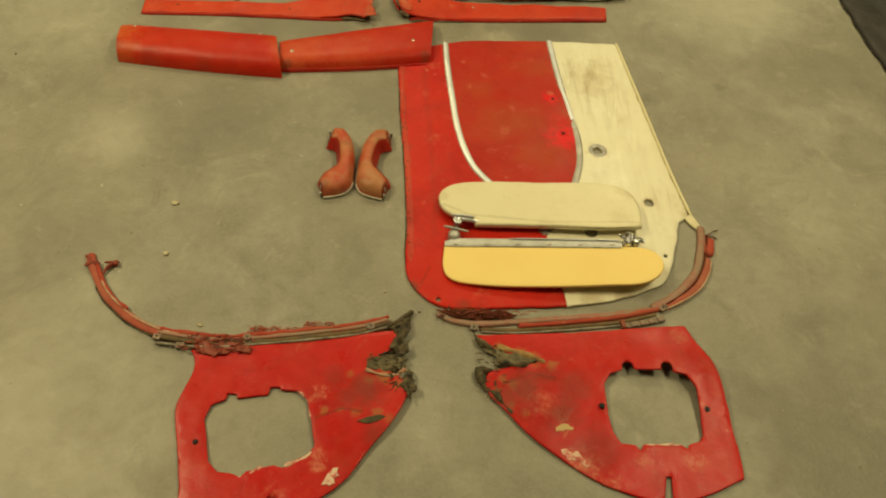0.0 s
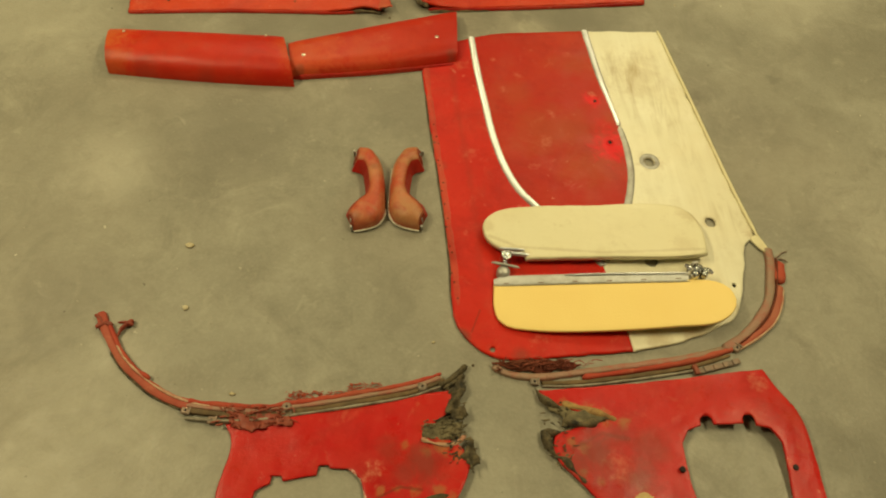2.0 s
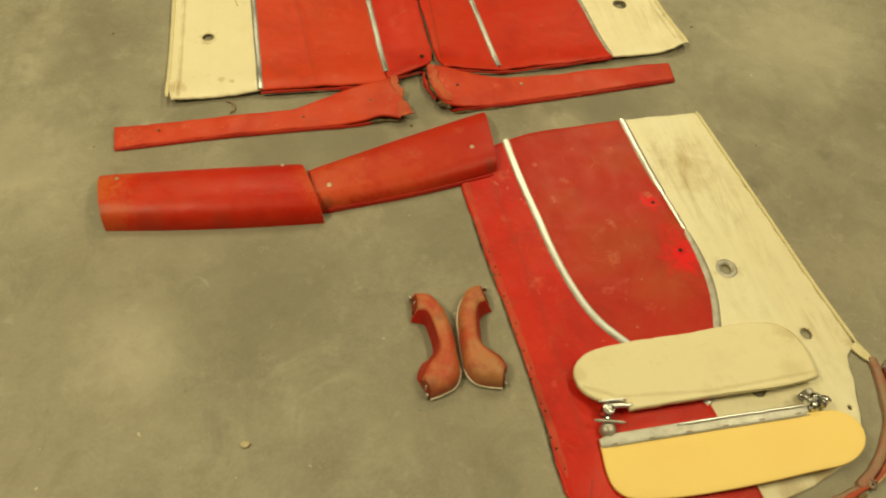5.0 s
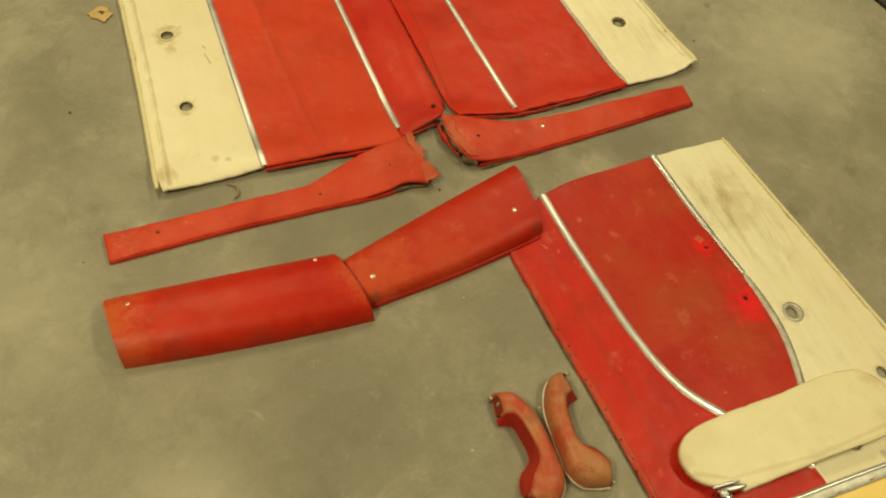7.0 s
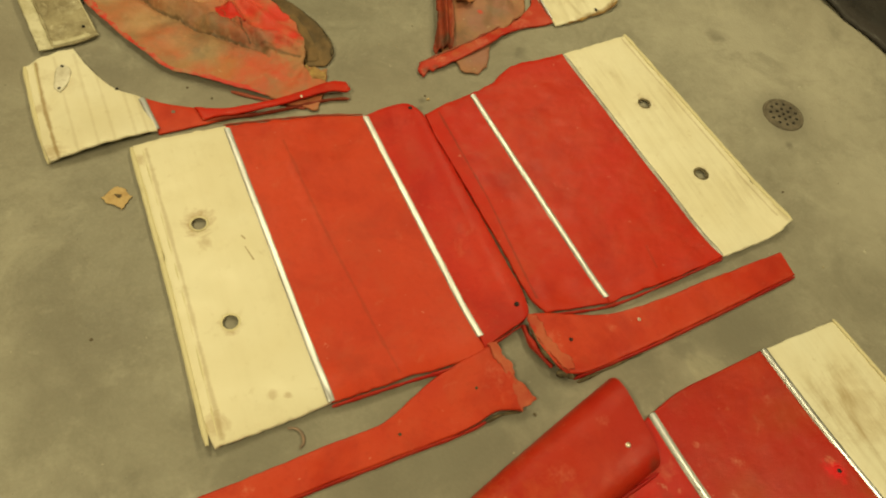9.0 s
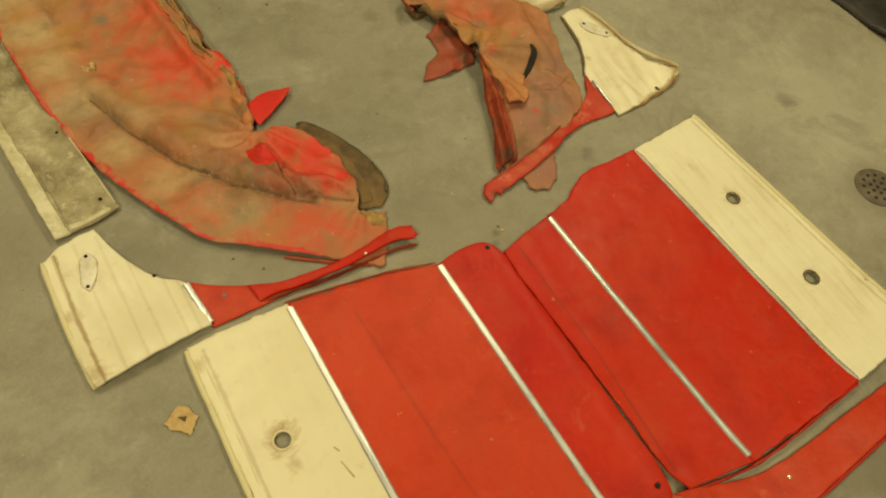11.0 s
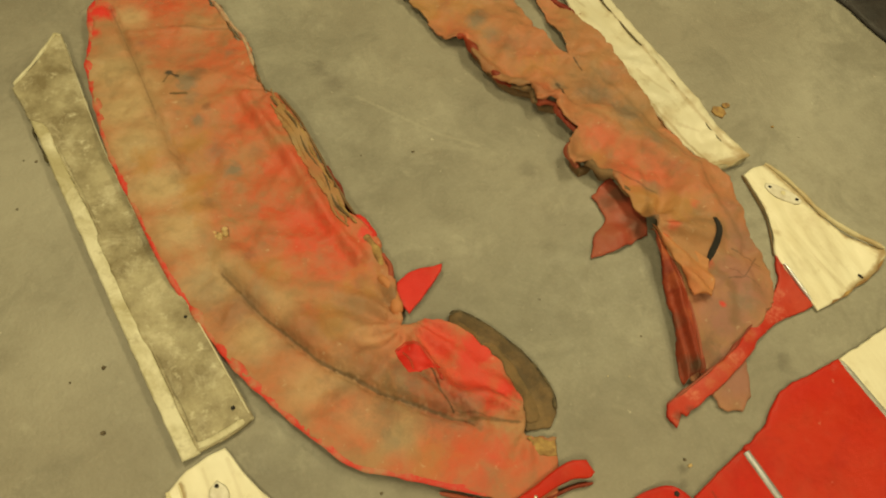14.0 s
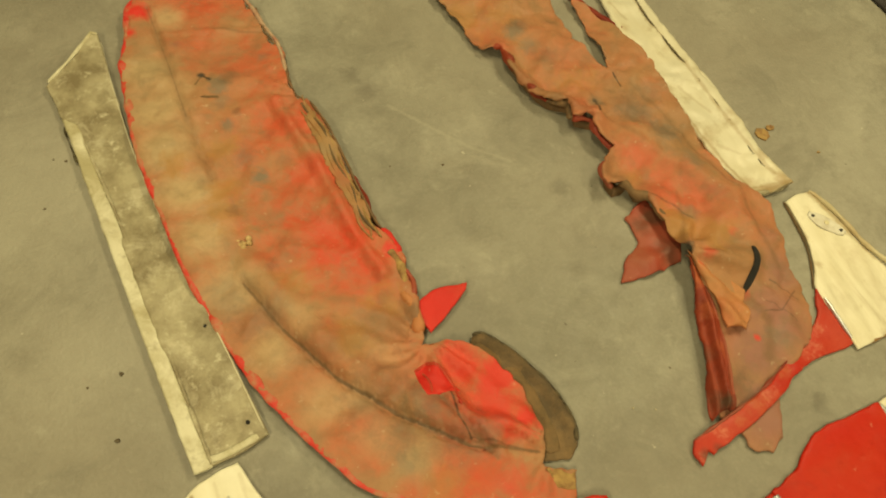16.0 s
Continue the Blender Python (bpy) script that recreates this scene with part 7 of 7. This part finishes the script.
def cover_rise(x, y):
    z = 0.018 + 0.020 * np.maximum(wave(x, y, 4.5, 1.5), -0.3) + 0.002 * crumple(x, y, 5, 2.5, 1.3, 0.6) + 0.004 * crumple(x, y, 9, 5.5, 0.5, 1.4) + 0.006 * wave(x, y, 14, 4.5) + 0.0035 * wave(x, y, 30, 3.5) + 0.0015 * wave(x, y, 70, 2.5)
    z = z + ridge(x, y, [(p[0] + 0.030, p[1] + 0.026) for p in FOLD_L], 0.030, 0.020) - ridge(x, y, FOLD_L, 0.007, 0.017)
    z = z - ridge(x, y, SEAM_L, 0.008, 0.010) + ridge(x, y, [(-0.50, 3.06), (-0.47, 2.99), (-0.45, 2.93)], 0.010, 0.012) - ridge(x, y, [(-0.515, 3.06), (-0.488, 2.985), (-0.46, 2.92)], 0.007, 0.012)
    z = z + gathers(x, y, (-0.500, 3.18), 0.16, 9, 0.009) + gathers(x, y, (-0.36, 2.90), 0.17, 11, 0.007, 4.0) + gathers(x, y, (-0.55, 3.87), 0.12, 8, 0.006, 8.0)
    z = z + ridge(x, y, [(-0.62, 3.86), (-0.57, 3.6), (-0.56, 3.48), (-0.53, 3.35)], 0.014, 0.016) + ridge(x, y, [(-0.70, 3.47), (-0.58, 3.42)], 0.02, 0.010) + ridge(x, y, [(-0.82, 4.17), (-0.58, 4.12)], 0.006, 0.006)
    return z * np.clip((y - 2.68) / 0.28, 0.25, 1)


cl = thing("boot_cover", "long worn red and tan leathercloth cover with folds and torn edges", "car cover", (-0.68, 3.5), "worn leathercloth covers")
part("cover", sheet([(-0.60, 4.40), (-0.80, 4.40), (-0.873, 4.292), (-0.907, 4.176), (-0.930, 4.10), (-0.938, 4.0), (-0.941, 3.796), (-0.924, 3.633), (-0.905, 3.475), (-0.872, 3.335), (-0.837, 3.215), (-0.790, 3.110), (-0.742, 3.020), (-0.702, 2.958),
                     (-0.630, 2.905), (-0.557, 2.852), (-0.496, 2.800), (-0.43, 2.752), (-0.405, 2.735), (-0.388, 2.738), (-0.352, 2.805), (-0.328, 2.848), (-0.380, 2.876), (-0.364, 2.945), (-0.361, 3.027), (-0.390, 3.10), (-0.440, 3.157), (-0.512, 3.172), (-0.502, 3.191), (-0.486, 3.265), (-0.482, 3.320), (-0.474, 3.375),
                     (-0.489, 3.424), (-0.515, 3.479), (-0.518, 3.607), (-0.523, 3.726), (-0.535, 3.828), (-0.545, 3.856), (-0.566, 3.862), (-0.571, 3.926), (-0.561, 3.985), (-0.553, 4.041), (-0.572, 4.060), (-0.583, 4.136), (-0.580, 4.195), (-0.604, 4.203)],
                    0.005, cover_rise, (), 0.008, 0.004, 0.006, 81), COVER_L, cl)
part("red_welt", bead([(-0.83, 4.315), (-0.875, 4.285), (-0.903, 4.176), (-0.926, 4.10), (-0.934, 4.0), (-0.937, 3.796), (-0.920, 3.633), (-0.901, 3.475), (-0.868, 3.335), (-0.833, 3.215), (-0.786, 3.110), (-0.738, 3.020), (-0.698, 2.958), (-0.626, 2.905), (-0.553, 2.852), (-0.496, 2.810)], 0.017, 0.003, lambda x, y: cover_rise(x, y) + 0.002, 7, 0.008, True, 0.45, 4), WELT, cl, "unfaded red welt along the edge")
part("under_fold", bead([(-0.575, 2.850), (-0.541, 2.826), (-0.480, 2.786), (-0.42, 2.748)], 0.009, 0.005, 0.003, 7, 0.012, True, 0.3, 3), RED_DUST, cl, "dull red underside fold")
part("tan_corner", sheet([(-0.385, 2.872), (-0.332, 2.850), (-0.345, 2.818), (-0.378, 2.835)], 0.003, lambda x, y: cover_rise(x, y) + 0.0035, (), 0.007, 0.002, 0.006, 5), TORNTAN, cl, "tan worn corner")
part("brown_lobe", sheet([(-0.405, 3.165), (-0.388, 3.165), (-0.348, 3.120), (-0.320, 3.06), (-0.300, 3.01), (-0.290, 2.942), (-0.302, 2.896), (-0.327, 2.874), (-0.379, 2.886), (-0.37, 2.95), (-0.39, 3.06), (-0.44, 3.12)], 0.004, lambda x, y: 0.004 + 0.010 * np.maximum(wave(x, y, 12, 1), 0) + 0.012 * np.exp(-(gap(x, y, [(-0.39, 3.155), (-0.345, 3.10), (-0.31, 3.02), (-0.298, 2.93)]) / 0.012) ** 2), (), 0.008, 0.004, 0.004, 82), SUEDE, cl, "brown felt underside")
part("lobe_fold", bead([(-0.405, 3.145), (-0.378, 3.085), (-0.352, 3.02), (-0.346, 2.95), (-0.352, 2.895)], 0.036, 0.004, 0.0085, 8, 0.006, True, 0.5, 4, 0.6), SUEDE2, cl, "lighter fold of the felt")
part("lobe_rim", bead([(-0.405, 3.166), (-0.388, 3.163), (-0.346, 3.112), (-0.318, 3.055), (-0.299, 3.005), (-0.290, 2.942), (-0.301, 2.898)], 0.008, 0.005, 0.012, 6, 0.006, True, 0.7, 5), FIBRE, cl, "dark rolled rim of the felt")
part("red_tongue", sheet([(-0.500, 3.262), (-0.470, 3.275), (-0.439, 3.286), (-0.400, 3.280), (-0.372, 3.276), (-0.380, 3.262), (-0.400, 3.248), (-0.438, 3.222), (-0.482, 3.196)], 0.004, lambda x, y: 0.014 + 0.004 * np.clip((x + 0.48) / 0.1, 0, 1), (), 0.010, 0.003, 0.002, 83), RED_FLAG, cl, "bright red turned-up tongue")
part("red_pocket", sheet([(-0.545, 3.130), (-0.520, 3.134), (-0.500, 3.120), (-0.488, 3.086), (-0.474, 3.062), (-0.51, 3.066), (-0.541, 3.070), (-0.546, 3.10)], 0.003, lambda x, y: cover_rise(x, y) + 0.004, (), 0.008, 0.003, 0.001, 84), RED_FLAG, cl, "bright red unfaded patch")
part("pocket_lip", joined(bead([(-0.545, 3.128), (-0.518, 3.136), (-0.498, 3.118), (-0.486, 3.080), (-0.490, 3.03)], 0.008, 0.005, lambda x, y: cover_rise(x, y) + 0.004, 7, 0.006, True, 0.4, 2), bead([(-0.532, 3.122), (-0.526, 3.095), (-0.530, 3.074)], 0.006, 0.004, lambda x, y: cover_rise(x, y) + 0.005, 6, 0.005, True, 0.4, 3)), RED_HEM, cl, "gathered lip of the red patch")
part("lining", sheet([(-0.556, 3.868), (-0.540, 3.80), (-0.522, 3.706), (-0.517, 3.60), (-0.512, 3.479), (-0.525, 3.44), (-0.538, 3.50), (-0.552, 3.60), (-0.562, 3.742)], 0.003, lambda x, y: cover_rise(x, y) + 0.004 + 0.004 * crumple(x, y, 14, 1, 1.45, 0.25), (), 0.007, 0.003, 0.008, 85), LINING, cl, "brown layered lining at the torn edge")
for k, m_ in enumerate((SEAM, TORNTAN, SUEDE, LINING)):
    part("lining_ply", bead([(a - 0.0085 * k + 0.003 * math.sin(b * 40 + k), b - 0.02 * (k % 2)) for a, b in ((-0.542, 3.84), (-0.524, 3.76), (-0.518, 3.66), (-0.509, 3.57), (-0.511, 3.50), (-0.500, 3.45))], 0.006, 0.005, lambda x, y: cover_rise(x, y) + 0.006, 6, 0.010, True, 0.5, k), m_, cl)
for line, wide, m_, label in (([(-0.498, 3.455), (-0.484, 3.420), (-0.480, 3.385)], 0.022, RED_FLAG, "bright red curled edge"), ([(-0.500, 3.40), (-0.490, 3.36), (-0.496, 3.31)], 0.020, TORNTAN, "tan curled edge"), ([(-0.484, 3.345), (-0.478, 3.315), (-0.490, 3.28)], 0.014, RED_DUST, "dull red curled edge"), ([(-0.508, 3.30), (-0.496, 3.25), (-0.508, 3.20)], 0.020, TANFLAP, "tan curled edge")):
    part("curled_edge", bead(line, wide, 0.012, lambda x, y: 0.022 + 0 * x, 9, 0.006, True, 0.9, wide * 50, 0.7), m_, cl, label)
part("maroon_edge", bead([(-0.508, 3.62), (-0.500, 3.55), (-0.500, 3.49), (-0.488, 3.44)], 0.010, 0.008, 0.006, 6, 0.008, True, 0.9, 3), RED_DARK, cl, "dark maroon torn edge")
part("torn_rim", joined(bead([(-0.552, 3.858), (-0.566, 3.868), (-0.569, 3.93), (-0.560, 3.985)], 0.005, 0.003, lambda x, y: cover_rise(x, y) + 0.003, 6, 0.007, True, 0.9, 7), bead([(-0.556, 4.042), (-0.571, 4.062), (-0.581, 4.13), (-0.580, 4.19), (-0.602, 4.205)], 0.005, 0.003, lambda x, y: cover_rise(x, y) + 0.003, 6, 0.007, True, 0.9, 8)), SEAM, cl, "dark torn rim")
part("pale_lip", bead([(-0.606, 4.27), (-0.590, 4.20), (-0.580, 4.14), (-0.562, 4.06), (-0.568, 3.95)], 0.010, 0.005, lambda x, y: cover_rise(x, y) + 0.004, 6, 0.012, True, 0.6, 4), CLOTH, cl, "pale turned lip")
part("crumbs", joined(*[disc(-0.785 + 0.018 * math.cos(k * 2.4) * (k % 3) / 2, 3.516 + 0.012 * math.sin(k * 2.4) * (k % 3) / 2, 0.020 + 0.002 * (k % 3), 0.007, 0.008, 7, 0.002) for k in range(11)]), CARD, cl, "crumbled foam scraps")


def cover2_rise(x, y):
    z = 0.016 + 0.018 * np.maximum(wave(x, y, 5, 6.5), -0.3) + 0.010 * crumple(x, y, 6, 7.5, 0.9, 0.5) + 0.006 * crumple(x, y, 12, 4.5, 2.2, 0.8) + 0.010 * wave(x, y, 15, 9.5) + 0.004 * wave(x, y, 30, 8.5) + 0.0015 * wave(x, y, 70, 2.5)
    z = z + ridge(x, y, [(0.20, 3.50), (0.27, 3.34), (0.26, 3.2)], 0.05, 0.020) + ridge(x, y, [(0.10, 3.18), (0.16, 3.24), (0.20, 3.30)], 0.012, 0.012)
    z = z + gathers(x, y, (0.10, 3.18), 0.18, 7, 0.007) + gathers(x, y, (0.07, 3.60), 0.14, 6, 0.006, 3.0) + gathers(x, y, (0.215, 3.72), 0.12, 5, 0.003, 5.0)
    z = z + ridge(x, y, [(0.12, 3.16), (0.17, 3.13), (0.215, 3.115)], 0.045, 0.040)
    z = z + gathers(x, y, (0.26, 3.02), 0.13, 6, 0.006, 9.0)
    return z + ridge(x, y, [(-0.03, 3.80), (0.02, 3.68), (0.07, 3.62), (0.11, 3.53)], 0.025, 0.018)


cr = thing("boot_cover", "worn orange-tan leathercloth cover with torn ragged edges and a slit", "car cover", (0.18, 3.4), "worn leathercloth covers")
TORN_R = [(-0.17, 4.35), (-0.115, 4.105), (-0.093, 3.997), (-0.076, 3.884), (-0.055, 3.875), (-0.033, 3.871), (-0.035, 3.779), (0.000, 3.670), (0.047, 3.640), (0.036, 3.60), (0.081, 3.578), (0.072, 3.54), (0.090, 3.492), (0.050, 3.456), (0.024, 3.427), (0.024, 3.388), (0.064, 3.392), (0.067, 3.356), (0.100, 3.345), (0.100, 3.27)]
part("cover", sheet(TORN_R + [(0.104, 3.174), (0.100, 3.10), (0.060, 3.00), (0.020, 2.92), (-0.008, 2.855), (0.010, 2.80), (0.021, 2.755), (0.058, 2.741), (0.098, 2.772), (0.122, 2.82), (0.16, 2.86), (0.253, 2.905), (0.296, 2.945), (0.313, 2.985), (0.328, 3.068), (0.346, 3.153),
                    (0.366, 3.228), (0.351, 3.301), (0.337, 3.430), (0.331, 3.555), (0.339, 3.684), (0.328, 3.816), (0.300, 3.90), (0.245, 4.02), (0.228, 3.824), (0.215, 3.722), (0.179, 3.796), (0.173, 3.884), (0.179, 4.019), (0.17, 4.35)],
                    0.004, lambda x, y: (cover2_rise(x, y) + 0.018 * np.exp(-(gap(x, y, TORN_R[4:]) / 0.03) ** 2)) * np.clip((y - 2.72) / 0.42, 0.22, 1), (), 0.008, 0.004, 0.008, 91), COVER_R, cr)
part("maroon_fold", sheet([(0.108, 3.178), (0.098, 3.135), (0.078, 3.09), (0.052, 3.037), (0.034, 2.985), (0.015, 2.934), (-0.010, 2.892), (-0.034, 2.852), (-0.028, 2.838), (-0.005, 2.846), (0.020, 2.840), (0.044, 2.893), (0.080, 2.976), (0.105, 3.060), (0.118, 3.13)],
                          0.005, lambda x, y: 0.012 + 0.026 * np.exp(-(gap(x, y, [(0.104, 3.16), (0.075, 3.02), (0.010, 2.86)]) / 0.018) ** 2) + 0.006 * np.sin((x * 0.93 - y * 0.36) * 2 * math.pi / 0.019) * np.clip((3.12 - y) / 0.2, 0.2, 1) + 0.004 * wave(x, y, 40, 6), (), 0.004, 0.003, 0.003, 96), RED_DARK, cr, "dark maroon pleated fold")
# Ridges in a paler red put the fold's highlights into the colour.
part("pleat", joined(bead([(0.106, 3.15), (0.080, 3.06), (0.052, 2.97), (0.012, 2.868)], 0.009, 0.007, lambda x, y: 0.030 + 0 * x, 7, 0.008, True, 0.5, 2), bead([(0.112, 3.13), (0.098, 3.05), (0.068, 2.955), (0.026, 2.862)], 0.008, 0.007, lambda x, y: 0.028 + 0 * x, 7, 0.008, True, 0.6, 5)), RED_DUST, cr, "paler ridges painting the fold's highlights")
part("tan_flap", sheet([(0.106, 3.176), (0.133, 3.140), (0.158, 3.095), (0.182, 3.055), (0.166, 3.030), (0.158, 3.004), (0.142, 2.985), (0.128, 2.973), (0.112, 2.986), (0.092, 2.990), (0.100, 3.04), (0.104, 3.10)], 0.004, lambda x, y: 0.034 + 0.014 * np.exp(-(gap(x, y, [(0.104, 3.178), (0.120, 3.08), (0.11, 3.0)]) / 0.02) ** 2) + 0.004 * wave(x, y, 30, 2) + 0.003 * np.sin((x * 0.8 + y * 0.3) * 2 * math.pi / 0.03), (), 0.006, 0.003, 0.005, 93), TANFLAP, cr, "tan folded flap")
# Dark bead that draws the shade in the flap's crease.
part("flap_crease", bead([(0.106, 3.172), (0.112, 3.10), (0.104, 3.03), (0.098, 2.995)], 0.006, 0.004, 0.040, 6, 0.007, True, 0.7, 4), SEAM, cr, "dark crease of the flap")
part("red_flap", sheet([(0.110, 3.345), (0.060, 3.326), (0.034, 3.310), (0.040, 3.275), (0.033, 3.246), (-0.017, 3.216), (-0.048, 3.168), (0.030, 3.166), (0.104, 3.172), (0.130, 3.22), (0.125, 3.29)], 0.004, lambda x, y: 0.004 + 0.018 * np.maximum(wave(x, y, 18, 9), 0), (), 0.008, 0.004, 0.005, 94), RED_DUST, cr, "dusty red torn flap")
part("slit", sheet([(0.252, 3.140), (0.260, 3.136), (0.259, 3.114), (0.236, 3.086), (0.198, 3.058), (0.162, 3.042), (0.182, 3.062), (0.210, 3.086), (0.236, 3.112)], 0.002, lambda x, y: cover2_rise(x, y) * np.clip((y - 2.72) / 0.42, 0.22, 1) + 0.005, (), 0.008, 0.001, 0, 95), BLACK, cr, "black open slit")
for k0, k1, m_, dx in ((4, 8, RED_DARK, 0.008), (7, 10, SEAM, 0.004), (9, 13, RED_DUST, 0.006), (13, 16, RED_DUST, 0.010), (16, 20, SEAM, 0.006)):
    part("curled_hem", bead([(a + dx + 0.004 * math.sin(7 * k0 + 3 * i), b + 0.003 * math.cos(5 * i)) for i, (a, b) in enumerate(TORN_R[k0:k1])], 0.017, 0.010, lambda x, y: 0.030 + 0.010 * wave(x, y, 25, 3), 8, 0.006, True, 1.1, k0 + 0.3), m_, cr, "curled torn hem")
# Added dark beads deepen the shade beneath the curled hem.
part("under_hem", joined(*[bead([(a + 0.026, b) for a, b in TORN_R[k0:k1]], 0.020, 0.012, 0.001, 6, 0.012, True, 0.8, k0) for k0, k1 in ((5, 11), (14, 19))]), SEAM, cr, "dark strip for the shade under the torn hem")
part("edge_line", bead([(0.352, 3.30), (0.366, 3.228), (0.346, 3.155), (0.328, 3.068), (0.313, 2.985), (0.296, 2.945), (0.262, 2.91)], 0.006, 0.004, 0.004, 6, 0.01, True, 0.8, 3), SEAM, cr, "dark frayed edge")
part("maroon_strip", bead([(0.25, 4.10), (0.262, 4.0), (0.30, 3.91), (0.335, 3.84)], 0.020, 0.010, 0.008, 8, 0.015, True, 0.4, 3), RED_DARK, cr, "maroon strip along the edge")

# ---------- scraps on the floor ----------
tag_ = thing("card_scrap", "torn square of tan card with a dark stain", "scrap", (-0.882, 2.608))
part("card", sheet([(-0.914, 2.616), (-0.881, 2.641), (-0.850, 2.606), (-0.882, 2.572)], 0.002, lambda x, y: 0.002 + 0.004 * np.abs(wave(x, y, 25, 1)), (), 0.005, 0.001, 0.007, 5), CARD, tag_)
part("stain", sheet([(-0.888, 2.618), (-0.872, 2.612), (-0.878, 2.604)], 0.0015, lambda x, y: 0.0065 + 0 * x, (), 0.005, 0.001, 0.002, 6), GRIT, tag_, "dark stain")


clip_ = thing("metal_clip", "small bent rusty steel clip on the concrete", "clip", (-0.672, 1.972))
part("wire", bead([(-0.690, 1.992), (-0.676, 1.986), (-0.668, 1.972), (-0.671, 1.954), (-0.680, 1.948)], 0.006, 0.005, 0.001, 7, 0.004, False, 0.5, 3), RUST, clip_)


def scrap(x, y, r, material, label, seed):
    rng = random.Random(seed)
    r = r * 0.48
    k = 7
    pts = [(x + r * rng.uniform(0.55, 1.2) * math.cos(6.283 * i / k), y + r * rng.uniform(0.45, 1.0) * math.sin(6.283 * i / k)) for i in range(k)]
    single("floor_scrap", sheet(pts, min(r * 0.5, 0.004), 0.0005, (), max(r * 0.6, 0.003), min(0.002, r * 0.3), 0, seed), material, label, "scrap", (x, y), "scraps on the floor")


for i, (x, y, r) in enumerate([(-0.664, 1.073, 0.021), (-0.648, 0.915, 0.019), (-0.528, 0.723, 0.013), (0.62, 1.93, 0.007), (-0.13, 0.83, 0.009), (-0.162, 2.918, 0.005), (-0.12, 2.90, 0.004)]):
    scrap(x, y, r, PALEBIT, "small pale chip on the concrete", i)
for i, (x, y, r) in enumerate([(-0.051, 0.778, 0.008), (-0.988, 2.290, 0.008), (-1.003, 1.872, 0.005), (-0.227, 1.850, 0.010), (-0.774, 1.198, 0.004), (-1.257, 1.628, 0.008), (-0.299, 3.589, 0.008), (-1.127, 3.316, 0.007), (-1.093, 3.861, 0.008),
                               (-1.118, 3.873, 0.006), (-0.047, 2.966, 0.005), (-0.417, 3.623, 0.005), (-1.040, 3.756, 0.007), (-1.151, 3.746, 0.006), (-0.672, 2.893, 0.007), (-0.624, 2.843, 0.007), (-1.065, 3.322, 0.010), (-1.091, 3.197, 0.012), (0.666, 2.152, 0.008)]):
    scrap(x, y, r, GRIT, "small dark crumb on the concrete", 40 + i)
for i, (x, y, r) in enumerate([(-0.109, 2.698, 0.012), (-0.112, 2.712, 0.008), (0.507, 3.425, 0.045), (0.535, 3.436, 0.030), (0.614, 3.331, 0.010)]):
    scrap(x, y, r, (CARD if r > 0.011 else GRIT) if y < 3 else TORNTAN, "dry brown leathercloth shred", 90 + i)
